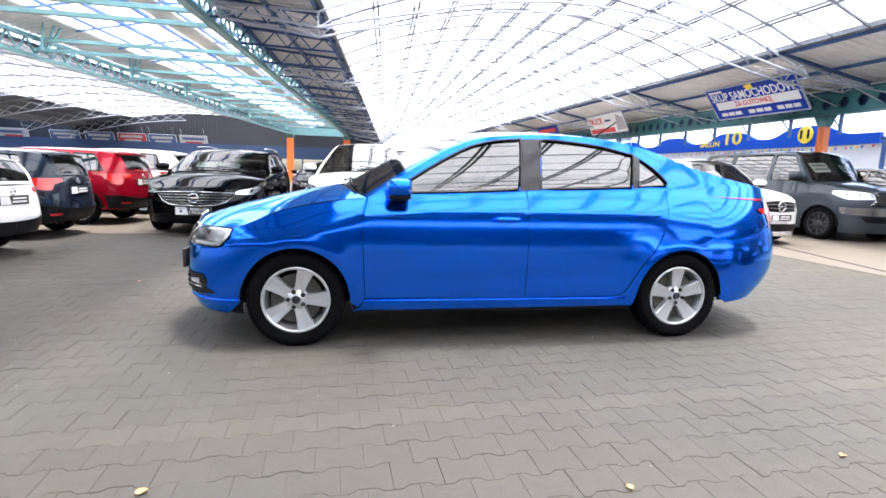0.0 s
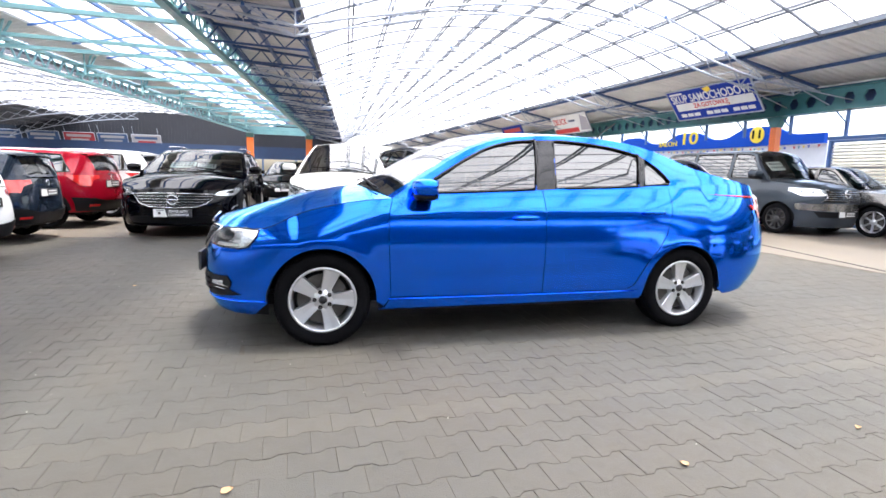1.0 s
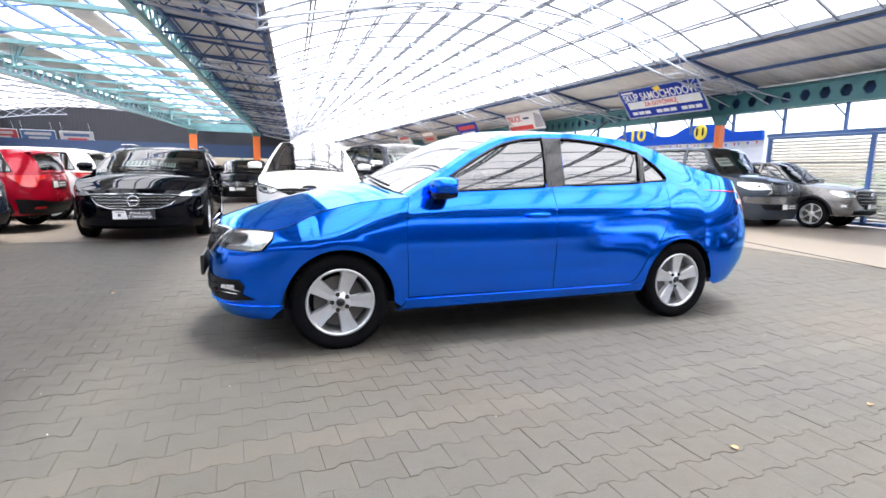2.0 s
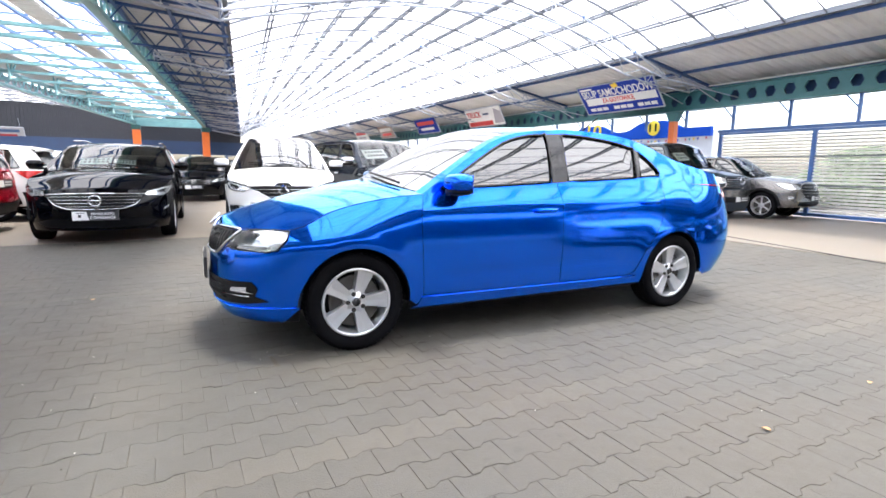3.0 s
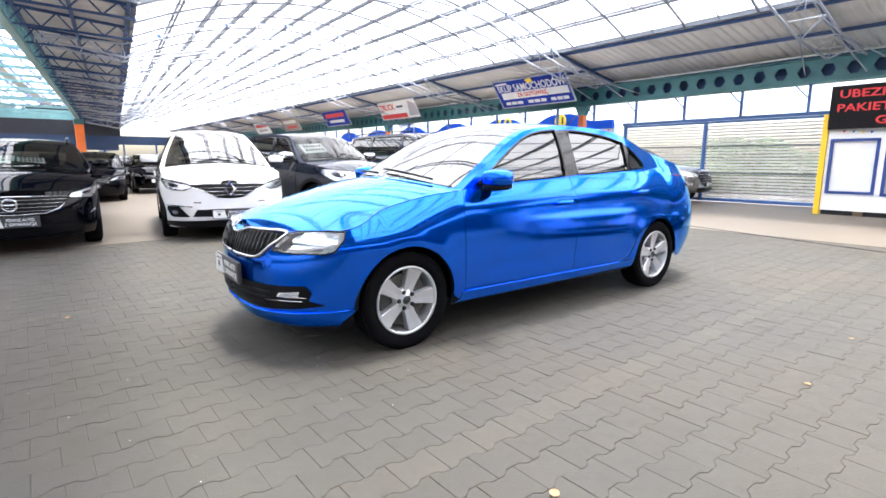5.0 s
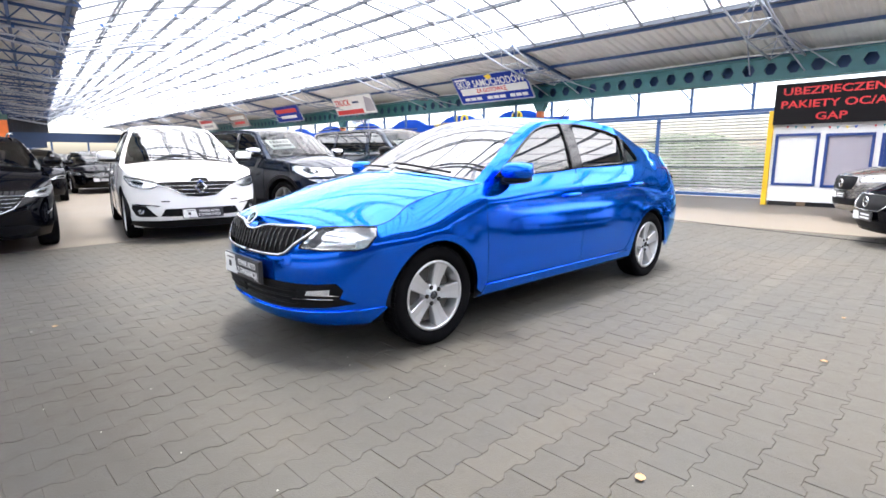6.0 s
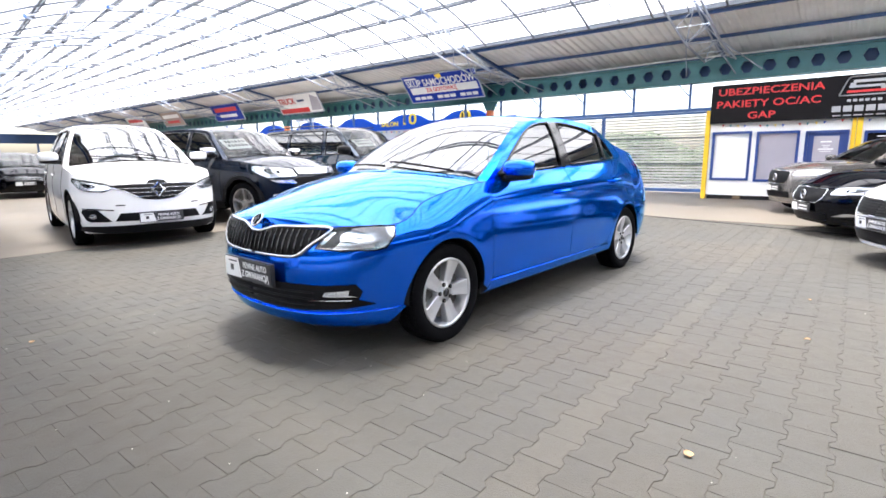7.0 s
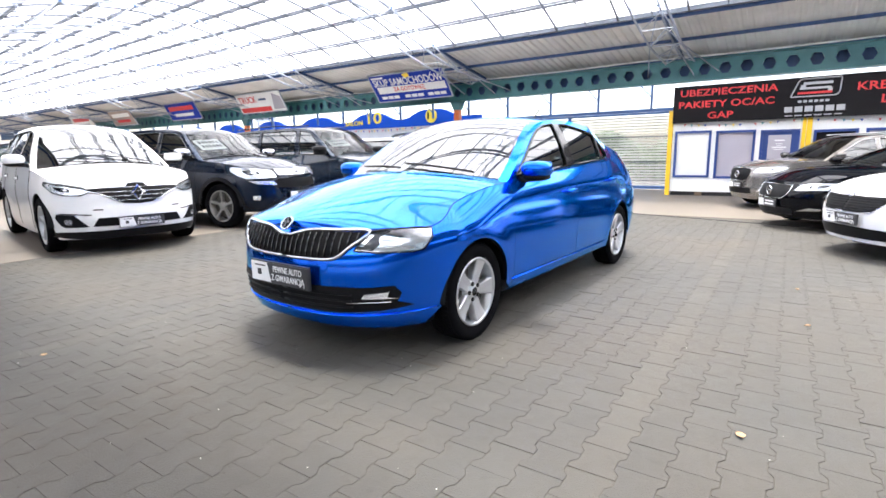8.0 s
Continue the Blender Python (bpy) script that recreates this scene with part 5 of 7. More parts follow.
    # windscreen, roof, rear window, lid
    t1, t2, t3, t4 = p["split"]
    gu = 0.925
    put("windscreen", strip(E, C, sh, 0.04, t1, -gu, gu, 12, 16), p.get("front_glass", G_FRONT), car, "", True, False)
    for a, b in ((-1, -gu), (gu, 1)):
        put("screen_pillar", strip(E, C, sh, 0.0, t1, a, b, 14, 2), body, car, "", True, False)
    put("roof", strip(E, C, sh, t1, t2, nt=18), p.get("roof_paint", body), car, "", True, False)
    if t3 > t2:
        gw = p.get("rear_u", 0.88)
        put("rear_window", strip(E, C, sh, t2 + 0.02, t3, -gw, gw, 10, 14), p.get("rear_glass", G_REAR), car, "", True, False)
        for a, b in ((-1, -gw), (gw, 1)):
            put("rear_pillar", strip(E, C, sh, t2, t3, a, b, 10, 2), body, car, "", True, False)
    if t4 > t3:
        put("boot_lid", strip(E, C, sh, t3, t4, nt=10), body, car, "", True, False)
    # screen base and wipers
    cw = MB()
    r1, r2 = [], []
    for j in range(17):
        u = -0.93 + 1.86 * j / 16
        a = strip_point(E, C, sh, 0.05, u)
        r1.append((a[0] - 0.03, a[1], a[2] - 0.045))
        r2.append((a[0] + 0.012, a[1], a[2] + 0.005))
    cw.grid([r1, r2])
    put("cowl", cw, M_BLACKPL, car, "", True, False)
    for u0, u1 in ((-0.72, 0.02), (0.02, 0.66)):
        pts = []
        for j in range(9):
            u = u0 + (u1 - u0) * j / 8
            a = strip_point(E, C, sh, 0.08 + 0.18 * j / 8, u)
            pts.append((a[0] - 0.012, a[1], a[2] + 0.02))
        put("wiper", MB().tube(pts, 0.008, 5), M_BLACKPL, car, "", True)
    # cabin fittings
    zf = sh.stop(wb * 0.4)
    hw = hb - 0.16
    put("dashboard", MB().prism([(xa + 0.02, zf - 0.06), (xa + 0.3, zf + 0.03), (xa + 0.62, zf - 0.02), (xa + 0.68, zf - 0.2), (xa + 0.3, zf - 0.3), (xa, zf - 0.3)], -hw, hw, 1), M_BLACKPL, car)
    put("cabin_floor", MB().box((xa + 0.1, -hw, zs + 0.1), (E[-2][0] - 0.1, hw, zs + 0.14)), M_SEAT, car)
    for s in (-1, 1):
        put("door_lining", MB().box((xa + 0.3, s * (hb - 0.13) - 0.02, zs + 0.15), (wb - 0.1, s * (hb - 0.13) + 0.02, zf - 0.04)), M_SEAT, car)
    put("parcel_shelf", MB().box((wb - 0.05, -hw, zf - 0.08), (E[-2][0] - 0.15, hw, zf - 0.05)), M_SEAT, car)
    for s in (-1, 1):
        make_seat(car, xa + 0.62, s * 0.37, zs + 0.22)
        make_seat(car, xa + 1.42, s * 0.36, zs + 0.24, True, 0.6)
    sw = MB().tube([(0.0, 0.18 * math.cos(a), 0.18 * math.sin(a)) for a in np.linspace(0, 2 * math.pi, 24, endpoint=False)], 0.014, 6, True)
    sw.bar((0, -0.17, 0), (0, 0.17, 0), 0.04, 0.03)
    st = put("steering_wheel", sw, M_BLACKPL, car, "", True)
    st.matrix_basis = Matrix.Translation((xa + 0.72, -0.36, zf - 0.02)) @ Matrix.Rotation(radians(-25), 4, 'Y')
    # lamps, grille and openings
    for nm, poly, m, off in p.get("patches", lambda sh: ())(sh):
        both(nm, panel(poly, lambda s, z: sh.skin(s, z, off), min(step, 0.05)), m)
    for nm, poly, m, rad, off in p.get("outlines", lambda sh: ())(sh):
        both(nm, MB().tube([sh.skin(*q, off) for q in poly], rad, 5, False), m)
    # wheels
    tw = p.get("tyre", 0.2)
    for cx, tn in ((0, p.get("turns", (90, 60))[0]), (wb, p.get("turns", (90, 60))[1])):
        for s in (-1, 1):
            make_wheel(car, cx, s * (hb - 0.008 - tw / 2), R, tw, s, p.get("rim", M_RIM), p.get("spokes", 5), p.get("wide", 0.36), 0.02, tn, fine)
    mz = p.get("mirror", (xa + 0.2, zf + 0.03))
    for s in (-1, 1):
        make_mirror(car, sh, mz[0], mz[1], s, p.get("mirror_paint", body), p.get("mirror_size", 1.0))
    for hx, hz in p.get("handles", ()):
        for s in (-1, 1):
            q = sh.skin(hx, hz)
            hd = new("door_handle")
            hd.parent = car
            hd.location = (hx, q[1] if s < 0 else -q[1], hz)
            if s > 0:
                hd.scale = (1, -1, 1)
            g = MB()
            rows = []
            for i in range(13):
                t = -1 + 2 * i / 12
                rr = 0.016 * (1 - abs(t) ** 6) ** 0.5 + 0.002
                rows.append([(0.09 * t, -0.026 - 0.008 * (1 - t * t) + rr * 0.8 * math.cos(b), rr * math.sin(b)) for b in np.linspace(0, 2 * math.pi, 9)])
            put("grip", g.grid(rows), p.get("handle_paint", body), hd, "", True)
            cup = []
            for i in range(20):
                b = 2 * math.pi * i / 20
                cup.append((hx + 0.055 * math.cos(b), hz + 0.036 * math.sin(b) + 0.004))
            cu = panel(cup, lambda s_, z_: sh.skin(s_, z_, 0.002), 0.03)
            cu.v = [(a - hx, b - q[1], c - hz) for a, b, c in cu.v]
            # flat cup on the skin; on plainer cars black stands in for the hollow's shade
            put("recess", cu, M_BLACKPL if not fine else p["recess"], hd, "", True, False)
    if p.get("plates", True):
        zf_, zr_ = p.get("plate_z", (0.48, 0.75))
        dealer_plate(car, sh.xf(zf_) - 0.03, 0, zf_, words=p.get("words", False))
        dealer_plate(car, sh.xr(zr_) + 0.012, 0, zr_, turn=180)
    for ex in p.get("extra", ()):
        ex(car, sh)
    return car, sh

P_BLUE = paint("paint_blue", (0.0, 0.128, 0.88), 0.92, 0.11, 0.58)
P_BLUE.node_tree.nodes["Principled BSDF"].inputs["Specular Tint"].default_value = (0.15, 0.97, 1.0, 1.0)
P_WHITE = paint("paint_white", (0.78, 0.78, 0.77), 0.0, 0.3)
P_BLACK = paint("paint_black", (0.001, 0.0012, 0.0025), 0.0, 0.3, 0.5)
P_NAVY = paint("paint_navy", (0.004, 0.008, 0.018), 0.3, 0.3, 0.7)
P_GREY = paint("paint_dark_grey", (0.04, 0.05, 0.062), 0.4, 0.3, 0.7)
P_TAUPE = paint("paint_bronze_grey", (0.2, 0.19, 0.18), 0.7, 0.25)
P_SLATE = paint("paint_slate", (0.012, 0.019, 0.032), 0.4, 0.25, 0.9)
P_RED = paint("paint_red", (0.3, 0.004, 0.016), 0.35, 0.22)
P_SILVER = paint("paint_silver", (0.42, 0.43, 0.44), 0.6, 0.3)


# ---- the blue saloon ----
def ease(t):
    t = min(1.0, max(0.0, t))
    return t * t * (3 - 2 * t)


def blue_sculpt(sh, x, z):
    """How far the flank lies inside the greatest width: barrelled doors with a scoop above the sill, a crisp shoulder, rolled wings, flared arches."""
    d = (z - 0.60) ** 2 / 3.7 + 1.4 * max(0.0, 0.29 - z) ** 2
    doors = ease((x - 0.48) / 0.16) * ease((2.26 - x) / 0.16)
    zl = 0.425 + 0.022 * (x - 0.5)
    d += 0.006 * doors * math.exp(-((z - zl) / 0.048) ** 2)
    a, b = ease((0.5 - x) / 0.62), ease((x - 2.25) / 0.75)
    r = 0.01 + 0.15 * b
    q = z - (0.872 + 0.02 * (x - 0.4) - 0.02 * b)
    ledge = (0.42 + 0.2 * b) * 0.5 * (q + math.sqrt(q * q + r * r))
    roll = 2.3 * max(0.0, z - sh.top(x) + 0.20) ** 2
    d += (1 - a) * ledge + a * roll
    for cx in (0.0, sh.wb):
        rho = math.hypot(x - cx, z - 0.303)
        d -= 0.006 * math.exp(-((rho - 0.36) / 0.07) ** 2) * ease((x - sh.xc) / 0.15) * ease((sh.xd - x) / 0.15)
    return d


def blue_panels(sh, fa, ra, topline):
    S = sh.S
    g = 0.0035

    def tl(a, b, n=16):
        return [(s, sh.top(s)) for s in np.linspace(a, b, n)]
    lamp_s = S(-0.372, sh.top(-0.372))[0]
    tail_s = S(3.33, 1.05)[0]
    seam = [S(-0.455, 0.632), S(-0.40, 0.70)]
    bump = [(sh.s0, 0.2), S(-0.6, 0.2), S(-0.42, 0.205), *fa[:6], *seam] + tl(lamp_s, sh.s0)
    fend = [*fa[5:], (0.388, 0.255), (0.431, 0.31), (0.423, 0.5), (0.413, 0.75), (0.416, 0.86), (0.443, 0.955)] + tl(0.43, lamp_s) + [seam[1], seam[0]]
    fd = [(0.435, 0.318), (1.505, 0.312), (1.506, 0.6), (1.507, 0.9), (1.508, sh.top(1.506))] + tl(1.503, 0.448) + [(0.42, 0.86), (0.417, 0.75), (0.427, 0.5)]
    rd = [(1.511, 0.312), (2.17, 0.318), (2.235, 0.345), (2.33, 0.515), (2.42, 0.62), (2.48, 0.72), (2.528, 0.86), (2.556, sh.top(2.552))] + tl(2.55, 1.512) + [(1.511, 0.9), (1.51, 0.6)]
    sill = [(0.345, 0.232), (2.31, 0.245), (2.285, 0.313), (2.17, 0.313), (1.5, 0.307), (0.436, 0.312), (0.395, 0.248)]
    cut = 24
    qt = [(2.31, 0.25), *ra[1:cut], S(3.1, 0.56), S(3.2, 0.62), S(3.36, 0.80), S(3.33, 0.93), S(3.315, 1.0)] + tl(tail_s, 2.56) + [(2.532, 0.86), (2.487, 0.72), (2.427, 0.62), (2.338, 0.515), (2.243, 0.342), (2.178, 0.3165), (2.285, 0.3165)]
    rb = [*ra[cut - 1:], S(3.08, 0.245), S(3.25, 0.26), (sh.s1, 0.3)] + tl(sh.s1, tail_s + 0.004) + [S(3.32, 1.0), S(3.336, 0.93), S(3.366, 0.80), S(3.206, 0.62), S(3.106, 0.562)]
    return [("front_bumper", bump), ("front_wing", fend), ("front_door", fd), ("rear_door", rd), ("sill", sill), ("rear_wing", qt), ("rear_bumper", rb)]


def blue_patches(sh):
    F, S, B = sh.F, sh.S, sh.B
    grille = [F(0, 0.588), F(0.3, 0.592), F(0.39, 0.605), F(0.45, 0.655), F(0.53, 0.738), F(0.3, 0.738), F(0.18, 0.733), F(0.1, 0.715), F(0.05, 0.706), F(0, 0.706)]
    lamp = [F(0.49, 0.64), F(0.6, 0.632), S(-0.62, 0.632), S(-0.5, 0.632), S(-0.45, 0.642), S(-0.395, 0.705), S(-0.378, 0.752), S(-0.45, 0.758), F(0.62, 0.75), F(0.545, 0.742)]
    inner = [F(0.515, 0.665), F(0.535, 0.662), F(0.575, 0.725), F(0.552, 0.728)]
    bowl = [F(0.655 + 0.052 * math.cos(a), 0.703 + 0.034 * math.sin(a)) for a in np.linspace(0, 2 * math.pi, 20, endpoint=False)]
    strip_ = [F(0.585, 0.643), S(-0.56, 0.642), S(-0.5, 0.648), S(-0.5, 0.662), F(0.6, 0.66)]
    refl = [F(0.61, 0.645), S(-0.6, 0.642), S(-0.5, 0.645), S(-0.46, 0.66), S(-0.41, 0.71), S(-0.4, 0.742), S(-0.5, 0.748), F(0.66, 0.74)]
    intake = [F(0, 0.29), F(0.4, 0.293), F(0.62, 0.31), F(0.74, 0.335), S(-0.575, 0.362), S(-0.56, 0.41), S(-0.59, 0.45), F(0.55, 0.44), F(0, 0.44)]
    fog = [F(0.53, 0.378), F(0.69, 0.38), S(-0.615, 0.388), S(-0.612, 0.42), F(0.66, 0.418), F(0.545, 0.404)]
    tail = [S(3.47, 1.01), B(0.72, 1.02), B(0.52, 0.985), B(0.5, 0.9), B(0.62, 0.86), B(0.7, 0.8), S(3.5, 0.8), S(3.46, 0.84), S(3.43, 0.93)]
    tailw = [B(0.7, 0.9), B(0.55, 0.92), B(0.56, 0.95), B(0.7, 0.94)]
    return [("grille", grille, M_BLACKPL, 0.004), ("headlight", lamp, M_LAMPSHELL, 0.002), ("lamp_shroud", [F(0.497, 0.645), F(0.585, 0.641), F(0.638, 0.744), F(0.55, 0.738)], M_LAMPDARK, 0.0035), ("reflector", refl, M_LAMPSHELL, 0.005), ("indicator_bowl", inner, M_CHROME, 0.005), ("lamp_bowl", bowl, M_CHROME, 0.008), ("daylight_strip", strip_, M_PLATEW, 0.009), ("headlight_lens", lamp, G_LAMP, 0.014),
            ("air_intake", intake, M_BLACKPL, 0.004), ("fog_light", fog, M_LAMPSHELL, 0.010), ("tail_light", tail, M_LAMPRED, 0.006), ("tail_light_strip", tailw, M_LAMPRED, 0.010)]


def blue_outlines(sh):
    F, S = sh.F, sh.S
    frame_ = [F(y, z) for y, z in curve2([(0.0, 0.584), (0.3, 0.588), (0.395, 0.602), (0.46, 0.655), (0.545, 0.744), (0.32, 0.746), (0.18, 0.74), (0.1, 0.722), (0.045, 0.708), (0.0, 0.706)], 5)]
    out = [("grille_frame", frame_, M_CHROME, 0.0105, 0.009)]
    y = 0.022
    while y < 0.52:
        z0 = float(np.interp(y, [0, 0.3, 0.39, 0.45, 0.53], [0.594, 0.598, 0.612, 0.66, 0.73]))
        z1 = float(np.interp(y, [0, 0.05, 0.1, 0.18, 0.3], [0.7, 0.701, 0.711, 0.728, 0.734]))
        if z1 - z0 > 0.02:
            out.append(("grille_slat", [F(y, z0 + (z1 - z0) * k / 4) for k in range(5)], M_GLOSSBLK, 0.0055, 0.011))
        y += 0.043
    for z in (0.33, 0.365, 0.4):
        out.append(("intake_slat", [F(v, z) for v in np.linspace(0, 0.48, 10)], M_BLACKPL, 0.006, 0.008))
    out.append(("fog_trim", [F(0.45, 0.35), F(0.6, 0.358), F(0.66, 0.36)], M_CHROME, 0.0035, 0.007))
    lampo = [F(0.49, 0.64), F(0.6, 0.632), S(-0.62, 0.632), S(-0.5, 0.632), S(-0.45, 0.642), S(-0.395, 0.705), S(-0.378, 0.752), S(-0.45, 0.758), F(0.62, 0.75), F(0.545, 0.742), F(0.49, 0.64)]
    out.append(("lamp_rim", lampo, M_GLOSSBLK, 0.005, 0.006))
    out.append(("lip_line", [F(v, 0.268 + 0.03 * (v / 0.8) ** 3) for v in np.linspace(0, 0.8, 14)], P_BLUE, 0.006, 0.004))
    out.append(("sill_line", [(x, 0.300) for x in np.linspace(0.42, 2.25, 12)], P_BLUE, 0.006, 0.002))
    out.append(("bonnet_gap", [(s, sh.top(s) - 0.002) for s in np.linspace(sh.S(-0.40, 0.76)[0], 0.42, 14)], M_BLACKPL, 0.0028, 0.0))
    out.append(("bonnet_gap", [(s, sh.top(s) - 0.002) for s in np.linspace(sh.s0, sh.S(-0.40, 0.76)[0], 14)], M_BLACKPL, 0.0028, 0.0))
    return out


def blue_extra(car, sh):
    # round emblem on the nose
    e = new("emblem")
    e.parent = car
    e.matrix_local = Matrix.Translation((-0.755, 0, 0.768)) @ Matrix.Rotation(radians(40), 4, 'Y')
    put("emblem_ring", MB().tube([(0.0, 0.042 * math.cos(a), 0.042 * math.sin(a)) for a in np.linspace(0, 2 * math.pi, 24, endpoint=False)], 0.007, 6, True), M_CHROME, e, "", True)
    put("emblem_disc", MB().lathe([(0, 0.0), (0.04, 0.0), (0.04, 0.006)], 24, 0), M_GLOSSBLK, e)
    put("emblem_figure", MB().box((-0.006, -0.006, -0.03), (-0.001, 0.006, 0.03)).box((-0.006, -0.022, 0.0), (-0.001, 0.018, 0.014)), M_CHROME, e)
    # aerial
    put("roof_aerial", MB().tube([(2.35, 0, 1.47), (2.38, 0, 1.50), (2.52, 0, 1.60)], 0.006, 6), M_BLACKPL, car, "", True)
    # door shadow lines at the cabin: window frame gaps
    g = MB()
    g.tube([sh.side(x, z, 0.002) for x, z in ((1.506, 1.01), (1.545, 1.2), (1.565, 1.39))], 0.003, 4)
    put("door_gap", g, M_BLACKPL, car, "", True)
    put("door_gap", mirrored(g), M_BLACKPL, car, "", True)


BLUE = dict(wb=2.67, w=0.868, r=0.303, arch=0.340, sill=0.215, chin=0.2, rchin=0.26, paint=P_BLUE, fine=True, step=0.045, tyre=0.19, wide=0.56, turns=(72, 92),
            nose=[(0.1, -0.67), (0.2, -0.755), (0.3, -0.795), (0.42, -0.802), (0.55, -0.797), (0.65, -0.775), (0.72, -0.745), (0.77, -0.705), (1.0, -0.56)],
            tail=[(0.15, 3.45), (0.26, 3.57), (0.4, 3.71), (0.55, 3.765), (0.7, 3.755), (0.85, 3.72), (1.0, 3.70), (1.1, 3.69), (1.3, 3.60)],
            xc=-0.15, xd=2.92, lf=1.2, lr=1.1, pr=2.3, qf=2.5, qr=3.0, sculpt=blue_sculpt,
            section=[(0.1, 0.085), (0.2, 0.048), (0.26, 0.028), (0.31, 0.0135), (0.365, 0.0115), (0.395, 0.0155), (0.46, 0.0150), (0.54, 0.0095), (0.66, 0.002), (0.76, 0.0), (0.80, 0.001), (0.84, 0.010), (0.92, 0.030), (1.0, 0.048), (1.1, 0.072), (1.3, 0.12)],
            top=[(-1.34, 0.745), (-1.0, 0.752), (-0.7, 0.758), (-0.37, 0.771), (-0.1, 0.868), (0.2, 0.935), (0.44, 0.96), (1.0, 0.985), (1.506, 1.008), (2.1, 1.036), (2.57, 1.057), (2.85, 1.082), (3.1, 1.104), (3.35, 1.090), (3.63, 1.066), (4.02, 1.05)],
            hood=[(-0.80, 0.745), (-0.73, 0.775), (-0.62, 0.815), (-0.43, 0.875), (-0.12, 0.955), (0.25, 1.028), (0.5, 1.06)], back=0.18,
            rail=[(0.44, 0.96), (0.7, 1.128), (0.98, 1.292), (1.25, 1.382), (1.65, 1.420), (2.1, 1.405), (2.5, 1.335), (2.8, 1.240), (3.1, 1.160), (3.42, 1.105), (3.62, 1.078)],
            mid=[(0.27, 1.022), (0.57, 1.19), (0.885, 1.352), (1.17, 1.437), (1.62, 1.466), (2.12, 1.452), (2.55, 1.380), (2.88, 1.285), (3.18, 1.205), (3.5, 1.145), (3.70, 1.095)],
            split=(2.85, 6.0, 8.0, 10.0), tum=0.25, cur=0.54, tum_rear=0.35,
            windows=[curve2([(0.575, 0.995), (1.0, 1.012), (1.45, 1.034)], 3) + curve2([(1.465, 1.08), (1.497, 1.36), (1.46, 1.374), (1.3, 1.358), (1.12, 1.308), (0.92, 1.205), (0.74, 1.095), (0.6, 1.008)], 4),
                     curve2([(1.61, 1.042), (1.95, 1.056), (2.28, 1.07)], 3) + curve2([(2.29, 1.1), (2.325, 1.285), (2.28, 1.305), (2.1, 1.346), (1.85, 1.374), (1.66, 1.382), (1.635, 1.36)], 4),
                     [(2.335, 1.075), (2.565, 1.088), (2.578, 1.105), (2.555, 1.14), (2.48, 1.205), (2.37, 1.272)]],
            pillars=[[(1.462, 1.03), (1.607, 1.038), (1.632, 1.388), (1.50, 1.381)], [(2.292, 1.066), (2.34, 1.07), (2.372, 1.28), (2.328, 1.297)]],
            glass=[G_CAR, G_TINT, G_TINT], trim=M_GLOSSBLK, panels=blue_panels, patches=blue_patches, outlines=blue_outlines, handles=[(1.356, 0.842), (2.36, 0.885)], recess=P_BLUE,
            mirror=(0.65, 0.968), mirror_size=0.95, plate_z=(0.478, 0.80), words=True, extra=[blue_extra], front_glass=G_SCREEN)
A_ = (-0.27, 3.60)
ANG = -2.67
nx, ny_ = -math.sin(radians(ANG)), math.cos(radians(ANG))
make_car("saloon_car", BLUE, (A_[0] + 0.85 * nx, A_[1] + 0.85 * ny_), ANG, "glossy bright blue saloon car with silver alloy wheels on paving")


# ---- the other vehicles ----
def sheet_in_screen(t, u0, u1, h, m=M_PAPER, bars=True):
    """A price board behind the windscreen."""
    def go(car, sh):
        E, C = sh.p["rail"], sh.p["mid"]
        a, b = Vector(strip_point(E, C, sh, t, u0)), Vector(strip_point(E, C, sh, t, u1))
        up = (Vector(strip_point(E, C, sh, t + 0.3, u0)) - a).normalized()
        off = Vector((0.03, 0, -0.035))
        a, b = a + off, b + off
        d = (b - a)
        n = d.cross(up).normalized() * 0.004
        mb = MB().add([a, b, b + up * h, a + up * h, a + n, b + n, b + up * h + n, a + up * h + n], [(0, 1, 2, 3), (7, 6, 5, 4), (0, 4, 5, 1), (1, 5, 6, 2), (2, 6, 7, 3), (3, 7, 4, 0)])
        s = put("price_board", mb, m, car)
        if bars:
            bm = MB()
            for k in range(6):
                for v in (0.18, 0.58):
                    p0 = a + d * (0.08 + 0.145 * k) + up * h * v + n * 1.6
                    p1 = p0 + d * 0.09
                    q = up * h * 0.26
                    bm.add([p0, p1, p1 + q, p0 + q], [(0, 1, 2, 3)])
                    bm.add([p0 - n * 3.4, p1 - n * 3.4, p1 + q - n * 3.4, p0 + q - n * 3.4], [(0, 1, 2, 3)])
            put("figure_print", bm, M_PLATEK, s, fix=False)
    return go


def badge(z, size=0.06, m=M_CHROME, rear=False, kind="ring"):
    def go(car, sh):
        x = (sh.xr(z) + 0.02) if rear else (sh.xf(z) - 0.025)
        if kind == "ring":
            mb = MB().tube([(x, size * math.cos(a), z + size * math.sin(a)) for a in np.linspace(0, 2 * math.pi, 22, endpoint=False)], size * 0.16, 6, True)
            mb.box((x - 0.006, -size * 0.9, z - size * 0.12), (x + 0.004, size * 0.9, z + size * 0.12))
        else:
            s = size
            mb = MB().tube([(x, 0, z + s * 1.35), (x, s, z), (x, 0, z - s * 1.35), (x, -s, z)], s * 0.28, 5, True)
        put("badge", mb, m, car, "", kind == "ring")
    return go


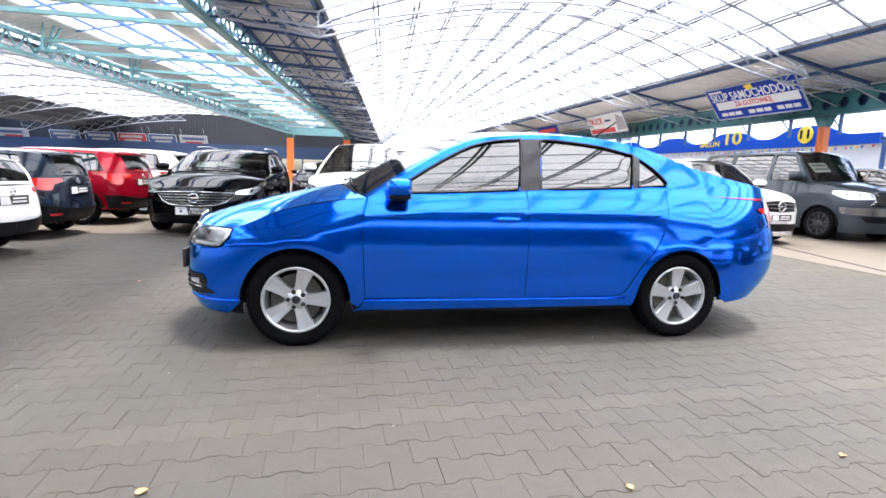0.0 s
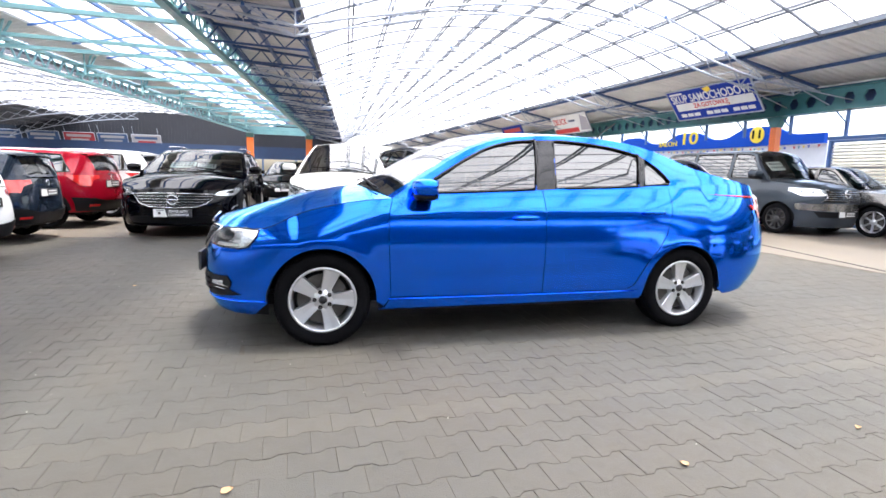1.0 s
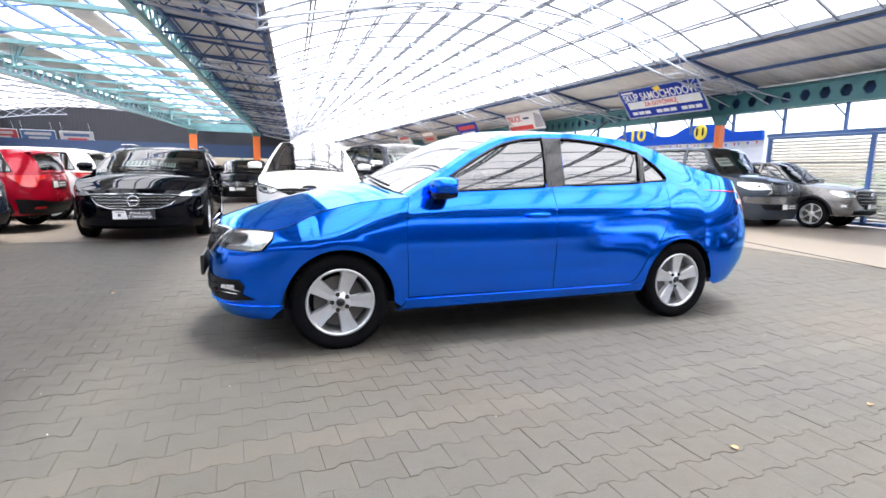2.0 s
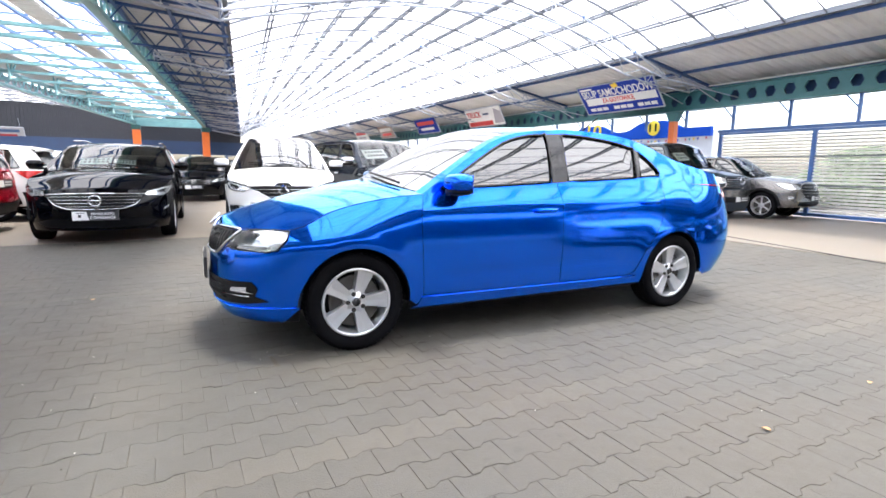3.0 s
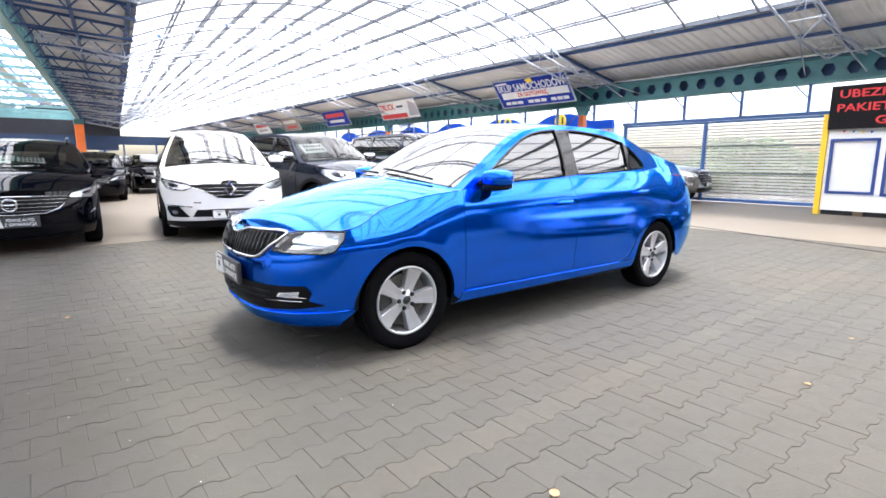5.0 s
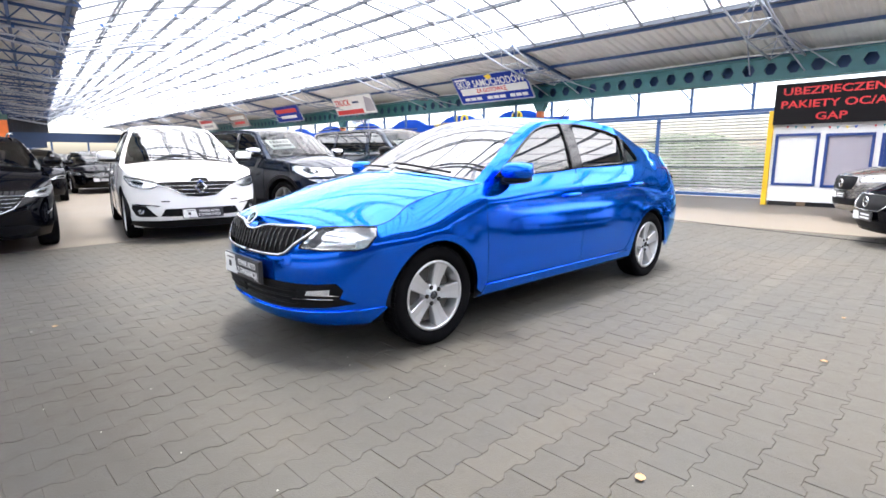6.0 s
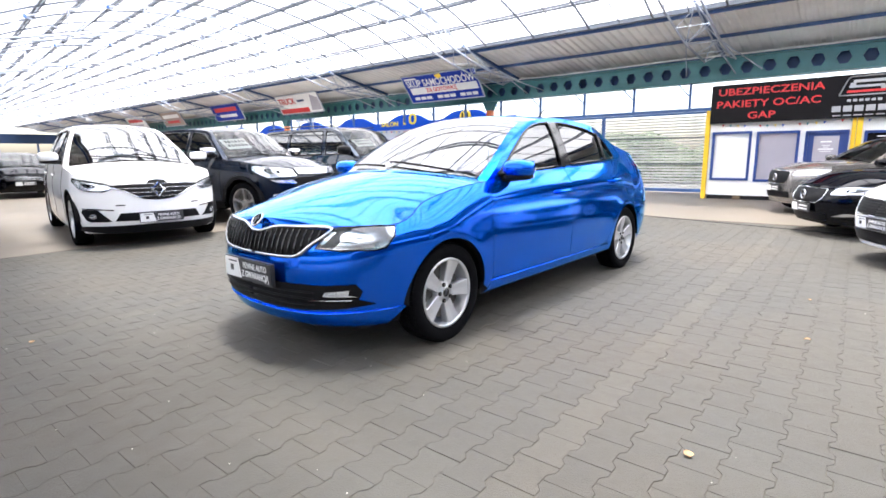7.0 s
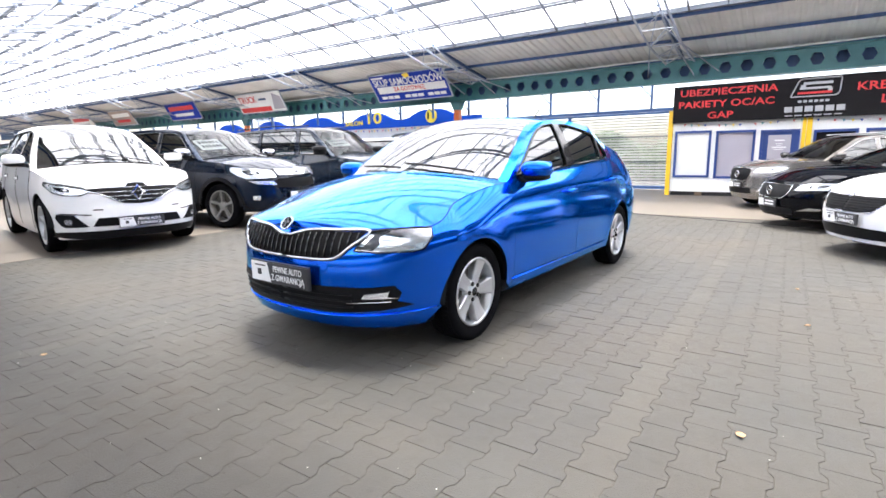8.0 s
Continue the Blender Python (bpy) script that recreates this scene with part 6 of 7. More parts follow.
def rails(z):
    def go(car, sh):
        E = sh.p["rail"]
        pts = curve2(E[2:5], 8)
        g = MB().tube([(x, sh.side(x, zz)[1] + 0.06, zz + 0.075) for x, zz in pts], 0.016, 6)
        put("roof_rail", g, M_CHROME if z else M_GLOSSBLK, car, "", True)
        put("roof_rail", mirrored(g), M_CHROME if z else M_GLOSSBLK, car, "", True)
    return go


def gen(wb, fo, ro, w, h, body, zn, zc, xa, xrf, xrr, xe, b1, cuts, lamp, grille, intake=None, fog=None, tail=None, r=0.33, sill=0.2, **kw):
    """Outline of a common car from its main measures. lamp, grille, intake, fog, tail: front and rear view outlines."""
    zr = h - 0.075
    p = dict(wb=wb, w=w, r=r, arch=r + 0.055, sill=sill, chin=sill, rchin=sill + 0.08, paint=body, step=0.085, tyre=0.21,
             nose=[(0.1, -fo + 0.13), (sill + 0.02, -fo + 0.06), (0.42, -fo), (0.6, -fo + 0.005), (zn - 0.1, -fo + 0.04), (zn, -fo + 0.1), (zn + 0.4, -fo + 0.3)],
             tail=[(0.1, wb + ro - 0.16), (sill + 0.08, wb + ro - 0.08), (0.5, wb + ro), (0.75, wb + ro - 0.01), (b1, wb + ro - 0.06), (b1 + 0.4, wb + ro - 0.2)],
             xc=-0.1, qf=2.6, xd=wb - 0.05 if ro < 1.1 else wb + 0.1, lf=fo + 0.36, lr=ro + 0.65, pr=kw.pop("pr", 3.0), qr=kw.pop("qr", 4.2),
             section=[(0.1, 0.09), (sill, 0.05), (sill + 0.12, 0.018), (0.5, 0.012), (0.68, 0.0), (0.8, 0.004), (0.95, 0.03), (1.1, 0.06), (1.5, 0.13)],
             top=[(-0.1 - fo - 0.36, zn), (-0.62, zn + 0.015), (-0.3, zn + (zc - zn) * 0.5), (xa * 0.4, zn + (zc - zn) * 0.86), (xa, zc), ((xa + xe) / 2, (zc + b1) / 2 + 0.01), (xe, b1), (xe + 0.7, b1)],
             hood=[(-fo + 0.05, zn), (-fo + 0.2, zn + 0.05), (-0.35, zn + (zc - zn) * 0.62 + 0.06), (xa - 0.2, zc + 0.07), (xa + 0.1, zc + 0.1)], back=0.2,
             rail=[(xa, zc), (xa + (xrf - xa) * 0.5, zc + (zr - zc) * 0.57), (xrf, zr), ((xrf + xrr) / 2, h - 0.045), (xrr, h - 0.085), ((xrr + xe) / 2 + 0.05, (h - 0.085 + b1) / 2 + 0.06), (xe, b1 + 0.01)],
             split=(2.0, 4.0, 5.85, 6.0), cuts=cuts, seams=kw.pop("seams", ()), handles=kw.pop("handles", ()))
    d = [(-0.2, 0.07), (-0.13, 0.06), (-0.07, 0.045), (0, 0.045), (0.06, 0.04), (0.07, 0.02), (0.05, 0.012)]
    p["mid"] = [(a + c, b + e) for (a, b), (c, e) in zip(p["rail"], d)]
    extra_p = kw.pop("more", None)

    def patches(sh):
        F, S, B = sh.F, sh.S, sh.B

        def fr(q):
            return [F(a, b) if c == 'f' else (S(a, b) if c == 's' else B(a, b)) for c, a, b in q]
        out = [("grille", fr(grille), kw.get("grille_mat", M_BLACKPL), 0.005), ("headlight", fr(lamp), kw.get("lamp_mat", M_LAMPSHELL), 0.003), ("lamp_bowl", inner_of(fr(lamp), 0.36), M_LAMPDARK, 0.0055), ("lamp_core", inner_of(fr(lamp), 0.24), M_CHROME, 0.008), ("headlight_lens", fr(lamp), G_LAMP, 0.012)]
        if intake:
            out.append(("air_intake", fr(intake), M_BLACKPL, 0.004))
        if fog:
            out.append(("fog_light", fr(fog), M_LAMPSHELL, 0.012))
        if tail:
            out.append(("tail_light", fr(tail), M_LAMPRED, 0.008))
        if extra_p:
            out += [(a, fr(b), c, e) for a, b, c, e in extra_p]
        return out

    def outlines(sh):
        F, S = sh.F, sh.S
        fr = [F(a, b) if c == 'f' else S(a, b) for c, a, b in grille]
        lm = [F(a, b) if c == 'f' else S(a, b) for c, a, b in lamp]
        out = [("lamp_rim", lm + lm[:1], M_GLOSSBLK, 0.006, 0.006), ("grille_frame", fr[1:] if kw.get("open_frame") else fr, kw.get("frame_mat", M_CHROME), kw.get("frame_r", 0.008), 0.009)]
        z0, z1 = min(q[2] for q in grille), max(q[2] for q in grille)
        ym = max(q[1] for q in grille if q[0] == 'f') * 0.93
        n = kw.get("bars", 3)
        G = np.array([F(a, b) if c == 'f' else S(a, b) for c, a, b in grille])
        for k in range(n):
            z = z0 + (z1 - z0) * (k + 1) / (n + 1)
            pts = [F(v, z) for v in np.linspace(0, ym, 14)]
            pts = [q for q, i in zip(pts, inside(np.array(pts) + (1e-4, 0), G)) if i]
            if len(pts) > 1:
                out.append(("grille_bar", pts, kw.get("bar_mat", M_CHROME), kw.get("bar_r", 0.006), 0.01))
        return out
    p["patches"], p["outlines"] = patches, outlines
    p.update(kw)
    return p


def inner_of(poly, k=0.72):
    c = np.mean(np.array(poly), 0)
    return [tuple(c + (np.array(q) - c) * k) for q in poly]


def fl_(*q):
    return [tuple(a) for a in q]


# white people carrier
mpv = gen(2.80, 0.93, 0.9, 0.93, 1.74, P_WHITE, 0.90, 1.07, 0.40, 1.34, 3.2, 3.62, 1.13,
          [((0.52, 1.12), (1.42, 1.45)), ((1.5, 1.53), (2.45, 2.4)), ((2.52, 2.47), (3.3, 3.1))],
          fl_(('f', 0.50, 0.80), ('f', 0.60, 0.752), ('f', 0.74, 0.757), ('s', -0.5, 0.79), ('s', -0.3, 0.885), ('s', -0.3, 0.925), ('f', 0.74, 0.895), ('f', 0.56, 0.85)),
          fl_(('f', 0, 0.625), ('f', 0.17, 0.64), ('f', 0.27, 0.69), ('f', 0.38, 0.755), ('f', 0.51, 0.80), ('f', 0.52, 0.832), ('f', 0.3, 0.845), ('f', 0.13, 0.845), ('f', 0.09, 0.89), ('f', 0, 0.895)),
          fl_(('f', 0, 0.36), ('f', 0.52, 0.365), ('f', 0.46, 0.47), ('f', 0, 0.475)), fl_(*[('f', 0.73 + 0.036 * math.cos(q), 0.432 + 0.036 * math.sin(q)) for q in np.linspace(0, 6.28, 12, endpoint=False)]),
          fl_(('s', 3.3, 1.08), ('b', 0.7, 1.06), ('b', 0.5, 0.98), ('b', 0.7, 0.9), ('s', 3.45, 0.92)), r=0.36,
          more=[("fog_surround", fl_(('f', 0.55, 0.362), ('f', 0.76, 0.358), ('s', -0.56, 0.38), ('s', -0.48, 0.48), ('f', 0.82, 0.525), ('f', 0.68, 0.515)), M_BLACKPL, 0.007),
                ("fog_trim", fl_(('f', 0.52, 0.505), ('f', 0.68, 0.517), ('f', 0.82, 0.527), ('f', 0.83, 0.543), ('f', 0.68, 0.533), ('f', 0.52, 0.519)), M_CHROME, 0.009),
                ("lamp_brow", fl_(('f', 0.5, 0.80), ('f', 0.56, 0.834), ('f', 0.74, 0.879), ('s', -0.3, 0.91), ('s', -0.3, 0.928), ('f', 0.74, 0.898), ('f', 0.55, 0.852)), M_GLOSSBLK, 0.012),
                ("lamp_rim", fl_(('f', 0.52, 0.79), ('f', 0.6, 0.75), ('f', 0.74, 0.754), ('s', -0.5, 0.787), ('s', -0.5, 0.797), ('f', 0.74, 0.765), ('f', 0.61, 0.761)), M_GLOSSBLK, 0.012),
                ("bumper_slit", fl_(('f', 0.4, 0.565), ('f', 0.5, 0.567), ('f', 0.5, 0.582), ('f', 0.4, 0.58)), M_BLACKPL, 0.006),
                ("chin", fl_(('f', 0, 0.2), ('f', 0.6, 0.2), ('f', 0.86, 0.24), ('s', -0.4, 0.25), ('s', -0.4, 0.29), ('f', 0.8, 0.3), ('f', 0, 0.31)), M_BLACKPL, 0.007)],
          scale=0.97, bars=4, open_frame=True, bar_mat=M_CHROME, bar_r=0.0035, frame_r=0.008, front_glass=G_SCREEN, seams=[(0.45, 0.5), (1.46, 1.46), (2.5, 2.62)], handles=[(1.3, 0.95), (2.3, 0.97)], cabin_paint=P_WHITE, plate_z=(0.40, 0.8), mirror_size=1.15, rim=M_RIM, spokes=5, wide=0.3,
          extra=[badge(0.765, 0.07, M_CHROME, kind="lozenge"), sheet_in_screen(0.55, -0.15, 0.5, 0.26), sheet_in_screen(0.5, -0.45, -0.2, 0.2)], words=True)
make_car("people_carrier", mpv, (0.42, 9.75), 81, "white people carrier with black grille and price boards", "parked cars")

# black estate
est = gen(2.83, 0.97, 1.15, 0.93, 1.48, P_BLACK, 0.76, 0.96, 0.5, 1.55, 3.3, 3.85, 1.02,
          [((0.62, 1.35), (1.55, 1.58)), ((1.64, 1.67), (2.6, 2.55)), ((2.68, 2.62), (3.5, 3.3))],
          fl_(('f', 0.56, 0.68), ('s', -0.55, 0.66), ('s', -0.3, 0.78), ('s', -0.34, 0.80), ('f', 0.74, 0.765), ('f', 0.6, 0.73)),
          fl_(('f', 0, 0.49), ('f', 0.32, 0.5), ('f', 0.46, 0.55), ('f', 0.58, 0.69), ('f', 0.3, 0.7), ('f', 0, 0.705)),
          fl_(('f', 0, 0.24), ('f', 0.6, 0.25), ('f', 0.7, 0.31), ('f', 0.55, 0.36), ('f', 0, 0.36)), None,
          fl_(('s', 3.5, 0.98), ('b', 0.6, 0.98), ('b', 0.6, 0.88), ('s', 3.6, 0.86)), r=0.34,
          more=[("daylight_strip", fl_(('f', 0.78, 0.455), ('s', -0.47, 0.50), ('s', -0.47, 0.52), ('f', 0.78, 0.475)), M_LAMPSHELL, 0.007)],
          scale=1.015, front_glass=G_PLAIN, bars=4, bar_r=0.0035, frame_r=0.011, seams=[(0.5, 0.5), (1.6, 1.6), (2.65, 2.72)], handles=[(1.42, 0.83), (2.48, 0.86)], plate_z=(0.41, 0.8), trim=M_CHROME, rim=M_RIM, spokes=5, wide=0.3, lamp_mat=M_LAMPSHELL,
          extra=[badge(0.61, 0.07), sheet_in_screen(0.45, 0.0, 0.5, 0.24, mat("price_sheet_mint", (0.6, 0.78, 0.7), 0.6)), sheet_in_screen(0.42, -0.4, -0.04, 0.2), rails(1)], words=True)
make_car("estate_car", est, (-2.14, 10.08), 87, "glossy black estate car with chrome grille and price boards", "parked cars")

# black off-roader with round fog lamps
suv = gen(2.62, 0.88, 1.0, 0.91, 1.66, P_NAVY, 0.93, 1.08, 0.42, 1.12, 2.95, 3.5, 1.12,
          [((0.52, 1.0), (1.38, 1.42)), ((1.46, 1.5), (2.38, 2.3)), ((2.46, 2.38), (3.1, 2.9))],
          fl_(('f', 0.42, 0.80), ('s', -0.5, 0.78), ('s', -0.25, 0.90), ('s', -0.24, 0.97), ('f', 0.7, 0.95), ('f', 0.45, 0.91)),
          fl_(('f', 0, 0.83), ('f', 0.4, 0.835), ('f', 0.42, 0.93), ('f', 0, 0.935)),
          fl_(('f', 0, 0.62), ('f', 0.5, 0.64), ('f', 0.42, 0.78), ('f', 0, 0.78)), fl_(('f', 0.68, 0.45), ('f', 0.75, 0.45), ('f', 0.75, 0.52), ('f', 0.68, 0.52)),
          fl_(('s', 3.2, 1.4), ('s', 3.3, 1.0), ('b', 0.7, 1.0), ('b', 0.7, 1.4)), r=0.355, sill=0.26, clad=0.12,
          more=[("silver_trim", fl_(('f', 0.44, 0.68), ('f', 0.7, 0.70), ('f', 0.78, 0.75), ('f', 0.5, 0.74)), M_LAMPSHELL, 0.008)],
          scale=1.03, bars=2, grille_mat=M_CHROME, seams=[(0.48, 0.5), (1.42, 1.42), (2.42, 2.3)], handles=[(1.28, 0.98), (2.24, 1.0)], plate_z=(0.5, 0.8), rim=mat("alloy_grey", (0.3, 0.29, 0.28), 0.4, 0.6), spokes=5, wide=0.24, handle_paint=M_CHROME,
          mirror_paint=M_CHROME, mirror_size=1.1, extra=[badge(0.89, 0.05), sheet_in_screen(0.6, 0.2, 0.75, 0.3), ])
make_car("off_roader", suv, (2.9, 10.0), 100, "dark navy off-road estate with chrome mirrors", "parked cars")

# dark van beside it
van = gen(3.2, 0.92, 0.95, 0.95, 1.88, P_SLATE, 1.0, 1.18, 0.42, 1.3, 3.85, 4.08, 1.2,
          [((0.6, 1.15), (1.42, 1.5)), ((1.56, 1.62), (2.75, 2.78)), ((2.86, 2.88), (3.85, 3.75))],
          fl_(('f', 0.5, 0.80), ('s', -0.5, 0.80), ('s', -0.22, 0.95), ('s', -0.26, 1.0), ('f', 0.7, 0.97), ('f', 0.54, 0.92)),
          fl_(('f', 0, 0.72), ('f', 0.42, 0.74), ('f', 0.48, 0.93), ('f', 0, 0.95)), fl_(('f', 0, 0.35), ('f', 0.6, 0.36), ('f', 0.6, 0.48), ('f', 0, 0.48)), None,
          fl_(('s', 3.95, 1.3), ('s', 3.95, 0.9), ('b', 0.8, 0.9), ('b', 0.8, 1.3)), r=0.335, pr=5, qr=7, tum=0.16, cur=0.2,
          scale=0.97, bars=3, seams=[(0.46, 0.46), (1.5, 1.5), (2.82, 2.82)], handles=[(1.36, 0.95), (1.66, 0.95)], mirror_paint=M_BLACKPL, mirror_size=1.35, plate_z=(0.5, 0.9),
          extra=[badge(0.85, 0.09), sheet_in_screen(0.6, 0.1, 0.7, 0.28), rails(0)], category="van")
make_car("van", van, (5.75, 9.8), 93, "dark slate passenger van with roof rails", "parked cars")

# white van
van_w = gen(3.2, 0.9, 1.0, 0.96, 1.88, P_WHITE, 0.98, 1.18, 0.42, 1.35, 3.9, 4.12, 1.2,
            [((0.6, 1.2), (1.46, 1.52)), ((1.56, 1.62), (2.8, 2.84)), ((2.9, 2.92), (3.88, 3.78))],
            fl_(('f', 0.52, 0.82), ('s', -0.5, 0.82), ('s', -0.2, 0.98), ('s', -0.24, 1.02), ('f', 0.7, 0.97), ('f', 0.56, 0.92)),
            fl_(('f', 0, 0.72), ('f', 0.42, 0.74), ('f', 0.5, 0.93), ('f', 0, 0.96)), fl_(('f', 0, 0.30), ('f', 0.7, 0.31), ('f', 0.7, 0.46), ('f', 0, 0.47)), None,
            fl_(('s', 3.95, 1.3), ('s', 3.95, 0.9), ('b', 0.8, 0.9), ('b', 0.8, 1.3)), r=0.34, pr=5, qr=7, tum=0.16, cur=0.2,
            scale=0.85, bars=2, glass=[G_CAR, G_TINT, G_TINT], plate_z=(0.6, 0.9), mirror_size=1.3,
            more=[("chin", fl_(('f', 0, 0.2), ('f', 0.7, 0.2), ('f', 0.7, 0.27), ('f', 0, 0.27)), M_LAMPSHELL, 0.009)],
            extra=[badge(0.84, 0.1), sheet_in_screen(0.6, 0.2, 0.7, 0.28)], category="van")
make_car("van", van_w, (7.9, 8.9), 95, "white passenger van with black grille", "parked cars")

# grey van with dark wheels
van_g = gen(3.0, 0.92, 0.98, 0.95, 1.95, P_GREY, 1.06, 1.2, 0.34, 1.0, 3.65, 3.92, 1.22,
            [((0.5, 0.88), (1.36, 1.4)), ((1.46, 1.5), (2.6, 2.62)), ((2.7, 2.72), (3.7, 3.6))],
            fl_(('f', 0.5, 0.90), ('s', -0.5, 0.88), ('s', -0.2, 0.99), ('s', -0.2, 1.06), ('f', 0.7, 1.05), ('f', 0.5, 1.02)),
            fl_(('f', 0, 0.76), ('f', 0.6, 0.76), ('f', 0.5, 0.88), ('f', 0.5, 1.03), ('f', 0, 1.03)), fl_(('f', 0, 0.42), ('f', 0.62, 0.43), ('f', 0.7, 0.55), ('f', 0, 0.55)), None,
            fl_(('s', 3.8, 1.4), ('s', 3.8, 0.95), ('b', 0.8, 0.95), ('b', 0.8, 1.4)), r=0.345, pr=5, qr=7, tum=0.16, cur=0.2,
            scale=0.97, bars=5, rim=M_RIMDARK, spokes=10, wide=0.16, mirror_paint=P_GREY, mirror_size=1.4, plate_z=(0.5, 0.9), glass=[G_CAR, G_TINT, G_TINT],
            more=[("bumper_silver", fl_(('f', 0, 0.56), ('f', 0.86, 0.58), ('s', -0.4, 0.6), ('s', -0.4, 0.72), ('f', 0, 0.73)), P_TAUPE, 0.006)],
            extra=[badge(0.95, 0.085), sheet_in_screen(0.6, 0.25, 0.7, 0.3), sheet_in_screen(0.62, -0.55, -0.2, 0.22)], category="van")
make_car("van", van_g, (10.8, 9.15), 92, "dark grey passenger van with black alloy wheels", "parked cars")

# pick-up
pick = gen(3.08, 1.0, 1.2, 0.93, 1.80, P_TAUPE, 1.02, 1.14, 0.5, 1.25, 2.45, 2.72, 1.2,
           [((0.6, 1.08), (1.5, 1.52)), ((1.58, 1.6), (2.4, 2.3))],
           fl_(('f', 0.52, 0.86), ('s', -0.6, 0.86), ('s', -0.35, 0.98), ('s', -0.4, 1.02), ('f', 0.6, 0.99)),
           fl_(('f', 0, 0.60), ('f', 0.42, 0.62), ('f', 0.56, 0.84), ('f', 0.5, 1.0), ('f', 0, 1.01)), fl_(('f', 0, 0.4), ('f', 0.6, 0.42), ('f', 0.6, 0.52), ('f', 0, 0.54)), fl_(('f', 0.7, 0.60), ('f', 0.78, 0.6), ('f', 0.78, 0.67), ('f', 0.7, 0.67)),
           fl_(('s', 4.1, 1.1), ('s', 4.1, 0.8), ('b', 0.8, 0.8), ('b', 0.8, 1.1)), r=0.385, sill=0.36, clad=0.1,
           scale=0.86, bars=4, rim=M_RIM, spokes=6, wide=0.24, plate_z=(0.62, 0.9), frame_r=0.014, extra=[badge(0.9, 0.07), sheet_in_screen(0.6, 0.2, 0.6, 0.24)], category="pick-up")
make_car("pickup_truck", pick, (12.3, 8.3), 97, "bronze grey pick-up truck beside the slatted gate", "parked cars")

# three cars in front of the kiosk
xc = gen(2.98, 0.88, 1.1, 0.96, 1.68, P_TAUPE, 0.98, 1.1, 0.55, 1.45, 3.4, 3.9, 1.18,
         [((0.66, 1.25), (1.6, 1.64)), ((1.7, 1.73), (2.7, 2.65)), ((2.78, 2.72), (3.6, 3.4))],
         fl_(('f', 0.5, 0.84), ('s', -0.45, 0.86), ('s', -0.2, 0.97), ('f', 0.7, 0.98), ('f', 0.52, 0.95)),
         fl_(('f', 0, 0.66), ('f', 0.36, 0.67), ('f', 0.44, 0.76), ('f', 0.42, 0.94), ('f', 0, 0.95)), fl_(('f', 0, 0.36), ('f', 0.5, 0.37), ('f', 0.5, 0.5), ('f', 0, 0.5)), None,
         fl_(('s', 3.7, 1.5), ('s', 3.8, 0.95), ('b', 0.8, 0.95), ('b', 0.8, 1.5)), r=0.37, sill=0.24, clad=0.1,
         more=[("lamp_trim", fl_(('f', 0.62, 0.42), ('s', -0.5, 0.45), ('s', -0.5, 0.52), ('f', 0.7, 0.52)), M_CHROME, 0.009)],
         scale=0.83, bars=0, extra=[badge(0.8, 0.075), rails(1)], plate_z=(0.56, 0.9), handles=[(1.45, 0.98), (2.5, 1.0)], trim=M_CHROME)
make_car("large_off_roader", xc, (9.2, 2.3), -60, "bronze grey off-road car parked before the kiosk", "parked cars")
sed = gen(2.94, 0.87, 1.15, 0.94, 1.45, P_BLACK, 0.76, 0.95, 0.55, 1.6, 2.6, 3.55, 1.03,
          [((0.68, 1.4), (1.6, 1.63)), ((1.7, 1.72), (2.7, 2.5))],
          fl_(('f', 0.5, 0.64), ('s', -0.42, 0.66), ('s', -0.15, 0.77), ('f', 0.7, 0.765), ('f', 0.54, 0.74)),
          fl_(('f', 0, 0.50), ('f', 0.34, 0.51), ('f', 0.44, 0.58), ('f', 0.44, 0.72), ('f', 0, 0.73)), fl_(('f', 0, 0.24), ('f', 0.5, 0.25), ('f', 0.5, 0.36), ('f', 0, 0.36)), None,
          fl_(('s', 3.7, 0.98), ('b', 0.6, 0.98), ('b', 0.6, 0.85), ('s', 3.75, 0.85)), r=0.34,
          more=[("lamp_trim", fl_(('f', 0.56, 0.32), ('s', -0.52, 0.34), ('s', -0.5, 0.37), ('f', 0.72, 0.38)), M_CHROME, 0.009)],
          scale=0.88, bars=0, extra=[badge(0.62, 0.07)], plate_z=(0.42, 0.8), handles=[(1.45, 0.82), (2.5, 0.85)], trim=M_CHROME)
make_car("executive_saloon", sed, (6.45, 1.62), -62, "black executive saloon with chrome trims", "parked cars")
wht = gen(2.7, 0.87, 1.0, 0.91, 1.44, P_WHITE, 0.76, 0.95, 0.5, 1.45, 2.6, 3.4, 1.03,
          [((0.62, 1.25), (1.5, 1.53)), ((1.6, 1.63), (2.6, 2.45))],
          fl_(('f', 0.5, 0.62), ('s', -0.42, 0.64), ('s', -0.15, 0.76), ('f', 0.7, 0.755), ('f', 0.54, 0.73)),
          fl_(('f', 0, 0.54), ('f', 0.36, 0.55), ('f', 0.48, 0.66), ('f', 0.5, 0.73), ('f', 0, 0.72)), fl_(('f', 0, 0.24), ('f', 0.6, 0.25), ('f', 0.66, 0.36), ('f', 0, 0.38)), fl_(('f', 0.68, 0.33), ('f', 0.78, 0.34), ('f', 0.78, 0.4), ('f', 0.68, 0.39)),
          fl_(('s', 3.5, 0.98), ('b', 0.6, 0.98), ('b', 0.6, 0.85), ('s', 3.55, 0.85)), r=0.33,
          scale=0.9, bars=6, bar_mat=M_BLACKPL, extra=[badge(0.74, 0.04)], plate_z=(0.46, 0.8), handles=[(1.38, 0.82), (2.4, 0.85)], words=True)
make_car("white_saloon", wht, (4.3, 0.88), -60, "white saloon with dark ribbed grille", "parked cars")


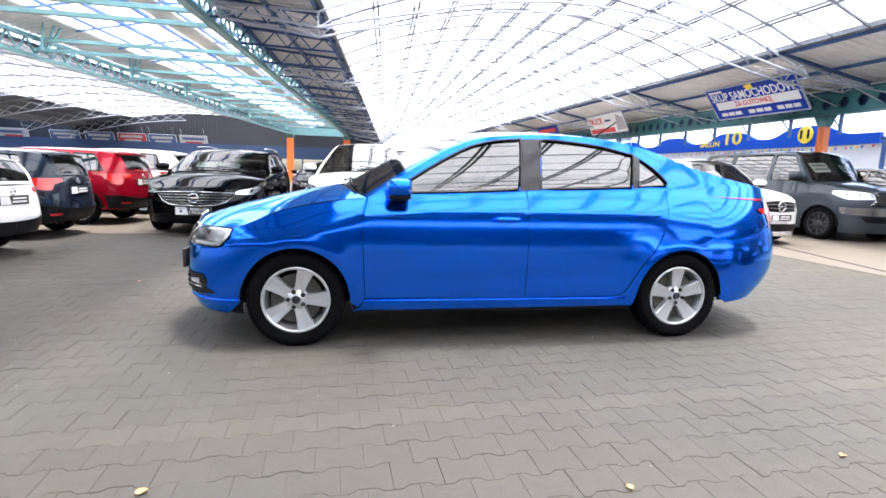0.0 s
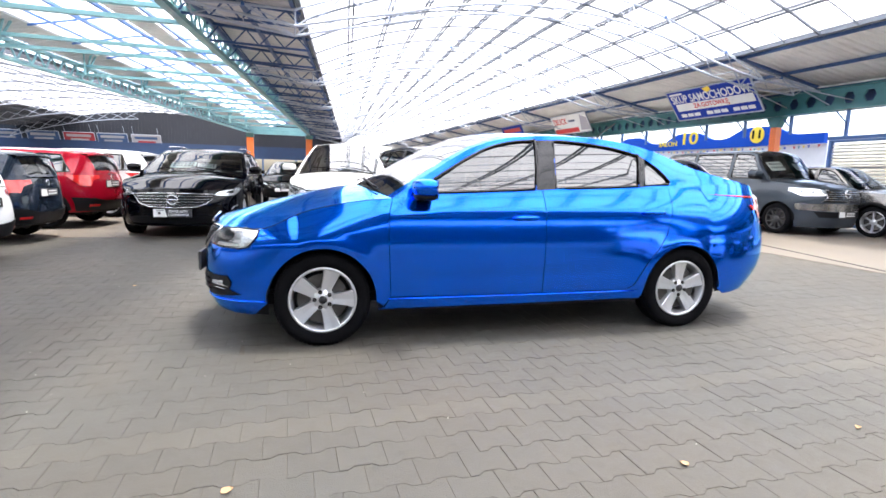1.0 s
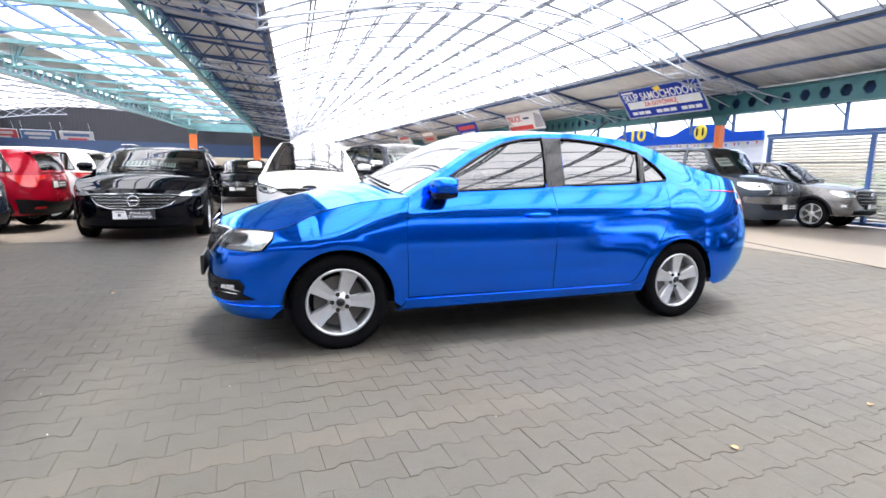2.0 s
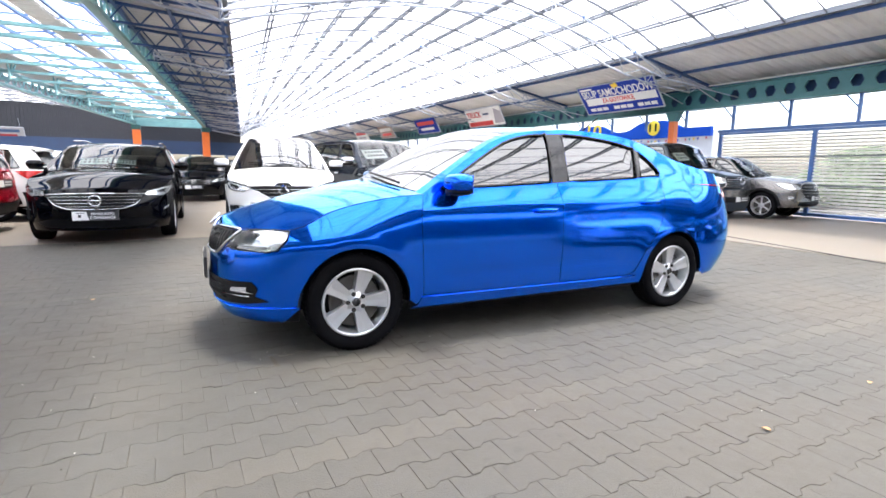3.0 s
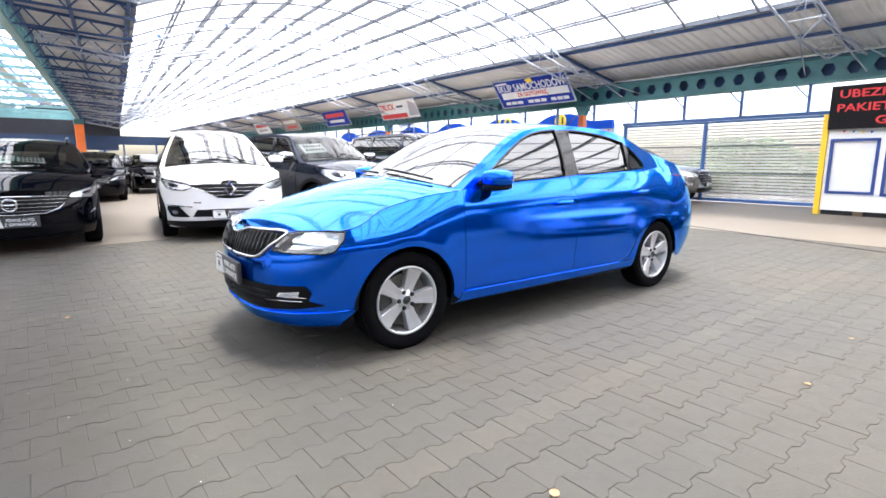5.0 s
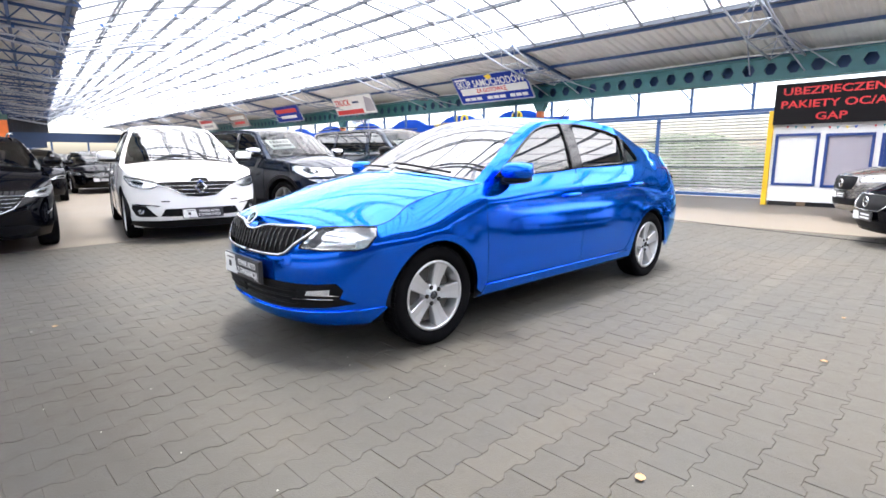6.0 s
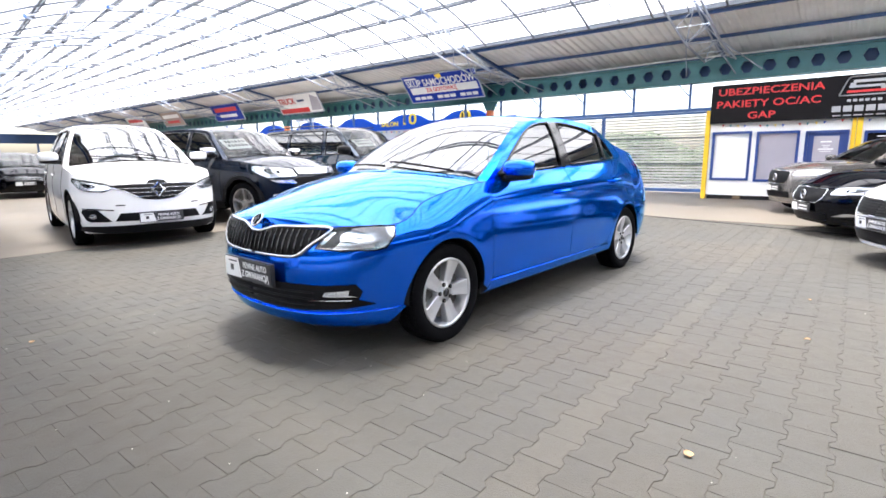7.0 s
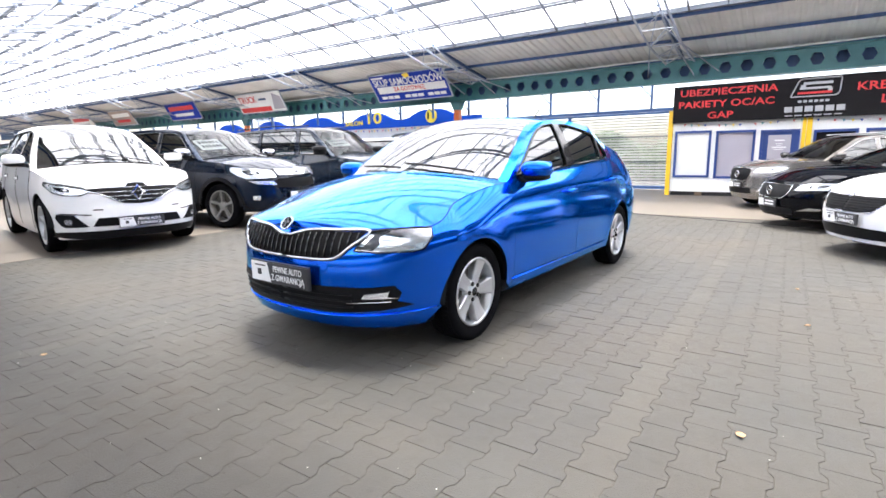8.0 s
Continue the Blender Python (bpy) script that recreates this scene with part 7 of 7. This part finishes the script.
# ---- the row seen from behind ----
def tail_car(name, place, turn, body, label, h=1.6, wb=2.61, ro=0.85, tz=1.0, tailshape=None, clad=0.14, scale=0.95, rim=M_RIM, plate=0.85, extra=()):
    t = tailshape or fl_(('s', wb + 0.36, tz + 0.07), ('b', 0.42, tz + 0.07), ('b', 0.42, tz + 0.01), ('b', 0.58, tz - 0.03), ('b', 0.64, tz - 0.14), ('s', wb + 0.6, tz - 0.13), ('s', wb + 0.44, tz))
    p = gen(wb, 0.85, ro, 0.885, h, body, 0.88, 1.02, 0.42, 1.15, wb + 0.45, wb + ro - 0.1, tz + 0.1,
            [((0.52, 1.0), (1.38, 1.42)), ((1.46, 1.5), (2.4, 2.35)), ((2.46, 2.42), (wb + 0.45, wb + 0.25))],
            fl_(('f', 0.52, 0.74), ('s', -0.4, 0.76), ('s', -0.2, 0.86), ('f', 0.6, 0.85)), fl_(('f', 0, 0.6), ('f', 0.45, 0.62), ('f', 0.5, 0.8), ('f', 0, 0.8)), None, None, t, r=0.335, sill=0.23, clad=clad,
            scale=scale, rim=rim, plate_z=(0.5, plate), glass=[G_CAR, G_TINT, G_TINT], rear_u=0.86,
            more=[("rear_cladding", fl_(('b', 0, 0.33), ('b', 0.5, 0.33), ('s', wb + 0.5, 0.33), ('s', wb + 0.46, 0.6), ('b', 0.6, 0.58), ('b', 0.4, 0.54), ('b', 0, 0.52)), M_BLACKPL, 0.008),
                  ("rear_reflector", fl_(('b', 0.5, 0.42), ('b', 0.68, 0.42), ('b', 0.68, 0.46), ('b', 0.5, 0.46)), M_LAMPRED, 0.014)],
            extra=[badge(tz + 0.02, 0.045, rear=True), *extra], seams=[(0.46, 0.48), (1.42, 1.42), (2.42, 2.3)], handles=[(1.28, 0.9), (2.24, 0.92)])

    def spoiler(car, sh):
        E, C = sh.p["rail"], sh.p["mid"]
        a = [strip_point(E, C, sh, 3.9, -0.9 + 1.8 * j / 10) for j in range(11)]
        b = [(x + 0.2, y, z - 0.03) for x, y, z in [strip_point(E, C, sh, 4.0, -0.9 + 1.8 * j / 10) for j in range(11)]]
        c = [(x - 0.03, y, z - 0.05) for x, y, z in b]
        put("spoiler", MB().grid([a, b, c]), body, car, "", True)
    p["extra"].append(spoiler)
    return make_car(name, p, place, turn, label, "parked cars")


tail_car("white_estate", (-6.75, 7.6), -8, P_WHITE, "white estate car seen from behind", h=1.48, wb=2.87, ro=0.98, tz=0.92, clad=0, plate=0.82, scale=0.82)
tail_car("crossover_car", (-6.7, 9.5), -5, P_SLATE, "dark slate crossover car seen from behind", h=1.58, scale=0.83)
tail_car("red_crossover", (-6.75, 11.85), -8, P_RED, "red crossover car with black cladding seen from behind", h=1.52, wb=2.57, tz=0.95, clad=0.16, scale=0.92)
tail_car("white_crossover", (-6.5, 14.2), -8, P_WHITE, "white crossover car seen from behind", h=1.55, wb=2.54, tz=0.95)
tail_car("white_crossover", (-6.6, 17.7), -8, P_WHITE, "white crossover car far down the row", h=1.55, wb=2.54, tz=0.95)

# far cars down the aisle
far = gen(2.7, 0.9, 0.95, 0.91, 1.5, P_BLACK, 0.78, 0.96, 0.5, 1.4, 2.9, 3.5, 1.02,
          [((0.62, 1.25), (1.5, 1.53)), ((1.6, 1.63), (2.6, 2.45))],
          fl_(('f', 0.5, 0.64), ('s', -0.42, 0.66), ('s', -0.2, 0.76), ('f', 0.7, 0.755)), fl_(('f', 0, 0.56), ('f', 0.46, 0.57), ('f', 0.5, 0.7), ('f', 0, 0.71)), None, None,
          fl_(('s', 3.4, 0.98), ('b', 0.6, 0.98), ('b', 0.6, 0.85), ('s', 3.45, 0.85)), extra=[badge(0.66, 0.06)], step=0.12, scale=0.95)
f1, _ = make_car("dark_hatchback", far, (-0.55, 19.0), 82, "dark hatchback parked farther down the hall", "parked cars")
for x, y, a in ((1.75, 22.4, 84), (0.7, 27.0, 84), (3.4, 27.5, 86), (-5.6, 21.5, 172), (-5.2, 25.5, 172), (2.2, 33.0, 85)):
    copy_thing(f1, pose(x, y, 0, 0, 0, a) @ Matrix.Scale(1, 4))
van_s = dict(van_w)
van_s.update(paint=P_SILVER, cabin_paint=P_SILVER, scale=0.95, step=0.12, extra=[badge(0.84, 0.1)], mirror_paint=P_SILVER)
make_car("silver_van", van_s, (2.9, 15.0), 95, "pale silver passenger van parked behind", "parked cars")
van_x = dict(van_w)
van_x.update(step=0.12, extra=[badge(0.84, 0.1)], scale=1.0)
v2, _ = make_car("white_van", van_x, (5.0, 15.6), 95, "plain white van parked behind the off-roader", "parked cars")
for x, y, a in ((4.6, 21.5, 95), (8.4, 16.5, 97)):
    copy_thing(v2, pose(x, y, 0, 0, 0, a))

# ---- small things on the paving ----
def fallen_leaf(x, y, size, turn, label):
    ob = new("fallen_leaf")
    tagged(ob, label, "leaf", "fallen leaves")
    ob.matrix_world = pose(x, y, 0.001, 0, 0, turn)
    rows = []
    for i in range(9):
        t = i / 8
        w = size * 0.42 * math.sin(math.pi * t ** 0.8) * (1 + 0.12 * math.sin(9 * t))
        rows.append([(size * (t - 0.5), w * u, 0.002 + 0.006 * abs(u) ** 1.5 + 0.003 * math.sin(3 * t)) for u in (-1, -0.5, 0, 0.5, 1)])
    put("blade", MB().grid(rows), M_DRYLEAF, ob, smooth=True, fix=False)
    put("stalk", MB().tube([(size * 0.48, 0, 0.005), (size * 0.62, size * 0.05, 0.004), (size * 0.75, size * 0.12, 0.006)], 0.0012, 5), M_BARK, ob)


M_DRYLEAF = mat("dry_leaf", (0.5, 0.31, 0.16), 0.7, 0, 0.3, 40, 0.3, 120)
for x, y, s, a, lb in ((-0.69, 2.15, 0.045, 30, "dry curled yellow leaf lying on the paving"), (1.03, 1.89, 0.035, 110, "small dry leaf lying on the paving"),
                       (2.06, 1.94, 0.035, 200, "brown crumpled leaf lying on the paving"), (-1.87, 5.69, 0.04, 70, "small pale leaf lying on the paving")):
    fallen_leaf(x, y, s, a, lb)
rl = random.Random(11)
bits, dark_bits = MB(), MB()
for k in range(320):
    x, y = rl.uniform(-4.5, 7.5), rl.uniform(0.6, 8.5)
    m = bits if rl.random() < 0.72 else dark_bits
    s = rl.uniform(0.0012, 0.0034)
    c = [(x + s * rl.uniform(0.6, 1.3) * math.cos(a), y + s * rl.uniform(0.6, 1.3) * math.sin(a)) for a in np.arange(0, 6.2, 1.256)]
    m.prism(c, 0.0, s * 0.9, 2)
put("chips", bits, mat("pale_chip", (0.55, 0.53, 0.48), 0.8), label="pale grit chips scattered over the paving", category="grit", kind="stuff")
put("crumbs", dark_bits, mat("dark_crumb", (0.06, 0.05, 0.035), 0.9), label="dark crumbs of soil scattered over the paving", category="grit", kind="stuff")

# ---- block paving of the aisle ----
BL, BP = 0.19, 0.155       # length and row width of a block
N_ = 0.022                  # depth of the notch in its sides


def paver_outline(g):
    """Waisted interlocking block, wide at its ends."""
    a, b = BL / 2 - g, BP / 2 - g
    h, c, d = N_ / 2, BL / 4 - 0.014, BL / 4 + 0.014
    return [(-a, -b - h), (-d, -b - h), (-c, -b + h), (c, -b + h), (d, -b - h), (a, -b - h), (a, b + h), (d, b + h), (c, b - h), (-c, b - h), (-d, b + h), (-a, b + h)]


def paver(mb, x, y, z, tx, ty):
    o0, o1 = paver_outline(0.0008), paver_outline(0.0026)
    vs = []
    for o, dz in ((o0, -0.02), (o0, -0.003), (o1, 0.0)):
        vs += [(x + p[0], y + p[1], z + dz * 0.8 + p[0] * tx + p[1] * ty) for p in o]
    fs = [tuple(range(24, 36))]
    for k in range(12):
        j = (k + 1) % 12
        fs += [(k, j, 12 + j, 12 + k), (12 + k, 12 + j, 24 + j, 24 + k)]
    mb.add(vs, fs)


one = MB()
paver(one, 0, 0, 0, 0, 0)
block = one.mesh("paver")
block.materials.append(M_PAVER)
pale = block.copy()
pale.materials.clear()
pale.materials.append(M_PAVER_L)
rest, rest_pale = MB(), MB()
rnd = random.Random(5)
BAND0 = 2.58
rows_n = int((PY1 - PY0) / BP)
shift = (BAND0 - PY0) / BP
first = PY0 + (shift - int(shift)) * BP
r0 = int(shift)
for r in range(rows_n):
    y = first + r * BP
    if y > PY1 - BP * 0.5 or y < PY0 + BP * 0.5:
        continue
    is_pale = (r - r0) % 21 == 0
    nb = int((PX1 - PX0) / BL)
    for k in range(nb):
        x = PX0 + BL * (0.5 + k) + (BL / 2 if r % 2 else 0)
        if x > PX1 - BL * 0.5:
            continue
        z, tx, ty = rnd.uniform(-0.0016, 0.0006), rnd.gauss(0, 0.0045), rnd.gauss(0, 0.0045)
        if rnd.random() < 0.05:
            z -= 0.0012
            tx *= 1.5
        if -1.6 < x < 1.4 and 1.2 < y < 4.0:
            ob = new("paver", pale if is_pale else block)
            ob.parent = floor
            ob.location = (x, y, z)
            ob.rotation_euler = (ty, -tx, 0)
        else:
            paver(rest_pale if is_pale else rest, x, y, z, tx, ty)
put("pavers", rest, M_PAVER, floor, fix=False, kind="stuff")
put("pale_pavers", rest_pale, M_PAVER_L, floor, fix=False, kind="stuff")
